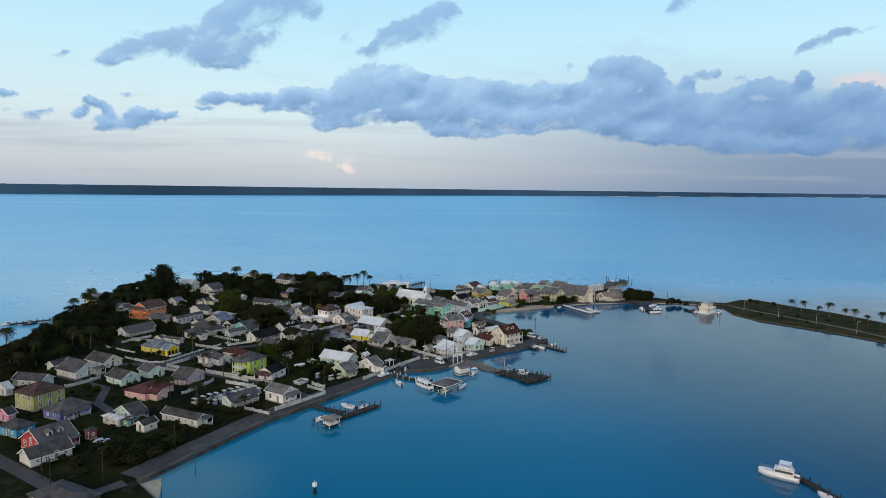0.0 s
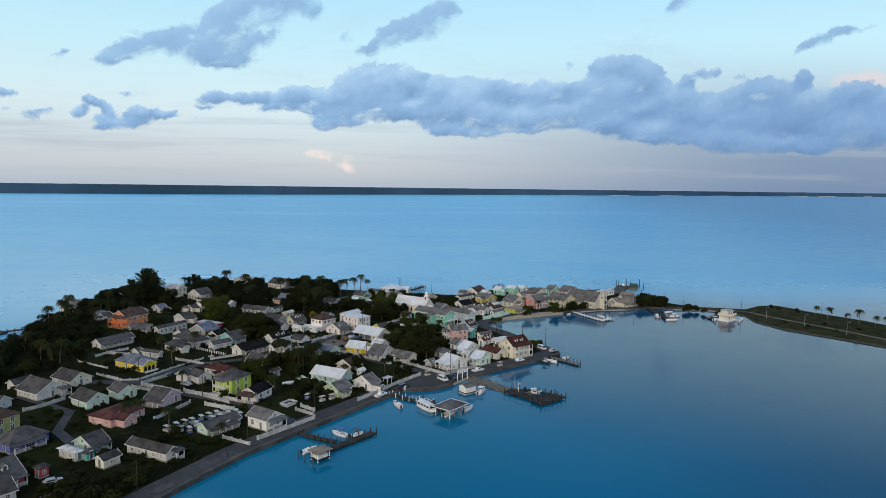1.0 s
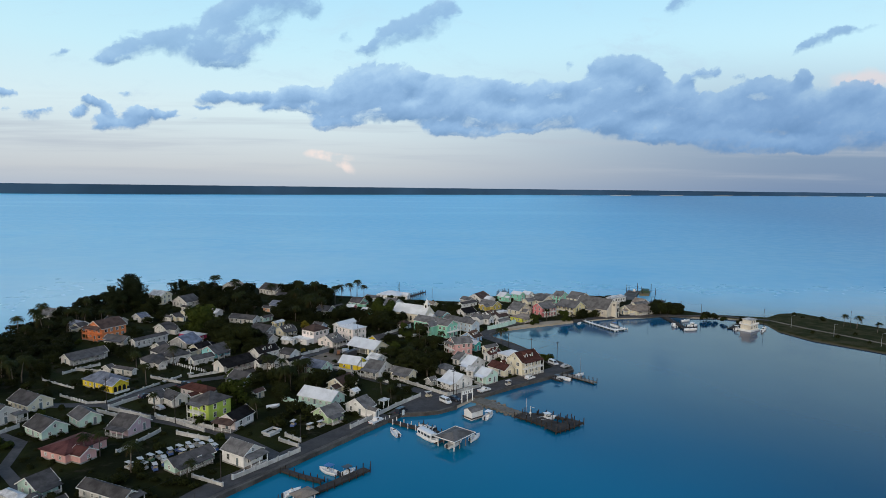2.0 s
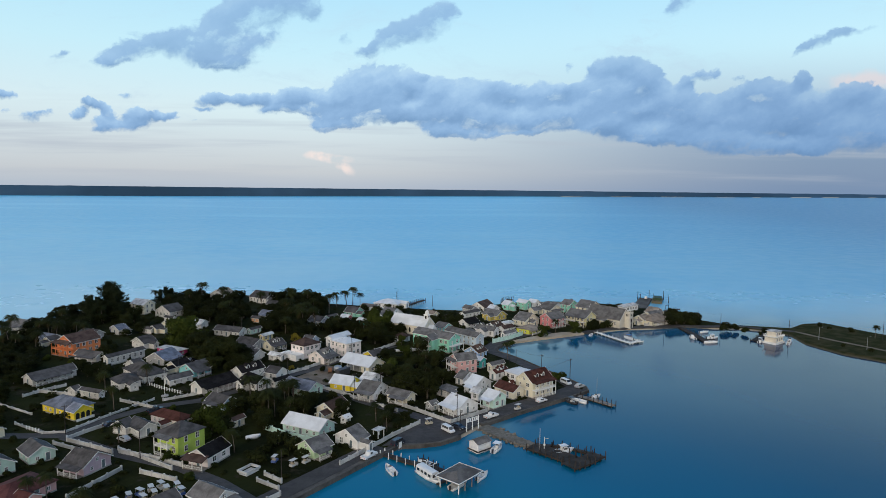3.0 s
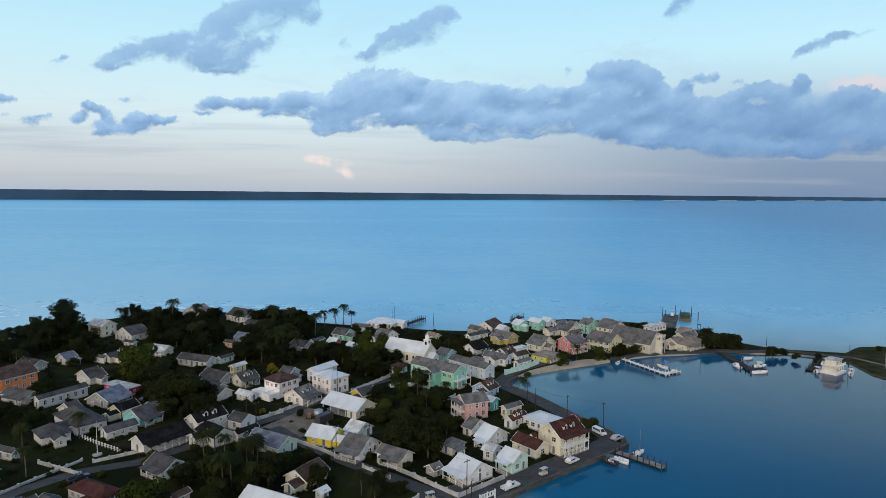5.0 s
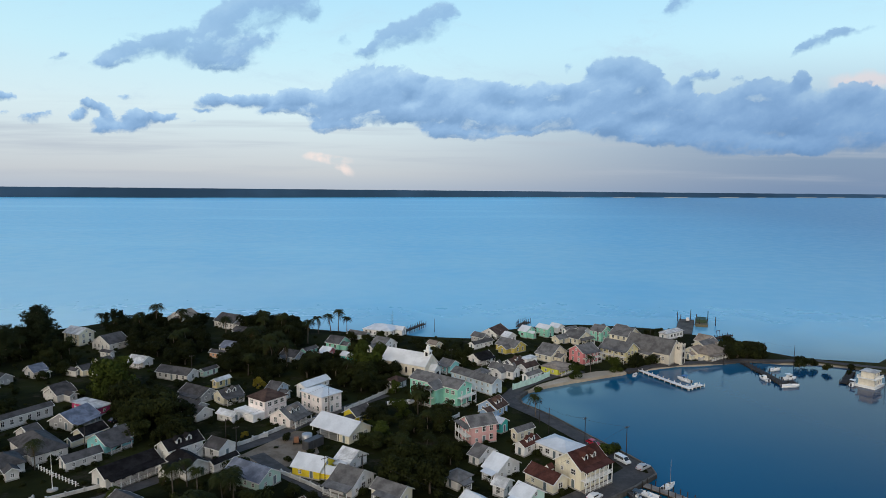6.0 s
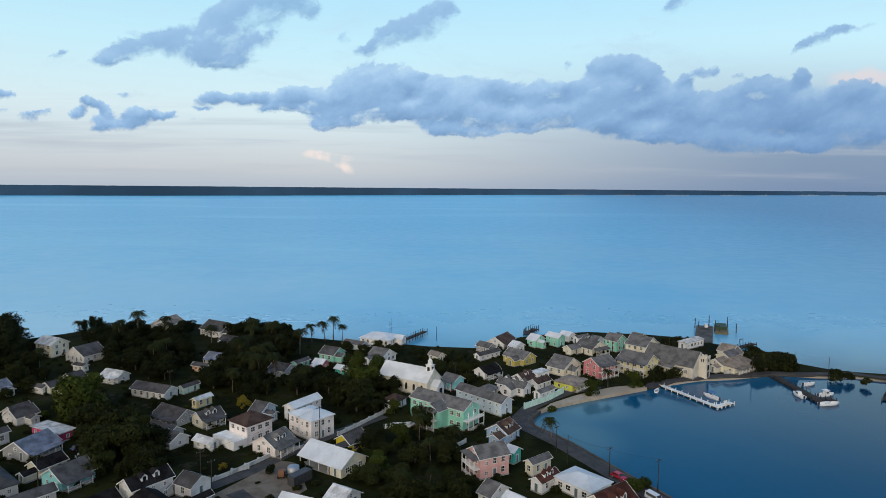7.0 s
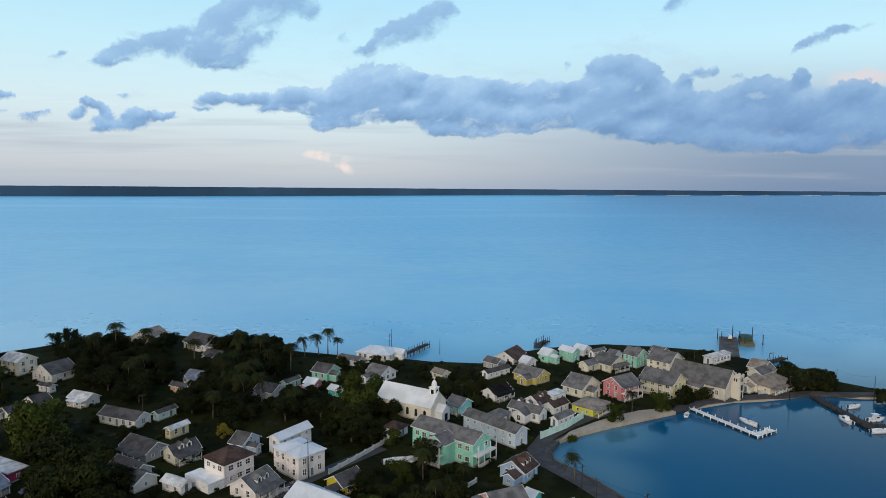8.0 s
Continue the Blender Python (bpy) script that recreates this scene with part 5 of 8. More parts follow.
def stone_church():
    """The grey-roofed church with a square stone tower."""
    x, y, rot = STONE_CHURCH
    FOOT.append((x, y, rot, 11, 22))
    t = thing("church", x, y, GROUND, rot, "grey stone church with shingled roof and square tower", "church")
    w, d, h, rise = 10.5, 21.0, 4.6, 5.2
    turn = pose(0, 0, 0, 0, 0, 90)
    part("foundation", boxes((-d / 2 - 0.1, d / 2 + 0.1, -w / 2 - 0.1, w / 2 + 0.1, -0.3, 0.4)), CONC, t).matrix_basis = turn
    wall = part("wall", gable_bm(d, w, h, rise), wall_mat("stone"), t)
    wall.matrix_basis = turn
    part("roof", gable_roof_bm(d, w, h, rise, 0.35), roof_mat("gray"), t).matrix_basis = turn
    for sx in (-1, 1):
        part("bargeboard", barge_bm(d, w, h, rise, sx, 0.35), TRIM, t).matrix_basis = turn
    for k in range(5):
        for s in (-1, 1):
            add_window(wall, "tall", pose((k - 2) * 3.8, s * -w / 2, 1.6, 0, 0, 0 if s > 0 else 180))
    tw = part("tower", boxes((-1.6, 1.6, -1.6, 1.6, -0.3, 7.8)), wall_mat("stone"), t, "square stone bell tower")
    tw.matrix_basis = pose(1.2, -d / 2 - 1.4, 0)
    cren = lattice([-1.75, -1.0, -0.4, 0.4, 1.0, 1.75], [7.8, 8.15, 8.6], lambda i, j: j == 0 or i % 2 == 0, -1.75, -1.5)
    me = mesh_of(cren, "parapet", wall_mat("stone"))
    for s in range(4):
        share("parapet", me, tw, pose(0, 0, 0, 0, 0, 90 * s))
        # dark slabs stand in for the shade in the openings
        part("belfry_opening", boxes((-0.55, -0.15, -1.66, -1.58, 6.2, 7.4)), SHADE, tw).matrix_basis = pose(0, 0, 0, 0, 0, 90 * s)
        part("belfry_opening", boxes((0.15, 0.55, -1.66, -1.58, 6.2, 7.4)), SHADE, tw).matrix_basis = pose(0, 0, 0, 0, 0, 90 * s)
    part("arched_window", boxes((-0.7, 0.7, -1.67, -1.58, 2.9, 5.0)), SHADE, tw)
    part("door_leaf", boxes((-0.6, 0.6, -1.69, -1.58, 0.2, 2.4)), SHADE, tw)


def mint_hall():
    """The large mint green building with grey roof, white balconies and a front gable."""
    x, y, rot, w, d = MINT
    FOOT.append((x, y, rot, w + 2, d + 2))
    t = thing("house", x, y, GROUND, rot, "large mint green two-storey house with white balconies", "house", "village houses")
    block(t, w, d, 6.3, "gu", "mint", "gray", 0.5, 0, random.Random(3), None, "lb")
    # the wing that faces the garden
    block(t, 6.0, 7.0, 6.0, "gv", "mint", "gray", 0.55, 0, random.Random(8), pose(-w / 2 - 1.6, -1.5, 0), "l")
    porch(t, -w / 2 + 0.3, w / 2 - 0.3, -d / 2 - 1.6, -d / 2 + 0.4, 6.0, "gray", 2, 0.4, True, False)
    porch(t, -w / 2 - 6.0, -w / 2 - 4.4, -4.3, 1.4, 6.0, "gray", 2, 0.5, True, True)


def hotel():
    """The quay-side house with a red-brown dormered roof and two tiers of balcony."""
    x, y, rot, w, d = HOTEL
    FOOT.append((x, y, rot, w + 1, d + 2))
    t = thing("house", x, y, GROUND, rot, "cream two-storey quay house with red-brown dormered roof", "house", "village houses")
    block(t, w, d, 5.6, "gv", "cream", "terra", 0.72, 2, random.Random(21))
    porch(t, -w / 2 + 0.4, w / 2 - 0.4, -d / 2 - 1.3, -d / 2 + 0.45, 5.5, "terra", 2, 0.35, True, True, 7)


def open_shed():
    """A broad white roof: a walled end and an open carport under the near slope."""
    x, y, rot = OPEN_SHED
    t = thing("carport", x, y, GROUND, rot, "cream shed with broad white metal roof and open carport", "shed")
    turn = pose(0, 0, 0, 0, 0, 90)
    part("roof", gable_roof_bm(15.0, 9.4, 2.7, 2.7, 0.5), roof_mat("wmetal"), t).matrix_basis = turn
    wall = part("wall", boxes((-4.7, 4.7, -7.5, -3.6, -0.2, 2.7)), wall_mat("cream"), t)
    part("gable", gable_bm(3.9, 9.4, 0.05, 2.62), wall_mat("cream"), t).matrix_basis = pose(0, -5.55, 2.7, 0, 0, 90)
    part("back_wall", boxes((4.5, 4.7, -3.6, 7.5, -0.2, 2.7)), wall_mat("cream"), t)
    for k in range(4):
        part("post", boxes((-4.7, -4.52, -3.0 + 3.4 * k, -2.82 + 3.4 * k, -0.2, 2.66)), TRIM, t)
    for x0 in (-2.4, 0.0, 2.4):
        add_window(wall, "wide", pose(x0, -7.5, 0.9))
    add_window(wall, "leaf", pose(-4.7, -5.5, 0.1, 0, 0, -90))
    part("slab", boxes((-4.9, 4.7, -3.59, 7.6, -0.2, 0.08)), CONC, t)


H_SIZE = {"A90": (9.2, 7.6), "A26": (13.7, 11.2), "A22": (9.6, 9.2), "A21": (9.6, 6.9), "B2": (10.4, 8.7), "B3": (10.5, 13.5), "A98": (9.9, 8.1), "A18": (5.0, 15.4), "A34": (15.1, 7.1), "A20": (7.2, 9.1), "A52": (8.7, 9.0), "B10": (10.6, 10.2), "A46": (9.7, 7.8), "A2": (11.2, 12.6), "A51": (9.5, 9.1), "Y1": (9.2, 14.5)}
CHAPEL = (-25.6, 394.2, 58.9)
STONE_CHURCH = (79.2, 421.6, 44.6)
MINT = (-12.5, 363.5, 52.4, 8.9, 22.0)
HOTEL = (24.6, 300.6, 39.5, 11.1, 9.1)

open_shed()
chapel()
stone_church()
mint_hall()
hotel()
porch(H_A90, -H_SIZE["A90"][0] / 2 - 1.4, -H_SIZE["A90"][0] / 2 + 0.45, -H_SIZE["A90"][1] / 2 + 0.4, H_SIZE["A90"][1] / 2 - 0.4, 5.3, "gray", 2, 0.3)
porch(H_A26, -H_SIZE["A26"][0] / 2 - 2.2, -H_SIZE["A26"][0] / 2 + 0.45, -H_SIZE["A26"][1] / 2 + 0.4, H_SIZE["A26"][1] / 2 - 0.4, 5.4, "brown", 2, 1.0, posts=5, mat=wall_mat("orange"))
porch(H_A22, -H_SIZE["A22"][0] / 2 - 1.8, -H_SIZE["A22"][0] / 2 + 0.45, -2.5, 3.0, 5.2, "gray", 2, 0.4)
porch(H_A21, -H_SIZE["A21"][0] / 2 - 2.0, -H_SIZE["A21"][0] / 2 + 0.45, -H_SIZE["A21"][1] / 2 + 0.3, H_SIZE["A21"][1] / 2 - 0.3, 2.5, "brown", 1, 0.9)
porch(H_B2, -H_SIZE["B2"][0] / 2 + 0.4, H_SIZE["B2"][0] / 2 - 0.4, -H_SIZE["B2"][1] / 2 - 1.4, -H_SIZE["B2"][1] / 2 + 0.45, 5.0, "gray", 2, 0.3)
porch(H_B3, -H_SIZE["B3"][0] / 2 - 1.4, -H_SIZE["B3"][0] / 2 + 0.45, -H_SIZE["B3"][1] / 2 + 0.4, H_SIZE["B3"][1] / 2 - 0.4, 5.0, "gray", 2, 0.3)
porch(H_A98, -H_SIZE["A98"][0] / 2 - 1.2, -H_SIZE["A98"][0] / 2 + 0.45, -H_SIZE["A98"][1] / 2 + 0.3, H_SIZE["A98"][1] / 2 - 0.3, 2.5, "wmetal", 1, 0.5)
porch(H_A18, H_SIZE["A18"][0] / 2 - 3.0, H_SIZE["A18"][0] / 2 - 0.3, -H_SIZE["A18"][1] / 2 - 1.6, -H_SIZE["A18"][1] / 2 + 0.45, 2.5, "dark", 1, 0.4)
porch(H_A34, -H_SIZE["A34"][0] / 2 + 0.8, H_SIZE["A34"][0] / 2 - 0.5, -H_SIZE["A34"][1] / 2 - 1.7, -H_SIZE["A34"][1] / 2 + 0.45, 2.6, "black", 1, 0.7)
porch(H_A20, -H_SIZE["A20"][0] / 2 + 0.8, H_SIZE["A20"][0] / 2 - 0.8, -H_SIZE["A20"][1] / 2 - 2.0, -H_SIZE["A20"][1] / 2 + 0.45, 2.8, "gray", 1, 0.6)
porch(H_A52, -H_SIZE["A52"][0] / 2 + 0.5, H_SIZE["A52"][0] / 2 - 0.5, -H_SIZE["A52"][1] / 2 - 1.5, -H_SIZE["A52"][1] / 2 + 0.45, 2.5, "gray", 1, 0.5)
porch(H_B10, -H_SIZE["B10"][0] / 2 + 1.0, H_SIZE["B10"][0] / 2 - 1.0, -H_SIZE["B10"][1] / 2 - 1.8, -H_SIZE["B10"][1] / 2 + 0.45, 2.7, "gray", 1, 0.6)
porch(H_A46, -H_SIZE["A46"][0] / 2 - 1.8, -H_SIZE["A46"][0] / 2 + 0.45, -H_SIZE["A46"][1] / 2 + 0.3, H_SIZE["A46"][1] / 2 - 0.3, 2.5, "gray", 1, 0.5)
porch(H_A2, H_SIZE["A2"][0] / 2 - 4.0, H_SIZE["A2"][0] / 2 - 0.4, -H_SIZE["A2"][1] / 2 - 2.0, -H_SIZE["A2"][1] / 2 + 0.45, 2.6, "gray", 1, 0.4)
# terrace of the pyramid-roofed house
ter = part("terrace", boxes((-H_SIZE["A51"][0] / 2 - 4.2, -H_SIZE["A51"][0] / 2 + 0.3, -H_SIZE["A51"][1] / 2 + 0.4, H_SIZE["A51"][1] / 2 + 1.0, -0.2, 2.5)), wall_mat("white"), H_A51, "white flat-roofed terrace wing")
for rr, m in ((8.0, pose(-H_SIZE["A51"][0] / 2 - 4.2, -H_SIZE["A51"][1] / 2 + 0.4, 0, 0, 0, 90)),):
    part("railing", rail_bm(rr, 2.5, 3.3), TRIM, ter, "white balustrade").matrix_basis = m


def arched_wing(t, w, d, x, n=3):
    """A gabled front wing with round-headed porch openings."""
    body = block(t, w, 4.6, 2.9, "gu", "yellow", "slate", 0.6, 0, random.Random(5), pose(x, -d / 2 - 1.0, 0), "-")
    pts = [(-0.62, 0.35), (0.62, 0.35), (0.62, 1.7)] + [(0.62 * math.cos(a), 1.7 + 0.6 * math.sin(a)) for a in (0.52, 1.05, 1.57, 2.1, 2.62)] + [(-0.62, 1.7)]
    for k in range(n):
        bm = bmesh.new()
        a = [bm.verts.new((p, -0.03, q)) for p, q in pts]
        b = [bm.verts.new((p, 0.10, q)) for p, q in pts]
        bm.faces.new(a)
        bm.faces.new(b[::-1])
        for i in range(len(pts)):
            bm.faces.new((a[i], b[i], b[(i + 1) % len(pts)], a[(i + 1) % len(pts)]))
        # a near-black slab takes the place of shade inside the arch
        o = part("porch_arch", bm, SHADE, t, "shadowed round-headed porch opening")
        o.matrix_basis = pose(x + (k - (n - 1) / 2) * 1.7, -d / 2 - 1.0 - 1.9, 0)
    part("porch_wall", boxes((x - w / 2 + 0.3, x + w / 2 - 0.3, -d / 2 - 4.3, -d / 2 - 4.15, -0.2, 0.8)), TRIM, t, "low white porch wall")


arched_wing(H_Y1, 6.4, H_SIZE["Y1"][1], -H_SIZE["Y1"][0] * 0.18)

# ---- trees ----
def leaf_mesh(name, lobes, count, size, mat, seed, long=1.0, droop=0.0):
    """A crown of many small leaf blades on uneven lobes (x, y, z, radius, flatness)."""
    r = random.Random(seed)
    verts, faces = [], []
    total = sum(l[3] ** 2 for l in lobes)
    for lx, ly, lz, lr, flat in lobes:
        for _ in range(int(count * lr * lr / total)):
            d = Vector((r.gauss(0, 1), r.gauss(0, 1), r.gauss(0.25, 1))).normalized()
            k = lr * (1 - 0.42 * r.random() ** 2.2) * (1 + 0.16 * noise.noise(d * 2.3 + Vector((lx, ly, lz))))
            p = Vector((lx, ly, lz)) + Vector((d.x, d.y, d.z * flat)) * k
            n = (d + Vector((r.gauss(0, 0.55), r.gauss(0, 0.55), r.gauss(0.15, 0.5)))).normalized()
            a = n.orthogonal().normalized()
            a.rotate(Matrix.Rotation(r.uniform(0, 6.28), 3, n))
            b = n.cross(a)
            if droop:
                a = (a * 0.4 + Vector((0, 0, -droop))).normalized()
                b = a.cross(n).normalized()
            s = size * r.uniform(0.6, 1.3)
            i = len(verts)
            verts += [p - a * s * long - b * s * 0.25, p - b * s * 0.55 + n * 0.1 * s, p + a * s * long, p + b * s * 0.55]
            faces.append((i, i + 1, i + 2, i + 3))
    me = bpy.data.meshes.new(name)
    me.from_pydata([tuple(v) for v in verts], [], faces)
    me.materials.append(mat)
    return me


def trunk_bm(h, r, limbs, seed, lean=0.0):
    rnd = random.Random(seed)
    bm = bmesh.new()
    top = (lean, 0.1 * h * rnd.uniform(-1, 1), h)
    tube(bm, [(0, 0, -0.3), (lean * 0.3, 0, h * 0.45), top], [r * 1.25, r, r * 0.6], 7)
    for k in range(limbs):
        a = 6.28 * k / max(limbs, 1) + rnd.uniform(-0.4, 0.4)
        z0 = h * rnd.uniform(0.45, 0.95)
        l = h * rnd.uniform(0.5, 0.85)
        x0 = lean * z0 / h
        tube(bm, [(x0, 0, z0), (x0 + math.cos(a) * l * 0.5, math.sin(a) * l * 0.5, z0 + l * 0.5), (x0 + math.cos(a) * l * 0.9, math.sin(a) * l * 0.9, z0 + l * 0.75)],
             [r * 0.5, r * 0.33, r * 0.12], 5)
    return bm


def make_tree(kind, seed, mat, label):
    rnd = random.Random(seed)
    t = thing("palm_tree" if kind == "palm" else "bush" if kind == "bush" else "tree", 0, -400 - 12 * seed, 0, 0, label,
              "palm tree" if kind == "palm" else "bush" if kind == "bush" else "tree", "palms" if kind == "palm" else "bushes" if kind == "bush" else "trees")
    if kind == "broad":
        part("trunk", trunk_bm(2.6, 0.26, 5, seed), BARK, t, "", True)
        lobes = [(0, 0, 4.3, 2.5, 0.8)]
        for k in range(17):
            a, q = rnd.uniform(0, 6.28), rnd.uniform(1.2, 3.6)
            lobes.append((math.cos(a) * q, math.sin(a) * q, rnd.uniform(1.6, 6.2) - 0.25 * q, rnd.uniform(0.7, 1.75), rnd.uniform(0.65, 1.0)))
        share("crown", leaf_mesh("crown", lobes, 2900, 0.33, mat, seed), t)
    elif kind == "bush":
        bm = bmesh.new()
        for k in range(4):
            a = 1.57 * k + 0.4
            tube(bm, [(0, 0, -0.2), (math.cos(a) * 0.5, math.sin(a) * 0.5, 0.9)], [0.07, 0.03], 4)
        part("stem", bm, BARK, t)
        lobes = [(0, 0, 0.9, 1.0, 0.8)]
        for k in range(5):
            a, q = rnd.uniform(0, 6.28), rnd.uniform(0.5, 1.2)
            lobes.append((math.cos(a) * q, math.sin(a) * q, rnd.uniform(0.4, 1.1), rnd.uniform(0.5, 0.8), 0.8))
        share("crown", leaf_mesh("crown", lobes, 620, 0.22, mat, seed), t)
    elif kind == "pine":
        part("trunk", trunk_bm(8, 0.22, 0, seed), BARK, t, "", True)
        lobes = []
        for k in range(54):
            f = rnd.random()
            a, q = rnd.uniform(0, 6.28), (0.8 + 3.8 * rnd.random()) * (1 - f) ** 0.38
            # each spray climbs outwards and ends in a plume
            for j in range(4):
                g = (j + 1) / 4
                lobes.append((math.cos(a) * q * g, math.sin(a) * q * g, 0.6 + f * 6.6 + 1.5 * g + 0.25 * q * g, 0.62 - 0.34 * g + rnd.uniform(0, 0.14), 1.0))
        share("crown", leaf_mesh("crown", lobes, 5200, 0.14, mat, seed, 3.0), t)
    elif kind == "palm":
        h = rnd.uniform(5.4, 7.0)
        lean = rnd.uniform(-1.4, 1.4)
        bm = bmesh.new()
        tube(bm, [(0, 0, -0.3), (lean * 0.12, 0, h * 0.3), (lean * 0.45, 0, h * 0.7), (lean, 0, h)], [0.2, 0.13, 0.1, 0.09], 7)
        part("trunk", bm, BARK, t, "ringed grey palm trunk", True)
        for dry in (0, 1):
            verts, faces = [], []
            n = 3 if dry else 26
            for k in range(n):
                a = 6.28 * k / n + rnd.uniform(-0.25, 0.25)
                up = rnd.uniform(-0.1, 1.15) if not dry else rnd.uniform(-1.0, -0.4)
                ln = rnd.uniform(2.1, 2.9) * (0.75 if dry else 1)
                out = Vector((math.cos(a), math.sin(a), 0))
                side = Vector((-math.sin(a), math.cos(a), 0))
                pts = []
                for s in range(9):
                    f = s / 8
                    pts.append(Vector((lean, 0, h)) + out * ln * f * (0.92 if up < 0.7 else 0.75) + Vector((0, 0, ln * (up * f - (0.55 + 0.55 * max(up, 0.2)) * f * f))))
                for s in range(8):
                    w = 0.78 * math.sin(math.pi * min(1, (s + 0.9) / 8.6)) + 0.05
                    for sg in (-1, 1):
                        for half in (0.0, 0.5):
                            p0 = pts[s].lerp(pts[s + 1], half)
                            p1 = pts[s].lerp(pts[s + 1], half + 0.36)
                            tip = p1 + sg * side * w + (pts[s + 1] - pts[s]) * 0.5 + Vector((0, 0, -0.42 * w))
                            i = len(verts)
                            verts += [p0, p1, tip]
                            faces.append((i, i + 1, i + 2))
            me = bpy.data.meshes.new("fronds")
            me.from_pydata([tuple(v) for v in verts], [], faces)
            me.materials.append(DRYFROND if dry else mat)
            share("dry_fronds" if dry else "crown", me, t)
    return t


BROAD = [make_tree("broad", k, LEAF, "broad dark green leafy tree") for k in (1, 2, 3, 4)]
LIGHT_TREE = make_tree("broad", 5, LEAF_LIGHT, "rounded tree with lighter green leaves")
OLD_TREE = make_tree("broad", 6, LEAF_OLD, "small tree with yellow-green leaves")
BUSH = [make_tree("bush", k, LEAF, "low dark green bush") for k in (11, 12)]
LIGHT_BUSH = make_tree("bush", 13, LEAF_LIGHT, "low light green bush")
PINE = [make_tree("pine", k, NEEDLE, "tall feathery casuarina tree") for k in (21, 22)]
PALM = [make_tree("palm", k, FROND, "coconut palm with drooping fronds") for k in (31, 32, 33, 34)]
PROTOTYPES = BROAD + [LIGHT_TREE, OLD_TREE, LIGHT_BUSH] + BUSH + PINE + PALM
FIRST_USE = set()
PLANT = random.Random(77)


def plant(src, x, y, s=1.0, tall=1.0, z=GROUND):
    """Places a tree: the first call moves the pattern itself, later ones copy it."""
    m = pose(x, y, z - 0.05, 0, 0, PLANT.uniform(0, 360)) @ Matrix.Diagonal((s, s, s * tall, 1))
    if src.name not in FIRST_USE:
        FIRST_USE.add(src.name)
        src.matrix_basis = m
        return src
    return copy_thing(src, m)


JOINED = []


def join_wood(name, label):
    """All trees of JOINED as one mesh of crowns and trunks."""
    vs, starts, loops, mats, nv = [], [], [], [], 0
    cache = {}
    slots = [LEAF, BARK]
    for src, m in JOINED:
        for child in src.children:
            me = child.data
            if me.name not in cache:
                co = np.empty(len(me.vertices) * 3)
                me.vertices.foreach_get("co", co)
                lv = np.empty(len(me.loops), dtype=np.int64)
                me.loops.foreach_get("vertex_index", lv)
                ls = np.empty(len(me.polygons), dtype=np.int64)
                me.polygons.foreach_get("loop_start", ls)
                cache[me.name] = (co.reshape(-1, 3), lv, ls, 1 if child.name.startswith("trunk") else 0)
            co, lv, ls, k = cache[me.name]
            mm = np.array(m)
            starts.append(ls + join_wood.nl)
            join_wood.nl += len(lv)
            vs.append(co @ mm[:3, :3].T + mm[:3, 3])
            loops.append(lv + nv)
            mats.append(np.full(len(ls), k))
            nv += len(co)
    v, l, st, mi = np.concatenate(vs), np.concatenate(loops), np.concatenate(starts), np.concatenate(mats)
    me = bpy.data.meshes.new(name)
    me.vertices.add(len(v))
    me.vertices.foreach_set("co", v.ravel())
    me.loops.add(len(l))
    me.loops.foreach_set("vertex_index", l.astype(np.int32))
    me.polygons.add(len(st))
    me.polygons.foreach_set("loop_start", st.astype(np.int32))
    for s in slots:
        me.materials.append(s)
    me.polygons.foreach_set("material_index", mi.astype(np.int32))
    me.update(calc_edges=True)
    me.validate()
    tagged(new(name, me), label, "woodland", "", "stuff")


join_wood.nl = 0


def inside(p, poly):
    hit = False
    for (x0, y0), (x1, y1) in zip(poly, poly[1:] + poly[:1]):
        if (y0 > p[1]) != (y1 > p[1]) and p[0] < x0 + (p[1] - y0) * (x1 - x0) / (y1 - y0):
            hit = not hit
    return hit


def near_road(x, y, gap):
    for pts, half in STREETS:
        for (x0, y0), (x1, y1) in zip(pts, pts[1:]):
            a, d = Vector((x - x0, y - y0)), Vector((x1 - x0, y1 - y0))
            f = min(max(a.dot(d) / d.length_squared, 0), 1)
            if (a - d * f).length < half + gap:
                return True
    return False


def in_house(x, y, gap):
    for hx, hy, rot, w, d in FOOT:
        c, s = math.cos(radians(rot)), math.sin(radians(rot))
        u, v = (x - hx) * c + (y - hy) * s, -(x - hx) * s + (y - hy) * c
        if abs(u) < w / 2 + gap and abs(v) < d / 2 + gap:
            return True
    return False


TREES_AT = []
CLEAR = [(-27, 405, 8), (-33, 418, 8), (-24, 396, 6), (-27, 356, 8)]


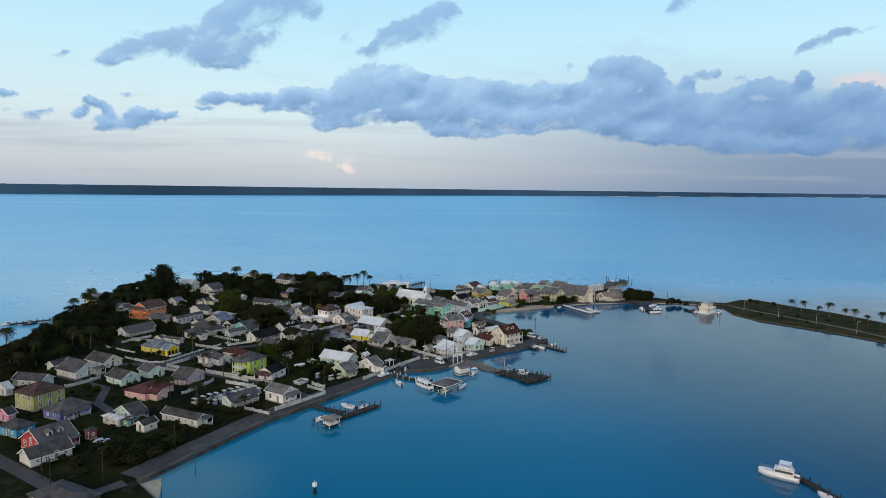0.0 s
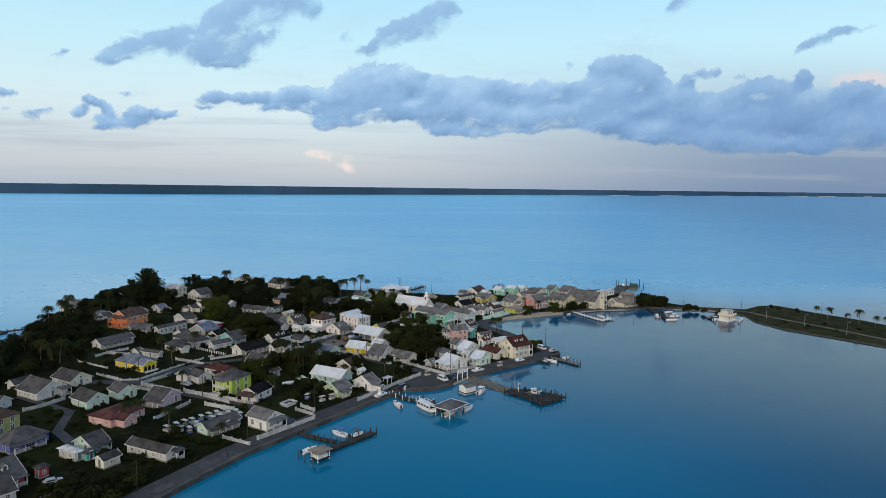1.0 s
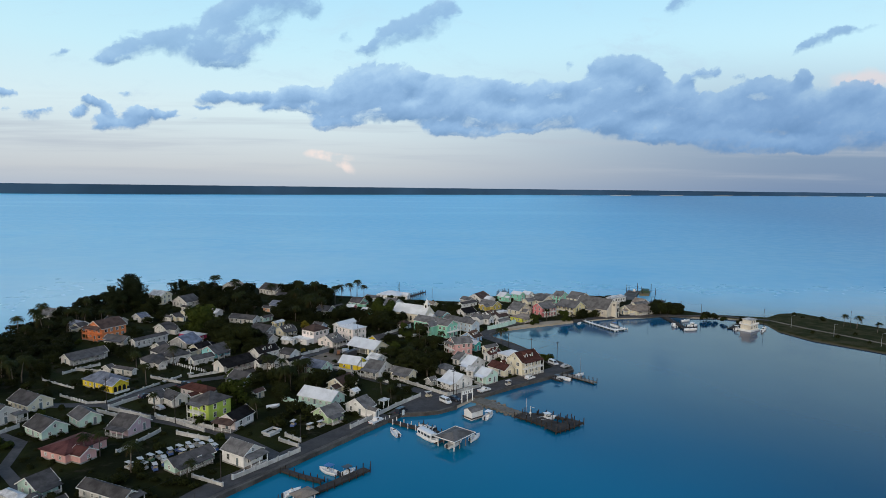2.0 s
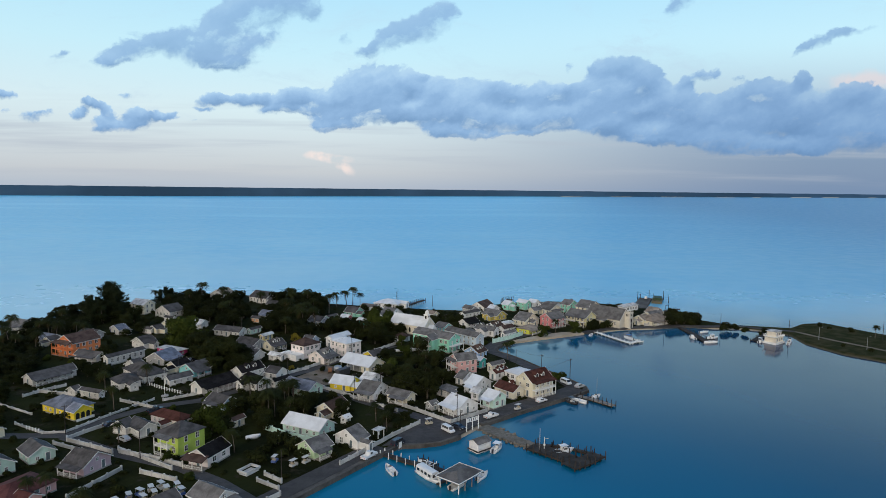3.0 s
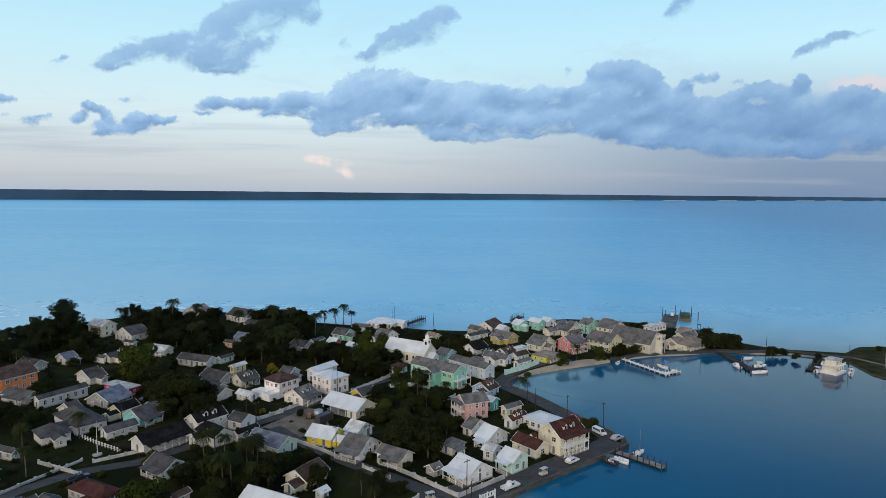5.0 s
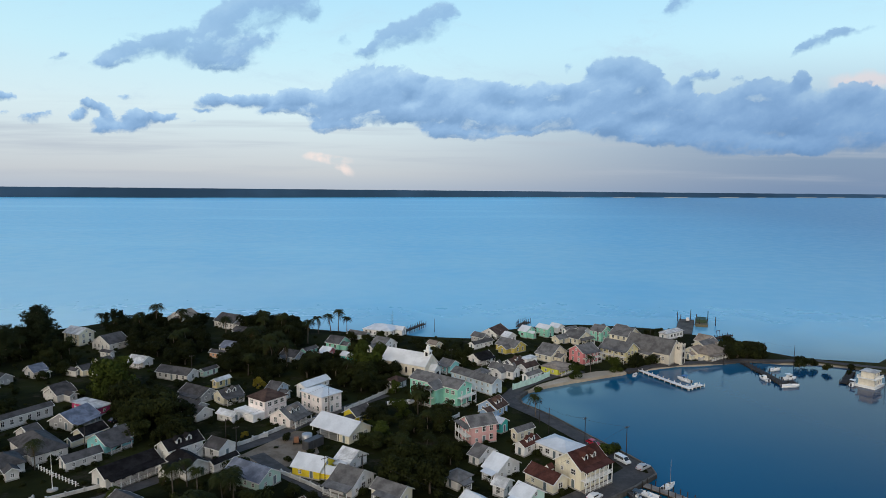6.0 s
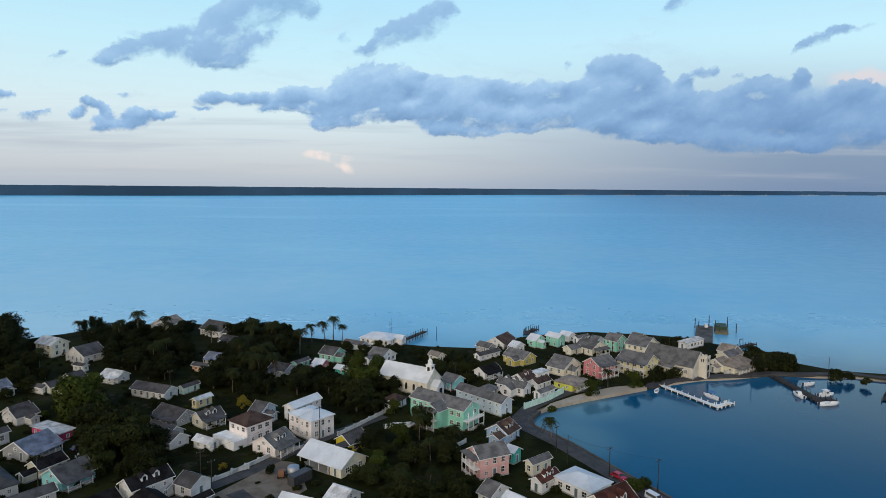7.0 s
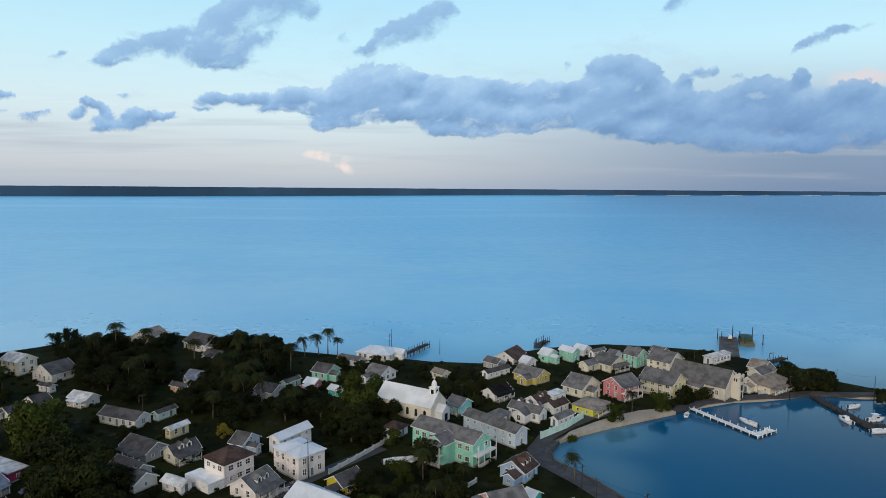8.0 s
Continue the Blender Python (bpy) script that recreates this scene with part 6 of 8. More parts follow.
def wood(poly, gap, kinds, s0, s1, house_gap=1.0, tries=900, road_gap=0.6, tall=1.0, joined=False):
    xs, ys = [p[0] for p in poly], [p[1] for p in poly]
    for _ in range(tries):
        x, y = PLANT.uniform(min(xs), max(xs)), PLANT.uniform(min(ys), max(ys))
        s = PLANT.uniform(s0, s1)
        if not inside((x, y), poly) or in_house(x, y, house_gap) or near_road(x, y, road_gap) or not inside((x, y), INNER):
            continue
        # the church and the hall's yard stand clear
        if any((x - a) ** 2 + (y - b) ** 2 < r * r for a, b, r in CLEAR):
            continue
        # gardens stay low on the open side of a house
        for hx, hy, rot, w, d in FOOT:
            c, k = abs(math.cos(radians(rot))), abs(math.sin(radians(rot)))
            ahead = hy - y - 0.38 * (w * k + d * c)
            if 0 < ahead < 24 and abs(x - hx * (1 - 0.0018 * ahead)) < 0.46 * (w * c + d * k) + 1.5:
                s = min(s, (1.6 + 0.34 * ahead) / (7.0 if kinds[0] not in BUSH else 1.9))
        if s < s0 * 0.45 or s < 0.22:
            continue
        if any((x - a) ** 2 + (y - b) ** 2 < (gap * 0.5 + g * 0.5) ** 2 for a, b, g in TREES_AT):
            continue
        TREES_AT.append((x, y, gap))
        if joined:
            JOINED.append((PLANT.choice(kinds), pose(x, y, GROUND - 0.05, 0, 0, PLANT.uniform(0, 360)) @ Matrix.Diagonal((s, s, s * tall * PLANT.uniform(0.85, 1.15), 1))))
        else:
            plant(PLANT.choice(kinds), x, y, s, tall * PLANT.uniform(0.85, 1.15))


wood([(-185, 253), (-196, 292), (-225, 371), (-225, 436), (-208, 461), (-184, 426), (-194, 375), (-168, 312), (-170, 288), (-175, 270), (-164, 242), (-162, 221)], 7.6, BROAD, 0.79, 1.28, tall=0.8, joined=True)
wood([(-183, 459), (-165, 484), (-138, 477), (-120, 426), (-116, 394), (-149, 420)], 6.1, BROAD, 0.73, 1.16, tall=1.0, joined=True)
wood([(-119, 466), (-103, 476), (-85, 466), (-80, 442), (-87, 410), (-87, 389), (-103, 409), (-117, 453)], 6.1, BROAD, 0.85, 1.28, tall=1.1, joined=True)
wood([(-116, 414), (-92, 410), (-72, 410), (-57, 411), (-49, 384), (-58, 387), (-73, 381), (-88, 381)], 6.1, BROAD, 0.73, 1.16, tall=1.0, joined=True)
wood([(-58, 419), (-40, 408), (-26, 388), (-29, 366), (-38, 360), (-48, 373)], 6.3, BROAD + [LIGHT_TREE], 0.85, 1.28, tall=1.0)
wood([(-33, 349), (-24, 354), (-5, 331), (-4, 312), (-31, 311), (-33, 338)], 5.6, BROAD + [LIGHT_TREE], 0.61, 1.04, tall=0.9)
wood([(-144, 371), (-120, 367), (-96, 348), (-89, 323), (-104, 323), (-120, 347)], 7.3, BROAD, 1.10, 1.52, tall=1.0)
wood([(-34, 352), (-26, 372), (-10, 353), (-7, 315), (-12, 291), (-24, 296), (-29, 321)], 5.9, BROAD, 0.73, 1.10, tall=1.0)
wood([(-82, 305), (-65, 306), (-51, 295), (-50, 275), (-58, 261), (-64, 257), (-74, 273)], 5.6, BROAD, 0.67, 1.04, tall=1.0)
wood([(-158, 328), (-150, 337), (-131, 302), (-143, 308)], 6.1, BROAD, 0.85, 1.10, tall=1.0)
wood([(-197, 422), (-183, 423), (-152, 387), (-152, 370), (-167, 380)], 6.3, BROAD, 0.73, 1.10, tall=1.0)
wood([(109, 429), (120, 444), (135, 443), (130, 425), (126, 419), (104, 418)], 2.7, BUSH, 1.10, 1.71, tall=1.1)
wood([(110, 432), (123, 449), (138, 448), (131, 427), (127, 419), (105, 419)], 4.9, BROAD, 0.51, 0.76, tall=1.0)
wood([(65, 402), (69, 414), (86, 414), (83, 404)], 2.7, BUSH, 1.10, 1.71, tall=1.2)
wood([(91, 469), (105, 476), (101, 465), (89, 461)], 3.7, BROAD, 0.49, 0.67, tall=1.0)
wood([(-16, 418), (2, 418), (2, 392), (-5, 399), (-13, 399)], 4.4, BROAD + BUSH, 0.49, 0.73, tall=1.0)
wood([(-96, 171), (-82, 176), (-72, 169), (-79, 156), (-88, 159)], 3.2, BUSH, 0.98, 1.59, tall=0.8)
wood([(-30, 442), (-14, 443), (0, 435), (-5, 421), (-16, 420)], 5.5, BUSH, 0.98, 1.59, tall=0.8)
wood([(-61, 246), (-52, 258), (-44, 241), (-56, 237)], 5.1, BUSH, 0.85, 1.46, tall=0.9)
wood([(-160, 218), (-164, 242), (-173, 293), (-166, 306), (-152, 282), (-159, 269), (-163, 255), (-154, 218)], 6.7, BROAD, 0.61, 0.98, tall=1.0)
wood([(-63, 456), (-36, 447), (-34, 430), (-45, 425), (-58, 429)], 5.5, BROAD, 0.49, 0.85, tall=1.0)
wood([(-31, 263), (-25, 285), (-15, 273), (-24, 260)], 5.1, BROAD + BUSH, 0.49, 0.73, tall=1.0)
wood([(-53, 295), (-34, 287), (-40, 276), (-35, 263), (-45, 270)], 5.6, BROAD, 0.49, 0.73, tall=1.0)
wood([(4, 388), (16, 393), (17, 384), (11, 377)], 4.1, BROAD + BUSH, 0.49, 0.73, tall=1.0)
plant(PALM[0], -191.5, 470.3, 1.16)
plant(PALM[0], -70.9, 465.1, 1.37)
plant(PALM[3], -67.6, 468.7, 1.63)
plant(PALM[2], -62.1, 462.2, 1.26)
plant(PALM[1], -76.3, 461.5, 1.47)
plant(PALM[0], -49.3, 382.5, 1.16)
plant(PALM[3], -116.6, 442.8, 1.05)
plant(PALM[3], -95.5, 417.2, 1.16)
plant(PALM[2], -174.7, 413.5, 0.95)
plant(PALM[2], -131.3, 418.8, 1.05)
plant(PALM[2], -145.2, 464.6, 0.95)
plant(PALM[2], -63.2, 391.2, 1.05)
plant(PALM[1], -85.8, 419.3, 1.16)
plant(PALM[0], -91.2, 446.1, 1.05)
plant(PALM[3], -125.8, 290.9, 0.74)
plant(PALM[3], -73.5, 286.6, 0.82)
plant(PALM[2], -73.1, 293.6, 0.82)
plant(PALM[1], -61.1, 284.6, 0.90)
plant(PALM[0], -54.2, 282.4, 0.82)
plant(PALM[3], -61.2, 272.6, 0.82)
plant(PALM[2], -24.2, 261.6, 0.74)
plant(PALM[1], -28.5, 269.7, 0.66)
plant(PALM[0], -68.9, 201.8, 0.74)
plant(PALM[3], -84.6, 205.4, 0.74)
plant(PALM[2], -100.6, 212.4, 0.82)
plant(PALM[2], -97.7, 214.6, 0.82)
plant(PALM[1], -160.5, 271.4, 1.07)
plant(PALM[1], -160.3, 275.3, 1.11)
plant(PALM[1], -171.5, 280.6, 0.98)
plant(PALM[1], -186.2, 292.5, 0.98)
plant(PALM[1], -171.6, 254.2, 0.90)
plant(PALM[1], -169.2, 242.1, 0.82)
plant(PALM[1], -186.2, 345.4, 1.05)
plant(PALM[1], -213.3, 368.0, 1.26)
plant(PALM[1], -178.3, 253.8, 0.98)
plant(PALM[1], -187.3, 361.6, 1.16)
plant(PALM[1], 18.9, 346.5, 0.79)
plant(PALM[3], 47.4, 398.5, 0.63)
plant(PALM[1], -9.4, 342.6, 0.73)
plant(PALM[3], -19.4, 346.5, 0.73)
plant(PALM[2], -206.6, 397.2, 1.05)
plant(PALM[2], -195.7, 369.6, 1.05)
plant(PALM[2], 207.4, 397.1, 0.78)
plant(PALM[1], 211.2, 392.0, 0.78)
plant(PALM[0], 215.6, 381.9, 0.78)
plant(PALM[3], 219.9, 377.2, 0.78)
plant(PALM[2], 223.8, 369.5, 0.78)
plant(PALM[1], 226.9, 365.1, 0.78)
plant(PALM[0], 229.3, 356.2, 0.78)
plant(PALM[3], 231.8, 349.2, 0.78)
plant(PINE[0], -197.0, 415.2, 1.50, 0.92)
plant(PINE[0], -193.6, 420.0, 1.72, 0.92)
plant(PINE[0], -188.0, 416.0, 1.50, 0.92)
plant(PINE[0], -194.7, 402.4, 1.35, 0.92)
plant(PINE[0], -188.0, 468.1, 0.70, 0.92)
plant(PINE[0], -186.0, 471.8, 0.80, 0.92)
plant(PINE[0], -183.8, 474.3, 0.70, 0.92)
plant(PINE[0], -203.8, 438.0, 1.50, 0.92)
plant(PINE[0], -207.6, 448.3, 0.90, 0.92)
plant(LIGHT_TREE, -126.1, 359.2, 1.15)
plant(BROAD[0], -115.8, 347.5, 1.30)
plant(BROAD[1], -109.0, 345.8, 1.35)
plant(BROAD[2], -103.9, 348.0, 1.30)
plant(BROAD[3], -103.0, 331.4, 1.40)
plant(BROAD[0], -96.7, 331.7, 1.40)
plant(BROAD[1], -94.1, 336.9, 1.25)
plant(BROAD[2], -100.3, 322.1, 1.30)
plant(BROAD[3], -92.3, 320.9, 1.30)
plant(BROAD[1], -87.7, 322.5, 1.10)
plant(BROAD[3], -97.7, 348.2, 0.90)
plant(LIGHT_TREE, -127.4, 362.0, 1.45)
plant(LIGHT_TREE, -134.7, 368.9, 1.20)
plant(LIGHT_TREE, -75.6, 257.3, 0.95)
plant(BROAD[0], -79.5, 259.1, 0.80)
plant(BROAD[1], -72.8, 258.2, 0.80)
plant(OLD_TREE, -79.6, 372.6, 0.55)
plant(OLD_TREE, -69.3, 325.6, 0.50)
plant(LIGHT_TREE, 40.2, 390.6, 0.60)
plant(LIGHT_TREE, 57.3, 400.7, 0.65)
plant(BROAD[2], 61.3, 402.1, 0.40)
plant(LIGHT_BUSH, 22.7, 372.3, 1.20)
plant(BROAD[3], -97.2, 256.4, 0.60)
plant(LIGHT_TREE, -79.6, 236.7, 0.35)
plant(OLD_TREE, -60.3, 412.6, 0.40)
plant(BROAD[0], -101.9, 337.1, 0.90)
plant(LIGHT_BUSH, 35.1, 317.2, 1.40)
plant(LIGHT_BUSH, 37.8, 319.1, 1.30)
plant(BROAD[1], -124.8, 267.4, 0.50)
plant(BUSH[1], 157.4, 407.9, 0.90)
plant(BROAD[3], 151.5, 399.7, 0.60)
plant(BUSH[0], 141.0, 415.9, 1.20)
plant(BUSH[1], 144.0, 413.4, 1.20)
plant(BUSH[0], 203.9, 411.3, 0.90)
plant(BUSH[1], 195.4, 425.1, 0.80)
plant(BUSH[0], 196.3, 417.8, 0.50)
plant(BUSH[1], 181.0, 379.1, 0.60)
plant(BUSH[0], 188.3, 369.6, 0.60)
plant(BUSH[1], 196.6, 358.1, 0.60)
plant(BUSH[0], 201.0, 376.3, 0.50)
plant(BUSH[1], 211.3, 363.2, 0.60)
plant(BUSH[0], 137.3, 410.3, 1.00)
plant(BUSH[1], 147.3, 407.2, 1.00)
plant(BUSH[0], 90.7, 430.3, 1.20)
for poly, n, lo, hi in (([(-185, 253), (-225, 371), (-208, 461), (-184, 426), (-168, 312), (-164, 242)], 14, 0.85, 1.25), ([(-183, 459), (-138, 477), (-116, 394), (-149, 420)], 7, 0.95, 1.2),
                        ([(-116, 470), (-80, 466), (-50, 384), (-90, 381)], 12, 0.95, 1.25), ([(-33, 349), (-5, 331), (-4, 312), (-31, 311)], 4, 0.7, 0.9),
                        ([(-150, 250), (-60, 240), (-40, 300), (-100, 330)], 7, 0.7, 0.95), ([(-82, 305), (-50, 295), (-58, 261)], 5, 0.8, 0.95)):
    made = 0
    while made < n:
        x, y = PLANT.uniform(min(p[0] for p in poly), max(p[0] for p in poly)), PLANT.uniform(min(p[1] for p in poly), max(p[1] for p in poly))
        if inside((x, y), poly) and inside((x, y), INNER) and not in_house(x, y, 1.5) and not near_road(x, y, 1.0):
            plant(PLANT.choice(PALM), x, y, PLANT.uniform(lo, hi))
            made += 1
join_wood("woodland", "dense dark green wood on the back of the island")
JOINED.clear()
join_wood.nl = 0
for hx, hy, rot, w, d in FOOT:
    if w * d < 24:
        continue
    for k in range(int((w + d) / 3.6)):
        side = PLANT.choice([0, 1, 2, 3, 0, 3])
        u, v = PLANT.uniform(-w / 2, w / 2), PLANT.uniform(-d / 2, d / 2)
        u, v = ((u, -d / 2 - 0.5), (w / 2 + 0.5, v), (u, d / 2 + 0.5), (-w / 2 - 0.5, v))[side]
        c, s = math.cos(radians(rot)), math.sin(radians(rot))
        x, y = hx + u * c - v * s, hy + u * s + v * c
        if near_road(x, y, 0.5) or in_house(x, y, -0.1) or not inside((x, y), INNER):
            continue
        z = PLANT.uniform(0.35, 0.85)
        JOINED.append((PLANT.choice(BUSH), pose(x, y, GROUND - 0.05, 0, 0, PLANT.uniform(0, 360)) @ Matrix.Diagonal((z, z, z * PLANT.uniform(0.8, 1.3), 1))))
GARDENS = [(-160, 190), (-95, 160), (-78, 160), (-20, 262), (10, 290), (0, 340), (20, 400), (60, 440), (-20, 455), (-180, 450), (-200, 300)]
wood(GARDENS, 4.0, BUSH, 0.4, 0.85, 0.4, 1800, 0.6, 0.9, True)
wood([(-100, 150), (-72, 166), (-60, 196), (-75, 205), (-130, 180)], 2.6, BUSH, 0.9, 1.6, 0.6, 260, 0.5, 0.9, True)
join_wood("garden_shrubs", "dark green garden shrubs and undergrowth between the houses")
VILLAGE = [(-150, 190), (-80, 165), (-20, 262), (10, 290), (0, 340), (20, 400), (60, 440), (-20, 440), (-180, 430), (-190, 300)]
wood(VILLAGE, 11.0, BROAD + BUSH + BUSH + [LIGHT_TREE], 0.35, 0.62, 0.9, 700, 1.0)
wood(VILLAGE, 6.0, BUSH + [LIGHT_BUSH], 0.55, 1.1, 0.3, 900, 0.6)

# ---- docks ----
def dock(label, pts, width, z=1.2, gap=2.6, mat=None, post_r=0.13, post_up=0.9, white_posts=False, sides=(-1, 1)):
    """A timber deck along points on single piles, each pile a part."""
    mat = mat or WOOD
    t = thing("dock", pts[0][0], pts[0][1], 0, 0, label, "dock", "docks")
    ox, oy = pts[0]
    loc = [(x - ox, y - oy) for x, y in pts]
    a, b = offset_line(loc, width / 2), offset_line(loc, -width / 2)
    part("deck", prism(a + b[::-1], z - 0.22, z), mat, t)
    pile = mesh_of(rod(0, 0, -2.0, 0, 0, z + post_up, post_r, None, 7), "timber_post", TRIM if white_posts else WOOD)
    for side in sides:
        edge = offset_line(loc, side * (width / 2 + post_r))
        for (x0, y0), (x1, y1) in zip(edge, edge[1:]):
            l = math.hypot(x1 - x0, y1 - y0)
            n = max(1, round(l / gap))
            for k in range(n + 1):
                f = k / n
                share("timber_post", pile, t, pose(x0 + f * (x1 - x0), y0 + f * (y1 - y0), 0))
    for side in (-1, 1):
        e0, e1 = offset_line(loc, side * (width / 2)), offset_line(loc, side * (width / 2 - 0.18))
        part("stringer", prism(e0 + e1[::-1], z - 0.5, z - 0.224), WOOD, t)
    return t


def pole(x, y, top, z0=GROUND, r=0.13, label="tall dark timber utility pole", arms=0, mat=None, name="utility_pole"):
    t = thing(name, x, y, z0, 0, label, "pole", "poles")
    part("shaft", rod(0, 0, -1.2, 0, 0, top, r, r * 0.7, 7), mat or WOOD, t, "", True)
    for k in range(arms):
        part("crossarm", boxes((-1.0, 1.0, -0.06, 0.06, top - 0.6 - k * 0.7, top - 0.46 - k * 0.7)), WOOD, t).matrix_basis = pose(0, 0, 0, 0, 0, 40)
        for s in (-0.8, 0, 0.8):
            part("insulator", rod(s, 0, top - 0.46 - k * 0.7, s, 0, top - 0.28 - k * 0.7, 0.05), METAL, t).matrix_basis = pose(0, 0, 0, 0, 0, 40)
    return t


# ---- boats ----
def hull_bm(length, beam, high, sheer=0.25, stations=9):
    """A small-boat hull with a pointed bow at +x, a transom and an open top with thick sides."""
    bm = bmesh.new()
    outer, inner = [], []
    for k in range(stations):
        f = k / (stations - 1)
        x = length * (f - 0.5)
        wide = beam / 2 * (0.86 + 0.14 * math.sin(math.pi * min(f * 1.2, 1))) * (1 - max(0, (f - 0.45) / 0.55) ** 2.2)
        wide = max(wide, 0.03)
        top = high + sheer * f * f
        keel = -0.35 + 0.45 * max(0, (f - 0.7) / 0.3) ** 2
        outer.append([bm.verts.new(p) for p in ((x, 0, keel), (x, -wide * 0.75, keel + 0.18), (x, -wide, top), (x, wide, top), (x, wide * 0.75, keel + 0.18))])
        wi = max(wide - 0.14, 0.012)
        inner.append([bm.verts.new(p) for p in ((x, -wi, top), (x, -wi * 0.9, max(keel + 0.3, 0.12)), (x, wi * 0.9, max(keel + 0.3, 0.12)), (x, wi, top))])
    for a, b, c, d in zip(outer, outer[1:], inner, inner[1:]):
        for i, j in ((0, 1), (1, 2), (3, 4), (4, 0)):
            bm.faces.new((a[i], a[j], b[j], b[i]))
        bm.faces.new((a[2], c[0], d[0], b[2]))
        bm.faces.new((a[3], b[3], d[3], c[3]))
        for i in range(3):
            bm.faces.new((c[i], c[i + 1], d[i + 1], d[i]))
    o, i0 = outer[0], inner[0]
    bm.faces.new((o[0], o[1], o[2], i0[0], i0[1], i0[2], i0[3], o[3], o[4]))
    o, i1 = outer[-1], inner[-1]
    bm.faces.new((o[0], o[4], o[3], i1[3], i1[2], i1[1], i1[0], o[2], o[1]))
    return bm


BOAT_BLUE = colour("canvas_blue", (0.05, 0.16, 0.38), 0.7)
MOTOR = colour("outboard_black", (0.03, 0.03, 0.035), 0.35)


def motorboat(x, y, rot, length=6.0, beam=2.2, top="", cabin=False, hull=None, label="white open motorboat moored at the dock"):
    t = thing("motorboat", x, y, SEA + 0.12, rot, label, "boat", "boats")
    part("hull", hull_bm(length, beam, 0.75), hull or HULL, t, "", True)
    if cabin:
        bm = bmesh.new()
        a = [bm.verts.new(p) for p in ((-0.9, -beam * 0.33, 0.4), (1.3, -beam * 0.27, 0.5), (1.3, beam * 0.27, 0.5), (-0.9, beam * 0.33, 0.4))]
        b = [bm.verts.new(p) for p in ((-0.8, -beam * 0.3, 1.75), (0.65, -beam * 0.25, 1.75), (0.65, beam * 0.25, 1.75), (-0.8, beam * 0.3, 1.75))]
        bm.faces.new(b)
        bm.faces.new(a[::-1])
        for i in range(4):
            bm.faces.new((a[i], a[(i + 1) % 4], b[(i + 1) % 4], b[i]))
        c = part("cabin", bm, HULL, t)
        for s in (-1, 1):
            part("cabin_window", boxes((-0.6, 0.5, s * beam * 0.315 - 0.03, s * beam * 0.315 + 0.03, 1.05, 1.5)), GLASS, c)
        part("foredeck", boxes((1.2, length * 0.36, -beam * 0.28, beam * 0.28, 0.66, 0.8)), HULL, t)
    else:
        part("console", boxes((-0.5, 0.1, -0.45, 0.45, 0.1, 1.15)), HULL, t)
        part("windscreen", boxes((0.02, 0.08, -0.42, 0.42, 1.15, 1.5)), GLASS, t)
        part("seat", boxes((-1.2, -0.75, -0.5, 0.5, 0.1, 0.7)), HULL, t)
    if top:
        m = {"blue": BOAT_BLUE, "white": HULL, "black": MOTOR}[top]
        for sx in (-1.1, 0.5):
            for sy in (-0.7, 0.7):
                part("canopy_post", rod(sx, sy, 0.3, sx * 0.9, sy, 2.1, 0.03), METAL, t)
        bm = boxes((-1.4, 0.8, -0.95, 0.95, 2.1, 2.18))
        part("canopy", bm, m, t)
    part("outboard_motor", boxes((-length / 2 - 0.45, -length / 2 - 0.02, -0.22, 0.22, 0.1, 1.15)), MOTOR, t)
    return t


# dock by the harbour road
dock("dark timber dock walkway from the harbour road", [(-47, 209.5), (-41.5, 206.2), (-35.5, 203.5)], 1.6, 1.2, 2.6, None, 0.12, 0.8)
dock("dark timber finger dock lying along the harbour road", [(-39, 195.5), (-33, 202), (-25.5, 211)], 2.4, 1.2, 2.4, None, 0.13, 1.0)
t = thing("boat_shelter", -37.6, 192.9, 0, 48, "small open boat shelter with grey roof on the dock", "shelter")
for sx in (-1.9, 1.9):
    for sy in (-1.5, 1.5):
        part("post", boxes((sx - 0.1, sx + 0.1, sy - 0.1, sy + 0.1, -1.5, 3.1)), TRIM, t)
part("deck", boxes((-2.2, 2.2, -1.8, 1.8, 1.0, 1.18)), WOOD, t)
part("roof", hip_roof_bm(4.4, 3.6, 3.1, 0.8), roof_mat("brownlight"), t)
part("counter", boxes((-1.7, 1.7, -1.3, 1.3, 1.18, 2.1)), TRIM, t)
motorboat(-35.2, 209.5, 150, 6.0, 2.2, "blue", False, None, "white motorboat with blue canopy at the dock")
motorboat(-41.6, 197.6, 48, 5.0, 1.9, "", False, None, "small grey skiff tied beside the dock")
motorboat(-30.0, 209.0, 48, 4.6, 1.8, "black", False, None, "small boat with dark cover at the dock")
for k, (x, y, h) in enumerate(((-43.4, 192.0, 3.2), (-41.2, 190.4, 2.6), (-24.6, 211.8, 2.8), (-38.8, 189.0, 2.2))):
    pole(x, y, h, 0, 0.13, "dark mooring pile standing in the water", 0, None, "mooring_pile")

# boathouse with its walkway
dock("dark timber walkway with white posts to the boathouse", [(-23.8, 246.5), (-16.5, 241.5), (-9.0, 238.2)], 1.7, 1.2, 2.6, None, 0.13, 1.1, True)
dock("dark timber landing around the boathouse", [(-13, 243.5), (-8.8, 238.0), (-4.2, 233.5)], 1.6, 1.2, 2.2)
t = thing("boathouse", -2.6, 229.6, 0, 52, "open boathouse with grey hipped roof on piles", "boathouse")
for sx in (-4.0, -1.4, 1.4, 4.0):
    for sy in (-2.9, 2.9):
        part("timber_post", rod(sx, sy, -2, sx, sy, 3.3, 0.16), TRIM if sx in (-4.0, 4.0) else GREYWOOD, t)
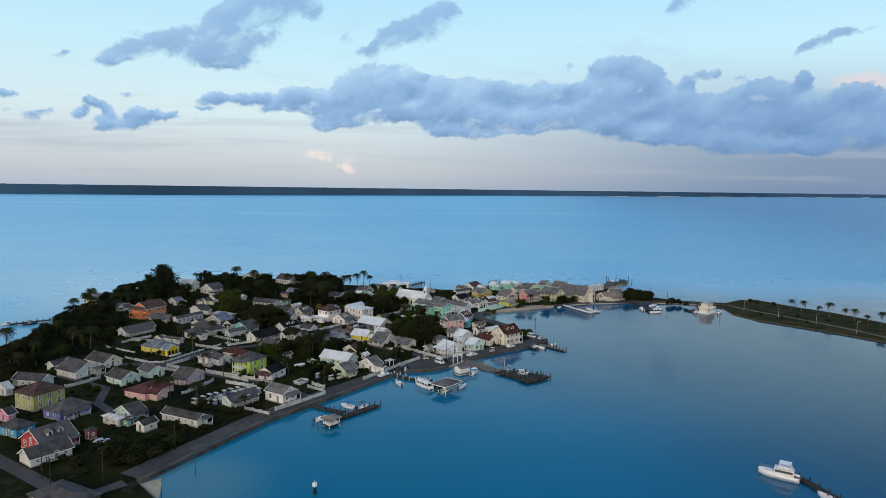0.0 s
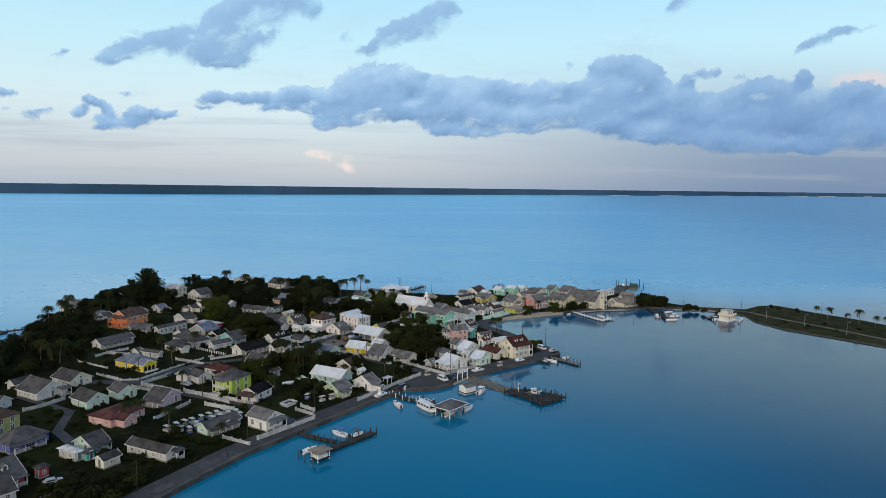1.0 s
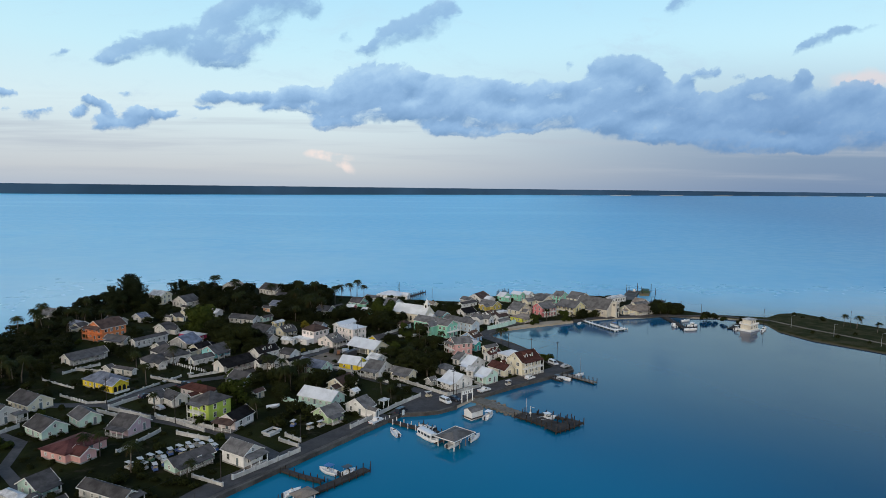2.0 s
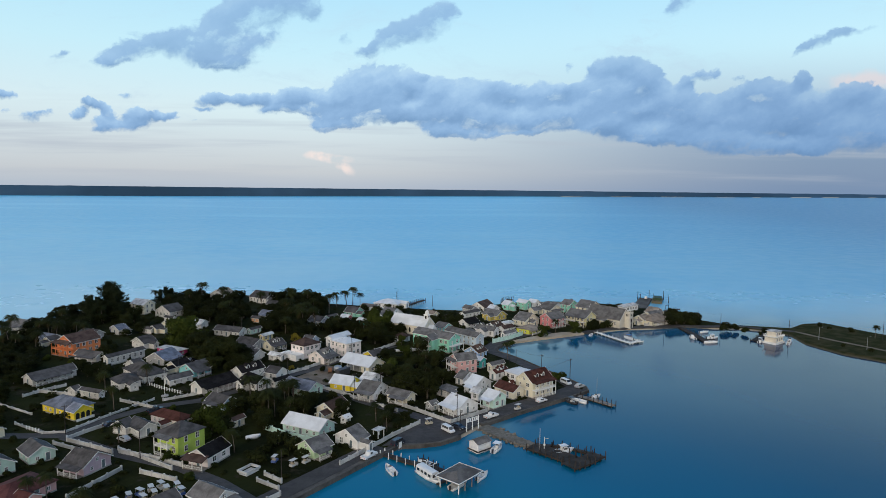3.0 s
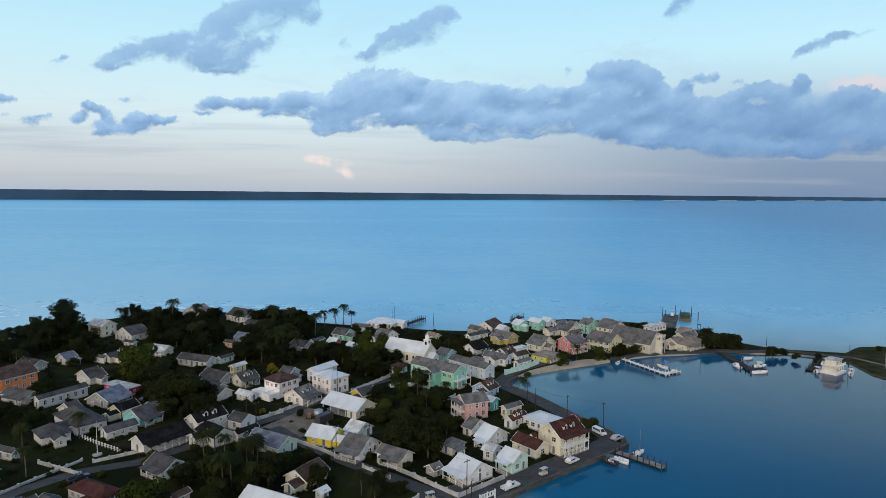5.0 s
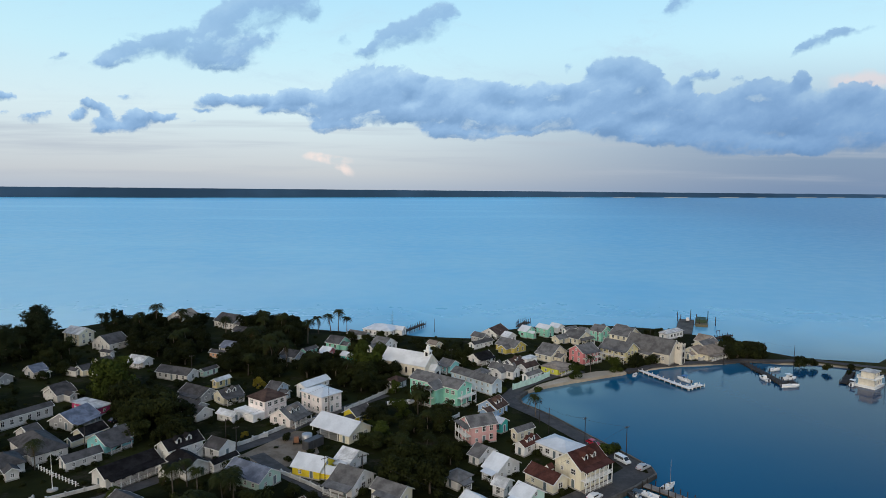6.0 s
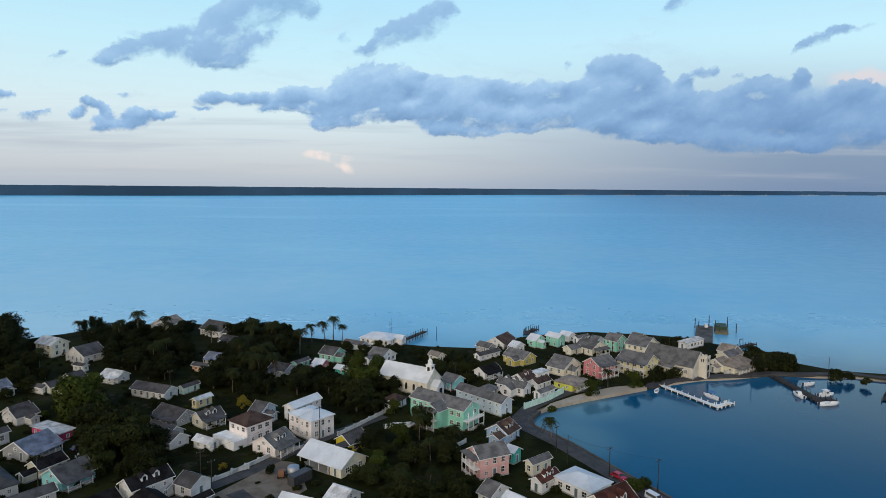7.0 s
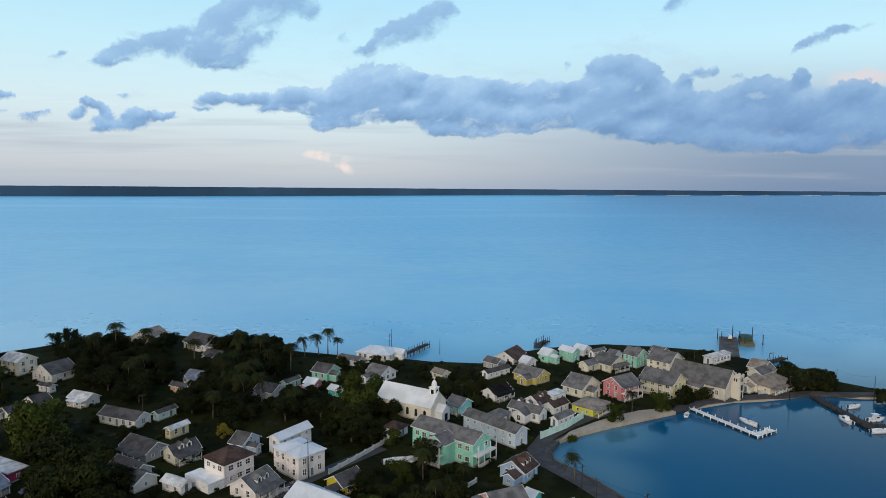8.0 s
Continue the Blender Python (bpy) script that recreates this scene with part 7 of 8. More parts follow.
part("beam", lattice([-4.3, -4.0, 4.0, 4.3], [2.95, 3.3], lambda i, j: True, -3.0, -2.8), TRIM, t)
part("beam", lattice([-4.3, -4.0, 4.0, 4.3], [2.95, 3.3], lambda i, j: True, 2.8, 3.0), TRIM, t)
part("roof", hip_roof_bm(8.8, 6.4, 3.3, 1.3, 0.6), roof_mat("gray"), t)
part("fascia", lattice([-5.02, -4.9, 4.9, 5.02], [-3.82, -3.7, 3.7, 3.82], lambda i, j: i != 1 or j != 1, 0.0, 0.22), TRIM, t).matrix_basis = pose(0, 0, 3.42, 90, 0, 0)
part("catwalk", boxes((-4.3, 4.3, 3.1, 4.1, 0.9, 1.1)), WOOD, t)
motorboat(-2.6, 229.2, 52, 7.0, 2.5, "", True, None, "white boat lying under the boathouse roof")
motorboat(3.4, 234.0, 55, 5.0, 2.0, "", False, None, "small white skiff beside the boathouse")


def houseboat():
    t = thing("houseboat", -10.2, 233.0, SEA + 0.1, -52, "white cabin boat with rounded roof and dark windows", "boat", "boats")
    part("hull", hull_bm(9.6, 3.2, 0.7, 0.3), HULL, t, "", True)
    bm = bmesh.new()
    prof = [(-1.35, 0.4), (1.35, 0.4), (1.35, 2.0), (1.1, 2.35), (0.5, 2.5), (-0.5, 2.5), (-1.1, 2.35), (-1.35, 2.0)]
    ends = [[bm.verts.new((x, p * (0.92 if x > 2 else 1), q)) for p, q in prof] for x in (-4.2, 2.6)]
    for e in ends:
        bm.faces.new(e)
    for i in range(8):
        bm.faces.new((ends[0][i], ends[0][(i + 1) % 8], ends[1][(i + 1) % 8], ends[1][i]))
    c = part("cabin", bm, HULL, t, "white cabin with rounded roof")
    for k in range(4):
        for s in (-1, 1):
            part("cabin_window", boxes((-3.6 + k * 1.6, -2.6 + k * 1.6, s * 1.36 - 0.03, s * 1.36 + 0.03, 1.25, 1.9)), GLASS, c)
    part("front_window", boxes((2.58, 2.64, -0.9, 0.9, 1.2, 1.9)), GLASS, c)


houseboat()
motorboat(-20.7, 236.6, 118, 6.2, 2.2, "", False, None, "white open motorboat tied to a mooring line")
motorboat(-11.2, 240.6, 150, 5.5, 2.0, "", False, None, "grey motorboat moored at the walkway")
motorboat(8.4, 252.0, 62, 6.2, 2.3, "white", False, None, "white motorboat with small white top")

# white store hut over the water
t = thing("boat_shed", 3.4, 251.6, 0, 42, "white timber hut with brown roof standing on piles", "shed")
for sx in (-2.3, 2.3):
    for sy in (-1.6, 1.6):
        part("timber_post", rod(sx, sy, -2, sx, sy, 1.1, 0.15), WOOD, t)
part("deck", boxes((-2.9, 2.9, -2.2, 2.2, 0.95, 1.15)), WOOD, t)
part("wall", gable_bm(5.0, 3.6, 3.2, 0.9), wall_mat("white"), t)
part("roof", gable_roof_bm(5.0, 3.6, 3.2, 0.9, 0.25), roof_mat("gray"), t)
t.location.z = 0.02

# stone jetty and its timber platform
bm = prism([(3.5, 267.5), (6.0, 263.5), (11, 258.5), (17, 253.2), (19.8, 255.8), (14.5, 261), (9.5, 267.2), (6.5, 270)], -1.5, 1.05)
tagged(new("jetty", mesh_of(bm, "jetty", ROCK)), "rough stone jetty with rubble edges", "jetty", "", "structure")
rk = random.Random(4)
rocks = []
for k in range(5):
    bm = bmesh.new()
    bmesh.ops.create_icosphere(bm, subdivisions=1, radius=0.5)
    for v in bm.verts:
        v.co = v.co * rk.uniform(0.75, 1.2)
        v.co.z *= 0.7
    rocks.append(mesh_of(bm, "rock", ROCK))
JETTY_EDGE = [(3.2, 267), (6.2, 263), (11, 258), (16.5, 253), (20, 255.6), (14.8, 261.2), (9.8, 267.4)]
for (x0, y0), (x1, y1) in zip(JETTY_EDGE, JETTY_EDGE[1:]):
    n = int(math.hypot(x1 - x0, y1 - y0) / 0.7)
    for k in range(n):
        f = (k + rk.random()) / n
        s = rk.uniform(0.7, 1.7)
        ob = new("rock", rk.choice(rocks))
        ob.matrix_basis = pose(x0 + f * (x1 - x0) + rk.uniform(-0.5, 0.5), y0 + f * (y1 - y0) + rk.uniform(-0.5, 0.5), rk.uniform(0.1, 0.9), rk.uniform(0, 360), 0, rk.uniform(0, 360)) @ Matrix.Scale(s, 4)
        tagged(ob, "rough grey boulder on the jetty edge", "rock", "jetty rocks")
dock("dark timber dock platform at the end of the jetty", [(18.5, 253.5), (22, 250.5), (30.5, 242.5)], 5.5, 1.3, 2.0, None, 0.15, 1.4)
dock("dark timber outer landing of the jetty platform", [(26.5, 240.2), (31, 243.4), (36.2, 248.4)], 4.5, 1.306, 2.2, None, 0.15, 1.5)
dock("narrow dark timber catwalk behind the platform", [(19.5, 254.5), (27, 253.8), (35, 248.8)], 1.3, 1.2, 2.4, None, 0.13, 1.2)
motorboat(27.2, 250.8, 25, 6.5, 2.4, "white", True, None, "white cabin boat moored behind the platform")
pole(20.2, 250.5, 7.0, 0.5, 0.10, "slim dark pole with a small lamp on the platform", 0, METAL, "lamp_pole")
t = thing("hoist", 21.6, 251.2, 1.3, 30, "white metal boat hoist frame on the platform", "hoist")
part("mast", rod(0, 0, -0.1, 0, 0, 3.4, 0.09), TRIM, t)
part("arm", rod(0, 0, 3.2, 1.6, 0, 2.6, 0.07), TRIM, t)
part("winch", boxes((-0.25, 0.25, -0.2, 0.2, 1.0, 1.5)), TRIM, t)

# dock on the point
dock("grey timber dock with dark piles at the point", [(40.5, 299.5), (45.5, 295), (50.5, 289.5)], 2.2, 1.2, 2.0, GREYWOOD, 0.13, 1.3)
motorboat(39.5, 294.6, 140, 6.4, 2.3, "", False, None, "white open motorboat beside the point dock")
motorboat(36.6, 293.2, 140, 4.6, 1.9, "black", False, MOTOR, "small dark boat with black cover")
t = motorboat(46.4, 299.2, 40, 5.4, 1.8, "", False, None, "white sailing dinghy with bare mast")
part("mast", rod(0.6, 0, 0.3, 0.6, 0, 7.2, 0.06, 0.04), METAL, t)

# white pier in the bay
dock("long white-painted pier with white posts", [(67.5, 406), (74, 392.5), (80.6, 379.5)], 1.8, 1.25, 3.2, TRIM, 0.14, 0.55, True)
dock("white-painted timber head of the long pier", [(79.8, 380.6), (83, 382.4), (87, 384.8)], 2.0, 1.256, 2.4, TRIM, 0.14, 0.6, True)
t = thing("bench", 84.4, 383.3, 1.256, 30, "white slatted bench on the pier head", "bench")
part("seat", boxes((-0.9, 0.9, -0.25, 0.25, 0.42, 0.5)), TRIM, t)
part("backrest", boxes((-0.9, 0.9, 0.2, 0.28, 0.55, 1.0)), TRIM, t)
for s in (-0.8, 0.8):
    part("leg", boxes((s - 0.05, s + 0.05, -0.22, 0.22, 0, 0.42)), TRIM, t)
motorboat(82.6, 391.6, 118, 6.8, 2.4, "blue", False, HULL, "grey and white motorboat with blue top")
t = thing("rowing_boat", 65.4, 398.2, SEA + 0.1, 60, "small white rowing boat near the beach", "boat", "boats")
part("hull", hull_bm(4.2, 1.6, 0.5), HULL, t, "", True)
part("thwart", boxes((-0.2, 0.2, -0.68, 0.68, 0.3, 0.38)), GREYWOOD, t)
part("thwart", boxes((-1.4, -1.0, -0.62, 0.62, 0.3, 0.38)), GREYWOOD, t)

# dark dock by the causeway
dock("dark timber dock leading out from the causeway", [(117.5, 417), (118.5, 402), (119.2, 388)], 3.2, 1.2, 3.0)
dock("dark timber dock head with moored boats", [(117.5, 388.6), (121, 389.2), (125, 390)], 2.6, 1.206, 2.4)
motorboat(115.2, 394.8, 95, 6.4, 2.4, "", True, None, "white cabin boat moored at the dark dock")
motorboat(126.2, 408.0, 20, 5.8, 2.2, "", False, None, "white open boat near the causeway")
motorboat(125.6, 395.6, 15, 6.6, 2.4, "white", True, None, "white fishing boat with hard top")
motorboat(121.0, 385.6, 10, 7.6, 2.6, "", False, None, "long white motorboat at the dock head")


def floating_house():
    """The pale two-deck house barge moored at the spit."""
    t = thing("house_barge", 152.8, 388.6, SEA, 38, "pale two-deck house barge with balconies at its mooring", "boat", "boats")
    part("hull", boxes((-4.6, 4.6, -3.4, 3.4, -0.5, 0.9)), HULL, t)
    lower = part("lower_cabin", boxes((-3.8, 3.8, -2.7, 2.7, 0.9, 3.4)), wall_mat("stonewhite"), t)
    part("upper_deck", boxes((-4.4, 4.4, -3.2, 3.2, 3.404, 3.6)), TRIM, t)
    upper = part("upper_cabin", boxes((-3.0, 2.6, -2.2, 2.2, 3.604, 5.9)), wall_mat("stonewhite"), t)
    part("roof", hip_roof_bm(5.8, 4.6, 5.904, 0.8, 0.4), roof_mat("light"), t)
    for k in range(3):
        for s in (-1, 1):
            add_window(lower, "wide", pose(-2.4 + 2.4 * k, s * 2.7, 1.5, 0, 0, 0 if s < 0 else 180))
    for k in range(2):
        for s in (-1, 1):
            add_window(upper, "wide", pose(-1.6 + 2.6 * k, s * 2.2, 4.2, 0, 0, 0 if s < 0 else 180))
    for s in (-1, 1):
        part("railing", rail_bm(8.6, 3.6, 4.5), TRIM, t).matrix_basis = pose(-4.3, s * 3.1, 0)


floating_house()
dock("dark timber mooring dock beside the barge", [(143.5, 390), (147, 394), (151.5, 399.5), (157, 407)], 2.4, 1.0, 2.6)
motorboat(146.6, 389.0, 45, 5.0, 2.0, "white", False, None, "white boat with top beside the barge")
motorboat(158.6, 386.0, 60, 5.6, 2.1, "", False, None, "white skiff moored beside the barge")
motorboat(162.2, 391.5, 60, 6.2, 2.3, "", False, None, "white motorboat drawn up by the spit")

# ferry ramp at the north shore
tagged(new("ramp", mesh_of(prism([(105.5, 471), (114, 470), (129, 507.5), (121, 509.5)], -1.5, 1.56), "ramp", QUAY)), "broad concrete ferry ramp reaching into the sea", "ramp", "", "structure")
for x, y, h in ((119.6, 508, 6), (120.6, 505.5, 5), (127.6, 509.5, 7), (129.8, 506.5, 5), (137.2, 509, 6.5), (136.6, 496.5, 5.5), (126.8, 493.8, 5)):
    pole(x, y, h, 0, 0.28, "stout dark mooring dolphin at the ramp", 0, None, "mooring_dolphin")
t = thing("work_barge", 130.4, 500.5, SEA, 70, "yellow and green steel work barge moored at the ramp", "barge", "boats")
part("hull", boxes((-8, 8, -3.2, 3.2, -0.5, 1.4)), colour("barge_yellow", (0.12, 0.10, 0.05), 0.6), t)
part("deck_load", boxes((-3.0, 6.5, -2.6, 2.6, 1.404, 3.0)), colour("barge_green", (0.025, 0.06, 0.03), 0.7), t)
part("bulwark", lattice([-8, -7.7, 7.7, 8], [1.404, 1.9], lambda i, j: True, 3.0, 3.2), colour("barge_yellow", (0.12, 0.10, 0.05), 0.6), t)
dock("dark timber pier beyond the ferry ramp", [(117, 459.5), (124.5, 464), (134, 471)], 2.6, 1.3, 2.4)
t = thing("gantry", 125.5, 465.5, 1.3, 30, "dark timber gantry frame on the pier", "gantry")
part("leg", rod(-1.6, 0, 0, -1.1, 0, 3.2, 0.12), WOOD, t)
part("leg", rod(1.6, 0, 0, 1.1, 0, 3.2, 0.12), WOOD, t)
part("crossbeam", boxes((-1.3, 1.3, -0.12, 0.12, 3.1, 3.35)), WOOD, t)

# piers on the sea side
dock("dark timber pier on the west shore", [(-206, 343), (-216, 334.5), (-229, 322)], 1.8, 1.5, 3.0)
motorboat(-231.5, 324.0, 45, 7.0, 2.4, "", True, None, "white boat at the west shore pier")
motorboat(-221.0, 326.0, 45, 6.5, 2.3, "black", False, MOTOR, "dark boat moored beside the pier")
dock("dark timber pier behind the white seaside building", [(-34.5, 463), (-29.5, 473), (-24.2, 484)], 2.2, 2.4, 2.6, None, 0.15, 1.4)
dock("dark timber frame dock on the north shore", [(27, 484), (29, 491), (33, 497)], 3.0, 1.4, 2.2, None, 0.16, 2.2)

# yacht, near dock and beacon in the foreground
def yacht():
    t = thing("motor_yacht", 85.0, 163.0, SEA + 0.15, 148, "white motor yacht with dark windows and flybridge", "boat", "boats")
    part("hull", hull_bm(9.6, 3.3, 1.2, 0.6), HULL, t, "", True)
    part("foredeck", boxes((0.4, 3.6, -1.05, 1.05, 1.3, 1.62)), HULL, t)
    c = part("cabin", gable_bm(4.6, 2.7, 1.5, 0.15), HULL, t)
    c.matrix_basis = pose(-1.2, 0, 1.2)
    for s in (-1, 1):
        part("cabin_window", boxes((-2.0, 2.0, s * 1.36 - 0.03, s * 1.36 + 0.03, 0.65, 1.25)), GLASS, c)
    part("windscreen", boxes((2.28, 2.36, -1.2, 1.2, 0.6, 1.3)), GLASS, c)
    part("flybridge", boxes((-3.0, 0.2, -1.2, 1.2, 2.88, 3.4)), HULL, t)
    part("bimini", boxes((-2.8, 0.0, -1.2, 1.2, 4.2, 4.28)), HULL, t)
    for sx in (-2.6, -0.2):
        for sy in (-1.0, 1.0):
            part("canopy_post", rod(sx, sy, 3.3, sx, sy, 4.2, 0.03), METAL, t)
    part("cockpit_sole", boxes((-4.9, -3.4, -1.3, 1.3, 0.6, 0.75)), GREYWOOD, t)
    part("rail", rod(0.5, -1.2, 2.0, 4.6, -0.3, 2.4, 0.03), METAL, t)
    part("rail", rod(0.5, 1.2, 2.0, 4.6, 0.3, 2.4, 0.03), METAL, t)


yacht()
dock("dark timber dock beside the moored yacht", [(87.4, 168.5), (90.6, 160), (95.5, 142)], 1.8, 1.1, 3.0)
motorboat(91.0, 151.0, 110, 6.2, 2.3, "", False, None, "white motorboat behind the yacht")
t = thing("channel_beacon", -33.0, 148.6, 0, 0, "white and dark channel beacon on a pile", "beacon")
part("timber_post", rod(0, 0, -2, 0, 0, 2.4, 0.45, 0.4, 10), WOOD, t)
part("collar", rod(0, 0, 2.404, 0, 0, 3.3, 0.55, 0.55, 10), TRIM, t)
part("lamp", rod(0, 0, 3.304, 0, 0, 3.8, 0.2, 0.12, 8), METAL, t)
for x, y in ((-68, 143.5), (-58.6, 186.5), (-62.0, 190.0), (-65.5, 157.0)):
    pole(x, y, 4.0 if x < -60 else 2.2, 0, 0.12, "single dark pile standing in shallow water", 0, None, "mooring_pile")

motorboat(-27.5, 356.0, 20, 6.2, 2.1, "", False, None, "white open boat laid up on the grass of the yard").location.z = GROUND + 0.35

# ---- vehicles ----
WHITE_CAR = colour("car_white", (0.72, 0.73, 0.74), 0.25, 0.6)
DARK_CAR = colour("car_dark", (0.03, 0.035, 0.05), 0.25, 0.6)
RED_CAR = colour("car_red", (0.45, 0.03, 0.05), 0.25, 0.6)
SILVER_CAR = colour("car_silver", (0.38, 0.39, 0.41), 0.3, 0.6)


def wheel_mesh():
    bm = bmesh.new()
    tube(bm, [(0, -0.12, 0), (0, -0.09, 0), (0, 0.09, 0), (0, 0.12, 0)], [0.26, 0.33, 0.33, 0.26], 14)
    return mesh_of(bm, "tyre", RUBBER, True)


WHEEL_ME = wheel_mesh()
RIM_ME = mesh_of(rod(0, -0.125, 0, 0, 0.125, 0, 0.19, None, 10), "rim", METAL)


def profile_bm(pts, half, tuck=0.0):
    """A body from a side outline, narrowing to the top by tuck."""
    zs = [p[1] for p in pts]
    lo, hi = min(zs), max(zs)
    bm = bmesh.new()
    rows = []
    for s in (-1, 1):
        rows.append([bm.verts.new((x, s * (half - tuck * (z - lo) / (hi - lo)), z)) for x, z in pts])
    n = len(pts)
    bm.faces.new(rows[0])
    bm.faces.new(rows[1][::-1])
    for i in range(n):
        bm.faces.new((rows[0][i], rows[1][i], rows[1][(i + 1) % n], rows[0][(i + 1) % n]))
    return bm


def wheels(t, base, track, r=1.0):
    for sx in (-base / 2, base / 2):
        for sy in (-track / 2, track / 2):
            w = share("wheel", WHEEL_ME, t, pose(sx, sy, 0.33 * r) @ Matrix.Scale(r, 4))
            share("rim", RIM_ME, w)


def car(x, y, rot, mat, label, kind="car"):
    t = thing("pickup_truck" if kind == "pickup" else "van" if kind == "van" else "car", x, y, GROUND + 0.075, rot, label, "pickup truck" if kind == "pickup" else kind, "parked vehicles")
    if kind == "car":
        body = [(-2.1, 0.35), (2.1, 0.35), (2.15, 0.7), (1.9, 0.85), (0.9, 0.95), (-1.8, 0.98), (-2.15, 0.85)]
        cab = [(-1.75, 0.95), (0.95, 0.95), (0.35, 1.45), (-1.3, 1.46)]
        l = 2.1
    elif kind == "pickup":
        body = [(-2.6, 0.45), (2.6, 0.45), (2.65, 0.85), (2.45, 1.05), (0.9, 1.12), (-0.6, 1.12), (-0.62, 0.72), (-2.5, 0.72), (-2.52, 1.1), (-2.65, 1.1)]
        cab = [(-0.6, 1.1), (1.15, 1.1), (0.55, 1.75), (-0.5, 1.78)]
        l = 2.6
    else:
        body = [(-2.3, 0.4), (2.3, 0.4), (2.35, 0.85), (1.75, 1.1), (-2.3, 1.1)]
        cab = [(-2.28, 1.1), (1.7, 1.1), (1.05, 1.9), (-2.2, 1.95)]
        l = 2.3
    part("body", profile_bm(body, 0.9), mat, t)
    c = part("cab", profile_bm(cab, 0.86, 0.12), mat, t)
    x0, x1 = min(p[0] for p in cab), max(p[0] for p in cab)
    zt = max(p[1] for p in cab)
    zb = min(p[1] for p in cab)
    for s in (-1, 1):
        part("side_window", boxes((x0 + 0.35, x1 - 0.62, s * 0.83 - 0.03, s * 0.83 + 0.03, zb + 0.07, zt - 0.12)), GLASS, c)
    a = [p for p in cab if p[0] > 0.2]
    ws = profile_bm([(x1 - 0.1, zb + 0.05), (x1 + 0.0, zb + 0.05), (a[-1][0] + 0.12, zt - 0.08), (a[-1][0] + 0.02, zt - 0.08)], 0.72, 0.08)
    part("windscreen", ws, GLASS, c)
    for s in (-0.62, 0.62):
        part("headlight", boxes((l + 0.02, l + 0.07, s - 0.15, s + 0.15, 0.62, 0.76)), HULL, t)
        part("tail_light", boxes((-l - 0.09, -l - 0.03, s - 0.12, s + 0.12, 0.7, 0.84)), RED_CAR, t)
    if kind == "pickup":
        for s in (-1, 1):
            part("bed_side", boxes((-2.6, -0.6, s * 0.86 - 0.05, s * 0.86 + 0.05, 0.7, 1.1)), mat, t)
    wheels(t, l * 1.25, 1.56)
    return t


CART_COLOURS = [colour("cart_white", (0.48, 0.48, 0.47), 0.4), colour("cart_cream", (0.55, 0.50, 0.38), 0.4), colour("cart_blue", (0.08, 0.14, 0.36), 0.4), colour("cart_green", (0.10, 0.20, 0.12), 0.4)]


def golf_cart(x, y, rot, mat, label="golf cart with flat white canopy", z=GROUND + 0.02):
    t = thing("golf_cart", x, y, z, rot, label, "golf cart", "golf carts")
    part("body", profile_bm([(-1.15, 0.28), (1.15, 0.28), (1.2, 0.6), (0.85, 0.85), (0.7, 0.45), (0.1, 0.4), (0.05, 0.75), (-1.1, 0.78)], 0.58), mat, t)
    part("seat", boxes((-0.55, 0.0, -0.52, 0.52, 0.76, 0.92)), colour("seat_beige", (0.42, 0.36, 0.26), 0.7), t)
    part("backrest", boxes((-0.62, -0.5, -0.52, 0.52, 0.92, 1.3)), colour("seat_beige", (0.42, 0.36, 0.26), 0.7), t)
    for sx, bx in ((0.75, 0.85), (-1.0, -1.05)):
        for sy in (-0.52, 0.52):
            part("canopy_post", rod(bx, sy, 0.6, sx, sy, 1.86, 0.025, None, 5), METAL, t)
    part("canopy", boxes((-1.25, 0.95, -0.62, 0.62, 1.86, 1.93)), colour("canopy_white", (0.52, 0.52, 0.51), 0.5), t)
    wheels(t, 1.6, 1.0, 0.68)
    return t


car(-5.8, 262.0, -52, WHITE_CAR, "white pickup truck parked on the apron", "van")
car(-2.6, 264.8, -40, DARK_CAR, "dark car parked beside the white truck")
car(7.8, 274.6, 41, WHITE_CAR, "white pickup truck on the quay road", "pickup")
golf_cart(17.0, 282.4, 221, CART_COLOURS[0], "white golf cart driving along the quay", GROUND + 0.09)
car(26.0, 290.8, 41, WHITE_CAR, "white car parked on the quay road")
car(-27.0, 242.4, 57, WHITE_CAR, "white pickup truck on the harbour road", "pickup")
car(-20.0, 251.6, 57, DARK_CAR, "dark van parked at the walkway", "van")
golf_cart(-11.8, 268.0, 30, CART_COLOURS[1], "beige golf cart beside the garden wall")
car(32.6, 323.6, -58, RED_CAR, "red car parked on the shore road")
car(38.0, 311.8, -60, WHITE_CAR, "white van parked near the point", "van")
car(42.4, 307.8, 40, SILVER_CAR, "grey car parked at the end of the quay")
car(124.0, 504.0, 70, WHITE_CAR, "white car parked on the ferry ramp", "van")
car(8.5, 371.5, 60, DARK_CAR, "dark car parked by the shore road")
car(-108.4, 262.0, 62, DARK_CAR, "dark car on the village street")
car(-98.5, 250.8, 150, SILVER_CAR, "grey car beside the street")
car(-100.5, 274.6, 55, DARK_CAR, "dark pickup truck on the village street", "pickup")
car(-50.6, 341.0, 58, DARK_CAR, "dark car parked on the narrow street")
car(-113.2, 336.0, 60, DARK_CAR, "dark car in a carport yard")
car(-109.0, 331.2, 60, SILVER_CAR, "grey car in a village yard")
car(-98.6, 173.2, 40, SILVER_CAR, "grey car standing on the grass")
car(-117.0, 171.0, 60, WHITE_CAR, "white car parked beside the red house")
golf_cart(-46.0, 236.2, 60, CART_COLOURS[0], "golf cart with white canopy on the lawn")
golf_cart(-43.2, 238.4, 60, CART_COLOURS[0], "golf cart with white canopy on the lawn")
golf_cart(-51.6, 238.4, 80, CART_COLOURS[2], "blue golf cart on the lawn")
cr = random.Random(9)
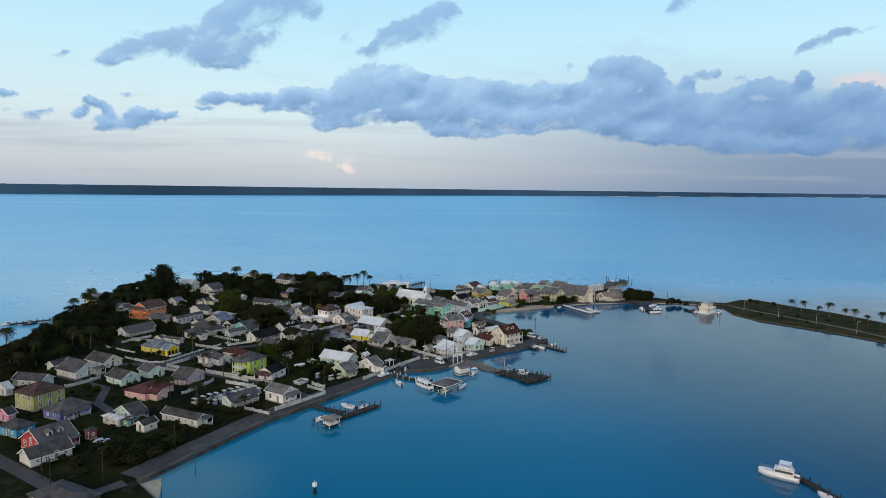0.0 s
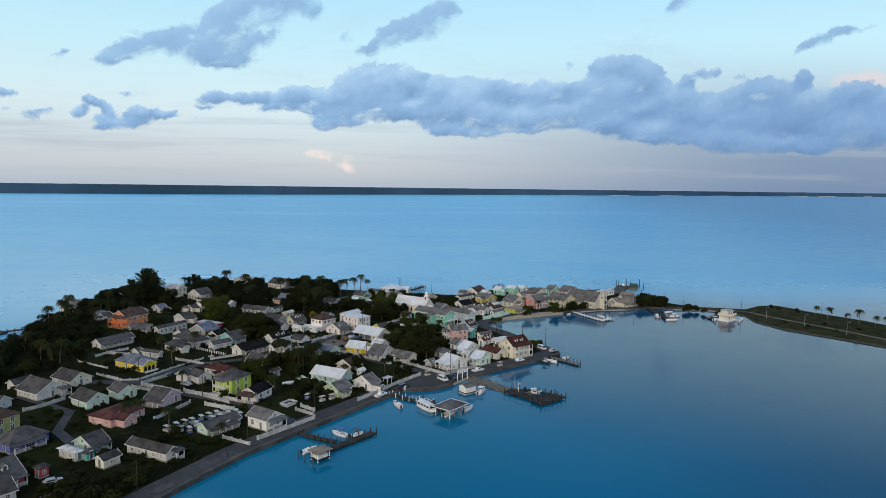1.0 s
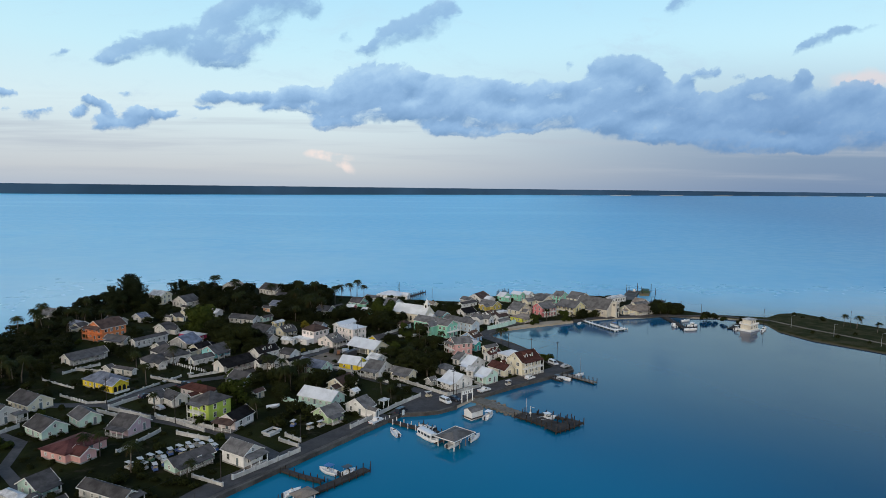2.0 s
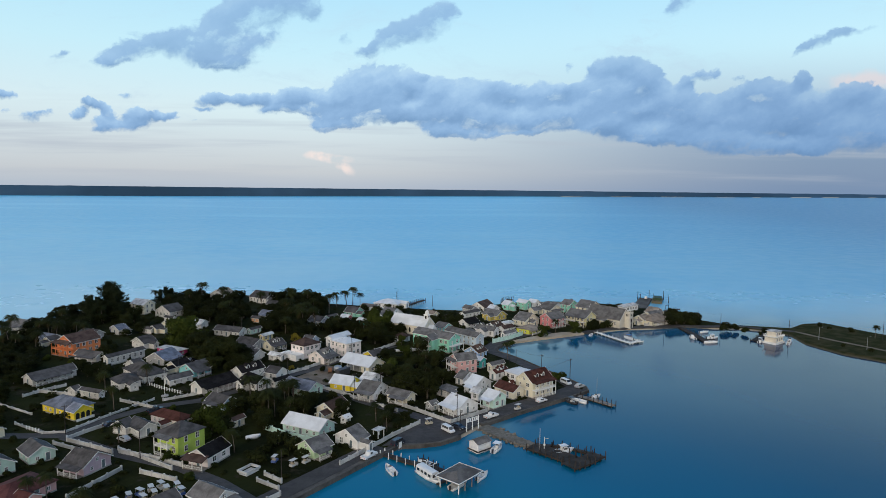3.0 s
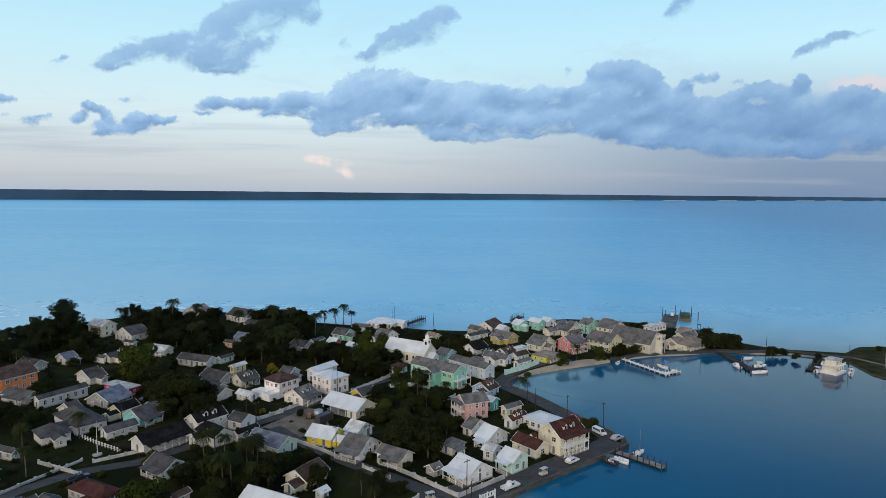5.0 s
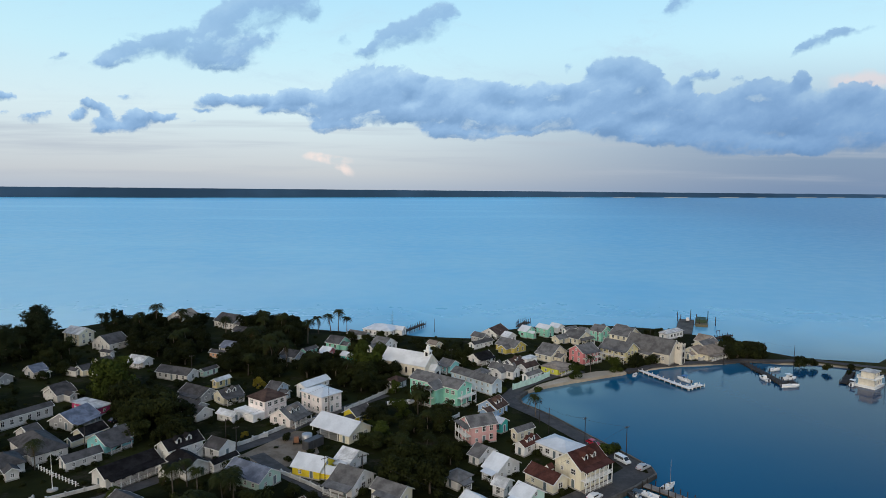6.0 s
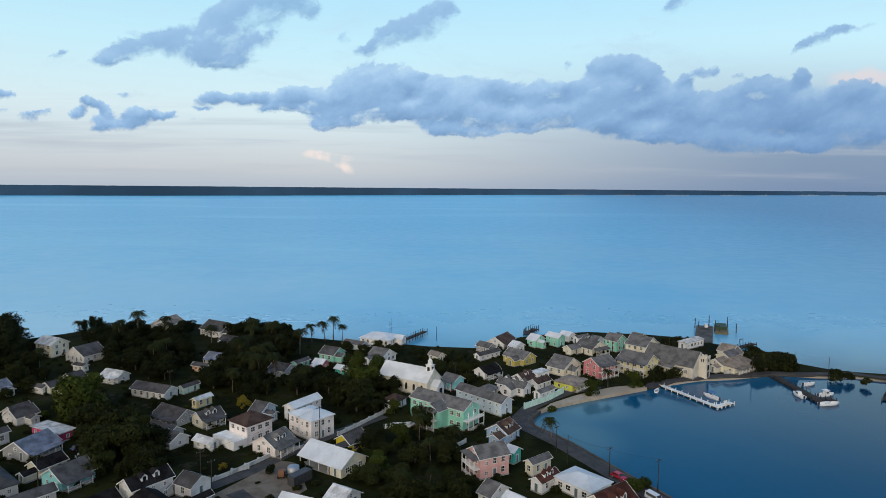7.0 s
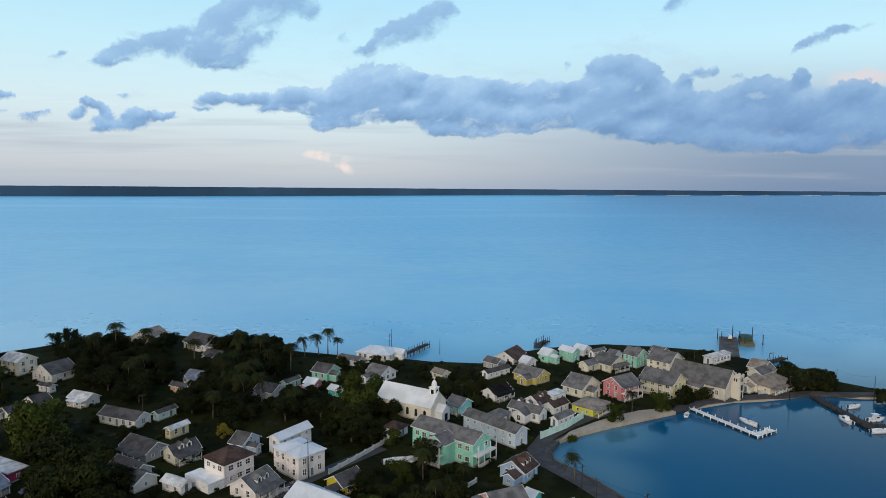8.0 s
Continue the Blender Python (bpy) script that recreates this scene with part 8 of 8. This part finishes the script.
for row in range(4):
    for k in range(8 if row < 3 else 5):
        u, v = 2.7 * k, 5.0 * row
        a = radians(52)
        px, py = -86.0 + u * math.cos(a) + v * math.sin(a) * 0.9, 207.5 + u * math.sin(a) - v * math.cos(a) * 0.15
        if cr.random() < 0.14 or in_house(px, py, 0.6):
            continue
        golf_cart(px + cr.uniform(-0.4, 0.4), py + cr.uniform(-0.4, 0.4), 140 + cr.uniform(-14, 14), cr.choice(CART_COLOURS), "rental golf cart with white canopy in the lot")

# ---- walls, fences, poles, wires and clutter ----
def garden_wall(pts, high=0.95, label="low whitewashed garden wall", mat=None, thick=0.22, posts=True):
    ox, oy = pts[0]
    loc = [(x - ox, y - oy) for x, y in pts]
    t = thing("garden_wall", ox, oy, GROUND, 0, label, "wall", "garden walls", "structure")
    a, b = offset_line(loc, thick / 2), offset_line(loc, -thick / 2)
    part("wall_face", prism(a + b[::-1], -0.3, high), mat or STONE, t)
    a, b = offset_line(loc, thick / 2 + 0.05), offset_line(loc, -thick / 2 - 0.05)
    part("coping", prism(a + b[::-1], high + 0.004, high + 0.08), mat or STONE, t)
    if posts:
        me = mesh_of(boxes((-0.2, 0.2, -0.2, 0.2, -0.3, high + 0.35)), "pier", mat or STONE)
        for (x0, y0), (x1, y1) in zip(loc, loc[1:]):
            n = max(1, round(math.hypot(x1 - x0, y1 - y0) / 4.0))
            for k in range(n + 1):
                share("pier", me, t, pose(x0 + (x1 - x0) * k / n, y0 + (y1 - y0) * k / n, 0, 0, 0, math.degrees(math.atan2(y1 - y0, x1 - x0))))
    return t


garden_wall([(-57.6, 202.3), (-51.6, 210.5), (-45.1, 219.8)], 1.10)
garden_wall([(-34.0, 237.4), (-28.4, 246.5), (-22.2, 257.5), (-14.7, 268.2)], 1.10)
garden_wall([(-52.1, 301.6), (-43.1, 295.1), (-35.5, 288.5)], 0.90)
garden_wall([(-30.4, 285.1), (-22.6, 278.6)], 0.80)
garden_wall([(-26.8, 288.4), (-16.6, 279.9)], 1.00)
garden_wall([(-16.2, 279.4), (-5.1, 269.1), (6.7, 280.0)], 1.10)
garden_wall([(-114.2, 249.6), (-105.3, 245.8), (-97.1, 241.9)], 1.10)
garden_wall([(-95.3, 242.3), (-85.2, 238.9), (-74.7, 234.5)], 1.20)
garden_wall([(-114.9, 250.7), (-112.9, 255.6), (-110.1, 260.9)], 1.00)
garden_wall([(-116.8, 247.4), (-105.9, 242.5)], 0.90)
garden_wall([(-137.5, 261.7), (-124.6, 254.7), (-118.6, 255.8), (-113.2, 270.6), (-106.4, 286.0)], 0.60)
garden_wall([(-116.8, 283.9), (-101.5, 277.2)], 0.90)
garden_wall([(-151.9, 286.4), (-149.0, 293.1), (-144.8, 299.2)], 0.90)
garden_wall([(-150.1, 291.9), (-142.8, 290.1), (-135.9, 289.3)], 1.00)
garden_wall([(-71.6, 315.4), (-66.0, 322.4), (-59.1, 333.7), (-50.5, 340.2)], 1.00)
garden_wall([(-43.6, 348.7), (-37.9, 358.0), (-30.5, 370.8)], 1.10)
garden_wall([(14.0, 373.9), (23.2, 382.8), (29.7, 391.3)], 2.00, "tall pale mint boundary wall", wall_mat("palemint"))
garden_wall([(98.3, 418.3), (103.5, 419.9)], 1.20)
garden_wall([(104.6, 419.9), (110.5, 422.4)], 1.20)
garden_wall([(-10.6, 339.1), (-6.0, 345.2)], 1.00)
garden_wall([(-138.5, 221.3), (-135.2, 226.1), (-132.6, 233.3)], 1.00)
garden_wall([(-94.0, 216.1), (-91.9, 223.2), (-89.4, 231.9)], 1.00)
garden_wall([(-96.6, 244.2), (-84.7, 237.3), (-76.6, 232.6)], 1.00)
garden_wall([(-83.7, 230.3), (-72.6, 226.1)], 1.10)
garden_wall([(-68.0, 203.2), (-58.8, 198.7)], 0.80)
garden_wall([(-60.7, 261.2), (-55.6, 257.1), (-42.9, 250.7)], 1.70, "tall pale mint boundary wall", wall_mat("palemint"))
garden_wall([(-66.2, 323.1), (-62.8, 325.9)], 1.00)
garden_wall([(-51.9, 230.5), (-46.6, 226.5)], 1.00)
garden_wall([(-52.8, 227.1), (-46.3, 222.9)], 0.90)
garden_wall([(-138.0, 270.0), (-154.6, 278.7)], 0.50)
garden_wall([(-102.8, 285.1), (-93.5, 292.6)], 0.80)


def post_fence(pts, label, gap=1.5, high=1.15):
    """White posts with two thin rails between them."""
    ox, oy = pts[0]
    t = thing("post_fence", ox, oy, GROUND, 0, label, "fence", "post fences")
    post = mesh_of(boxes((-0.10, 0.10, -0.10, 0.10, -0.2, high), (-0.14, 0.14, -0.14, 0.14, high, high + 0.08)), "fence_post", TRIM)
    for (x0, y0), (x1, y1) in zip(pts, pts[1:]):
        length, way = math.hypot(x1 - x0, y1 - y0), math.degrees(math.atan2(y1 - y0, x1 - x0))
        n = max(1, round(length / gap))
        for k in range(n):
            share("fence_post", post, t, pose(x0 - ox + (x1 - x0) * k / n, y0 - oy + (y1 - y0) * k / n, 0, 0, 0, way))
        for z in (0.45, 0.9):
            part("fence_rail", boxes((0, length, -0.03, 0.03, z, z + 0.07)), TRIM, t).matrix_basis = pose(x0 - ox, y0 - oy, 0, 0, 0, way)


post_fence([(-119.2, 304.2), (-109.0, 297.6), (-99.0, 292.0)], "white timber post fence round the lawn")
post_fence([(-131.5, 257.9), (-125.1, 255.1)], "short white timber post fence at the street")


def wire(a, b, sag=0.8):
    bm = bmesh.new()
    pts = []
    for k in range(9):
        f = k / 8
        pts.append((a[0] + f * (b[0] - a[0]), a[1] + f * (b[1] - a[1]), a[2] + f * (b[2] - a[2]) - sag * 4 * f * (1 - f)))
    tube(bm, pts, [0.018] * 9, 4)
    tagged(new("overhead_wire", mesh_of(bm, "overhead_wire", RUBBER)), "thin black overhead wire between poles", "wire", "overhead wires")


pole(164.4, 397.1, 9.0, arms=0)
pole(206.4, 389.8, 10.0, arms=0)
pole(40.3, 316.8, 8.5, arms=1)
pole(-2.1, 267.5, 5.0, arms=0)
pole(-3.1, 270.8, 9.0, arms=1)
pole(21.0, 331.9, 8.0, arms=0)
pole(19.1, 338.8, 8.0, arms=1)
pole(-48.4, 346.0, 10.0, arms=1)
pole(-9.0, 398.0, 9.0, arms=1)
pole(78.2, 445.6, 9.0, arms=0)
pole(107.7, 415.2, 8.0, arms=1)
pole(129.0, 423.9, 8.0, arms=0)
pole(137.8, 415.8, 8.0, arms=0)
pole(12.8, 434.1, 9.0, arms=1)
pole(-101.2, 151.1, 8.0, arms=0)
pole(-95.5, 145.4, 8.0, arms=1)
pole(-85.7, 150.6, 9.0, arms=1)
pole(-76.3, 169.9, 8.0, arms=0)
pole(-59.6, 199.8, 8.0, arms=0)
pole(-117.8, 254.7, 9.0, arms=1)
pole(-87.9, 238.8, 9.0, arms=1)
pole(-39.0, 293.1, 8.5, arms=1)
pole(-30.0, 294.7, 8.5, arms=1)
pole(30.4, 324.7, 8.0, arms=1)
pole(-108.5, 383.0, 9.0, arms=1)
pole(-108.5, 311.1, 9.0, arms=0)
pole(87.1, 451.3, 7.0, arms=0)
pole(59.1, 408.4, 8.0, arms=0)
pole(34.2, 401.0, 8.0, arms=1)
pole(-72.3, 318.4, 8.0, arms=1)
pole(-46.8, 227.4, 8.0, arms=0)
pole(60.6, 446.5, 8.0, arms=0)
pole(-40.7, 472.4, 8.0, arms=0)
pole(-18.1, 471.9, 6.0, arms=0)
pole(-40.7, 481.9, 8.0, arms=0)
pole(-18.3, 393.2, 9.0, arms=1)
pole(-67.6, 313.3, 8.0, arms=1)
wire((-101.2, 151.1, 9.2), (-95.5, 145.4, 9.2))
wire((-95.5, 145.4, 9.2), (-85.7, 150.6, 10.2))
wire((-85.7, 150.6, 10.2), (-76.3, 169.9, 9.2))
wire((-76.3, 169.9, 9.2), (-59.6, 199.8, 9.2))
wire((-117.8, 254.7, 10.2), (-87.9, 238.8, 10.2))
wire((-39.0, 293.1, 9.7), (-30.0, 294.7, 9.7))
wire((-3.1, 270.8, 10.2), (-30.0, 294.7, 9.7))
wire((-3.1, 270.8, 10.2), (40.3, 316.8, 9.7))
wire((40.3, 316.8, 9.7), (21.0, 331.9, 9.2))
wire((21.0, 331.9, 9.2), (19.1, 338.8, 9.2))
wire((30.4, 324.7, 9.2), (21.0, 331.9, 9.2))
wire((137.8, 415.8, 9.2), (129.0, 423.9, 9.2))
wire((129.0, 423.9, 9.2), (107.7, 415.2, 9.2))
wire((107.7, 415.2, 9.2), (78.2, 445.6, 10.2))
wire((59.1, 408.4, 9.2), (34.2, 401.0, 9.2))
wire((34.2, 401.0, 9.2), (12.8, 434.1, 10.2))
wire((-48.4, 346.0, 11.2), (-72.3, 318.4, 9.2))
FLAG = (-104.6, 290.4)


# street lamp at the apron, flag pole on the lawn, lamps on the spit
t = thing("flagpole", FLAG[0], FLAG[1], GROUND, 0, "white flagpole on a round concrete base", "flagpole")
part("base", rod(0, 0, -0.2, 0, 0, 0.3, 1.3, 1.2, 14), CONC, t)
part("pole", rod(0, 0, 0.3, 0, 0, 9.5, 0.09, 0.05), TRIM, t)
part("finial", rod(0, 0, 9.5, 0, 0, 9.7, 0.12, 0.06), METAL, t)
for x, y in ((176.6, 392), (187.6, 372), (198.2, 352), (208.6, 333)):
    t = thing("street_lamp", x, y, GROUND, 0, "slim pale street lamp on the spit", "street lamp", "street lamps")
    part("column", rod(0, 0, -0.3, 0, 0, 6.2, 0.09, 0.05), METAL, t)
    part("arm", rod(0, 0, 6.1, 1.2, 0, 6.4, 0.04), METAL, t)
    part("lantern", boxes((1.0, 1.6, -0.12, 0.12, 6.3, 6.45)), METAL, t)

# white timber gateway on the apron by the jetty
t = thing("gateway", 1.6, 264.6, GROUND, 40, "white timber gateway frame with hanging boards at the jetty", "gateway")
for sx in (-2.4, 0.0, 2.4):
    part("post", boxes((sx - 0.12, sx + 0.12, -0.12, 0.12, -0.3, 3.9)), TRIM, t)
for z in (2.5, 3.5):
    part("rail", boxes((-2.6, 2.6, -0.08, 0.08, z, z + 0.2)), TRIM, t)
for k in range(5):
    part("board", boxes((-2.1 + k * 0.9, -1.6 + k * 0.9, -0.05, 0.05, 2.704, 3.496)), TRIM, t)

# notice board at the walkway
t = thing("notice_board", -19.0, 248.2, GROUND, 57, "white notice board on two posts", "sign")
part("board", boxes((-0.6, 0.6, -0.05, 0.05, 0.6, 2.2)), TRIM, t)
for s in (-0.5, 0.5):
    part("post", boxes((s - 0.06, s + 0.06, 0.051, 0.15, -0.2, 2.3)), GREYWOOD, t)

# small gate shelter in the garden
t = thing("gate_shelter", -26.2, 257.4, GROUND, 57, "small white gate shelter with flat roof", "shelter")
for sx in (-1.3, 1.3):
    for sy in (-0.9, 0.9):
        part("post", boxes((sx - 0.1, sx + 0.1, sy - 0.1, sy + 0.1, -0.2, 2.3)), TRIM, t)
part("roof", boxes((-1.7, 1.7, -1.3, 1.3, 2.304, 2.5)), roof_mat("light"), t)

# tomb-like slab, yard clutter, boats laid up in gardens
t = thing("garden_slab", -56.5, 232.2, GROUND, 62, "pale raised concrete planter box on the lawn", "planter")
part("rim", lattice([-2.4, -2.1, 2.1, 2.4], [-1.7, -1.4, 1.4, 1.7], lambda i, j: i != 1 or j != 1, 0.0, 0.6), STONE, t).matrix_basis = pose(0, 0, 0.6, 90, 0, 0)
part("floor", boxes((-2.1, 2.1, -1.4, 1.4, -0.1, 0.25)), STONE, t)
for x, y, r, l in ((-24.6, 356.5, 40, 6.5), (-21.4, 358.4, 50, 6.0), (-62.2, 254.0, 30, 4.2)):
    t = thing("dinghy", x, y, GROUND + 0.36, r, "upturned white boat hull laid up on grass", "boat", "laid-up boats")
    part("hull", hull_bm(l, 2.0, 0.6), HULL, t, "", True)
    part("cradle", boxes((-1.2, 1.2, -0.5, 0.5, -0.36, -0.1)), GREYWOOD, t)
t = thing("water_tank", -50.2, 322.6, GROUND, 0, "round grey plastic water tank", "tank")
part("shell", rod(0, 0, -0.1, 0, 0, 2.4, 1.5, 1.5, 18), METAL, t, "", True)
part("lid", rod(0, 0, 2.404, 0, 0, 2.6, 1.2, 0.5, 18), METAL, t)
t = thing("container", -47.6, 318.8, GROUND, 57, "dark steel shipping container in the yard", "container")
part("shell", boxes((-3.0, 3.0, -1.2, 1.2, 0.15, 2.6)), paint("container_dark", (0.06, 0.06, 0.065), 0.2, 1.5, 0.6, 0.4, 0.0, 0.35), t)
for k in range(14):
    part("rib", boxes((-2.9 + k * 0.44, -2.75 + k * 0.44, -1.26, -1.2, 0.3, 2.5)), paint("container_dark", (0.06, 0.06, 0.065), 0.2, 1.5, 0.6, 0.4, 0.0, 0.35), t)
part("skid", boxes((-2.9, 2.9, -1.0, 1.0, 0, 0.146)), RUBBER, t)
t = thing("tractor", -53.0, 321.5, GROUND, 100, "small rusty digger parked on bare earth", "tractor")
part("body", profile_bm([(-1.3, 0.6), (1.3, 0.6), (1.4, 1.1), (0.3, 1.2), (0.2, 2.1), (-1.1, 2.1), (-1.3, 1.2)], 0.7), colour("digger_rust", (0.22, 0.10, 0.05), 0.7), t)
part("bucket_arm", rod(1.2, 0, 0.9, 2.4, 0, 0.5, 0.12), METAL, t)
part("bucket", boxes((2.2, 2.7, -0.8, 0.8, 0.1, 0.7)), METAL, t)
wheels(t, 1.7, 1.5, 1.3)
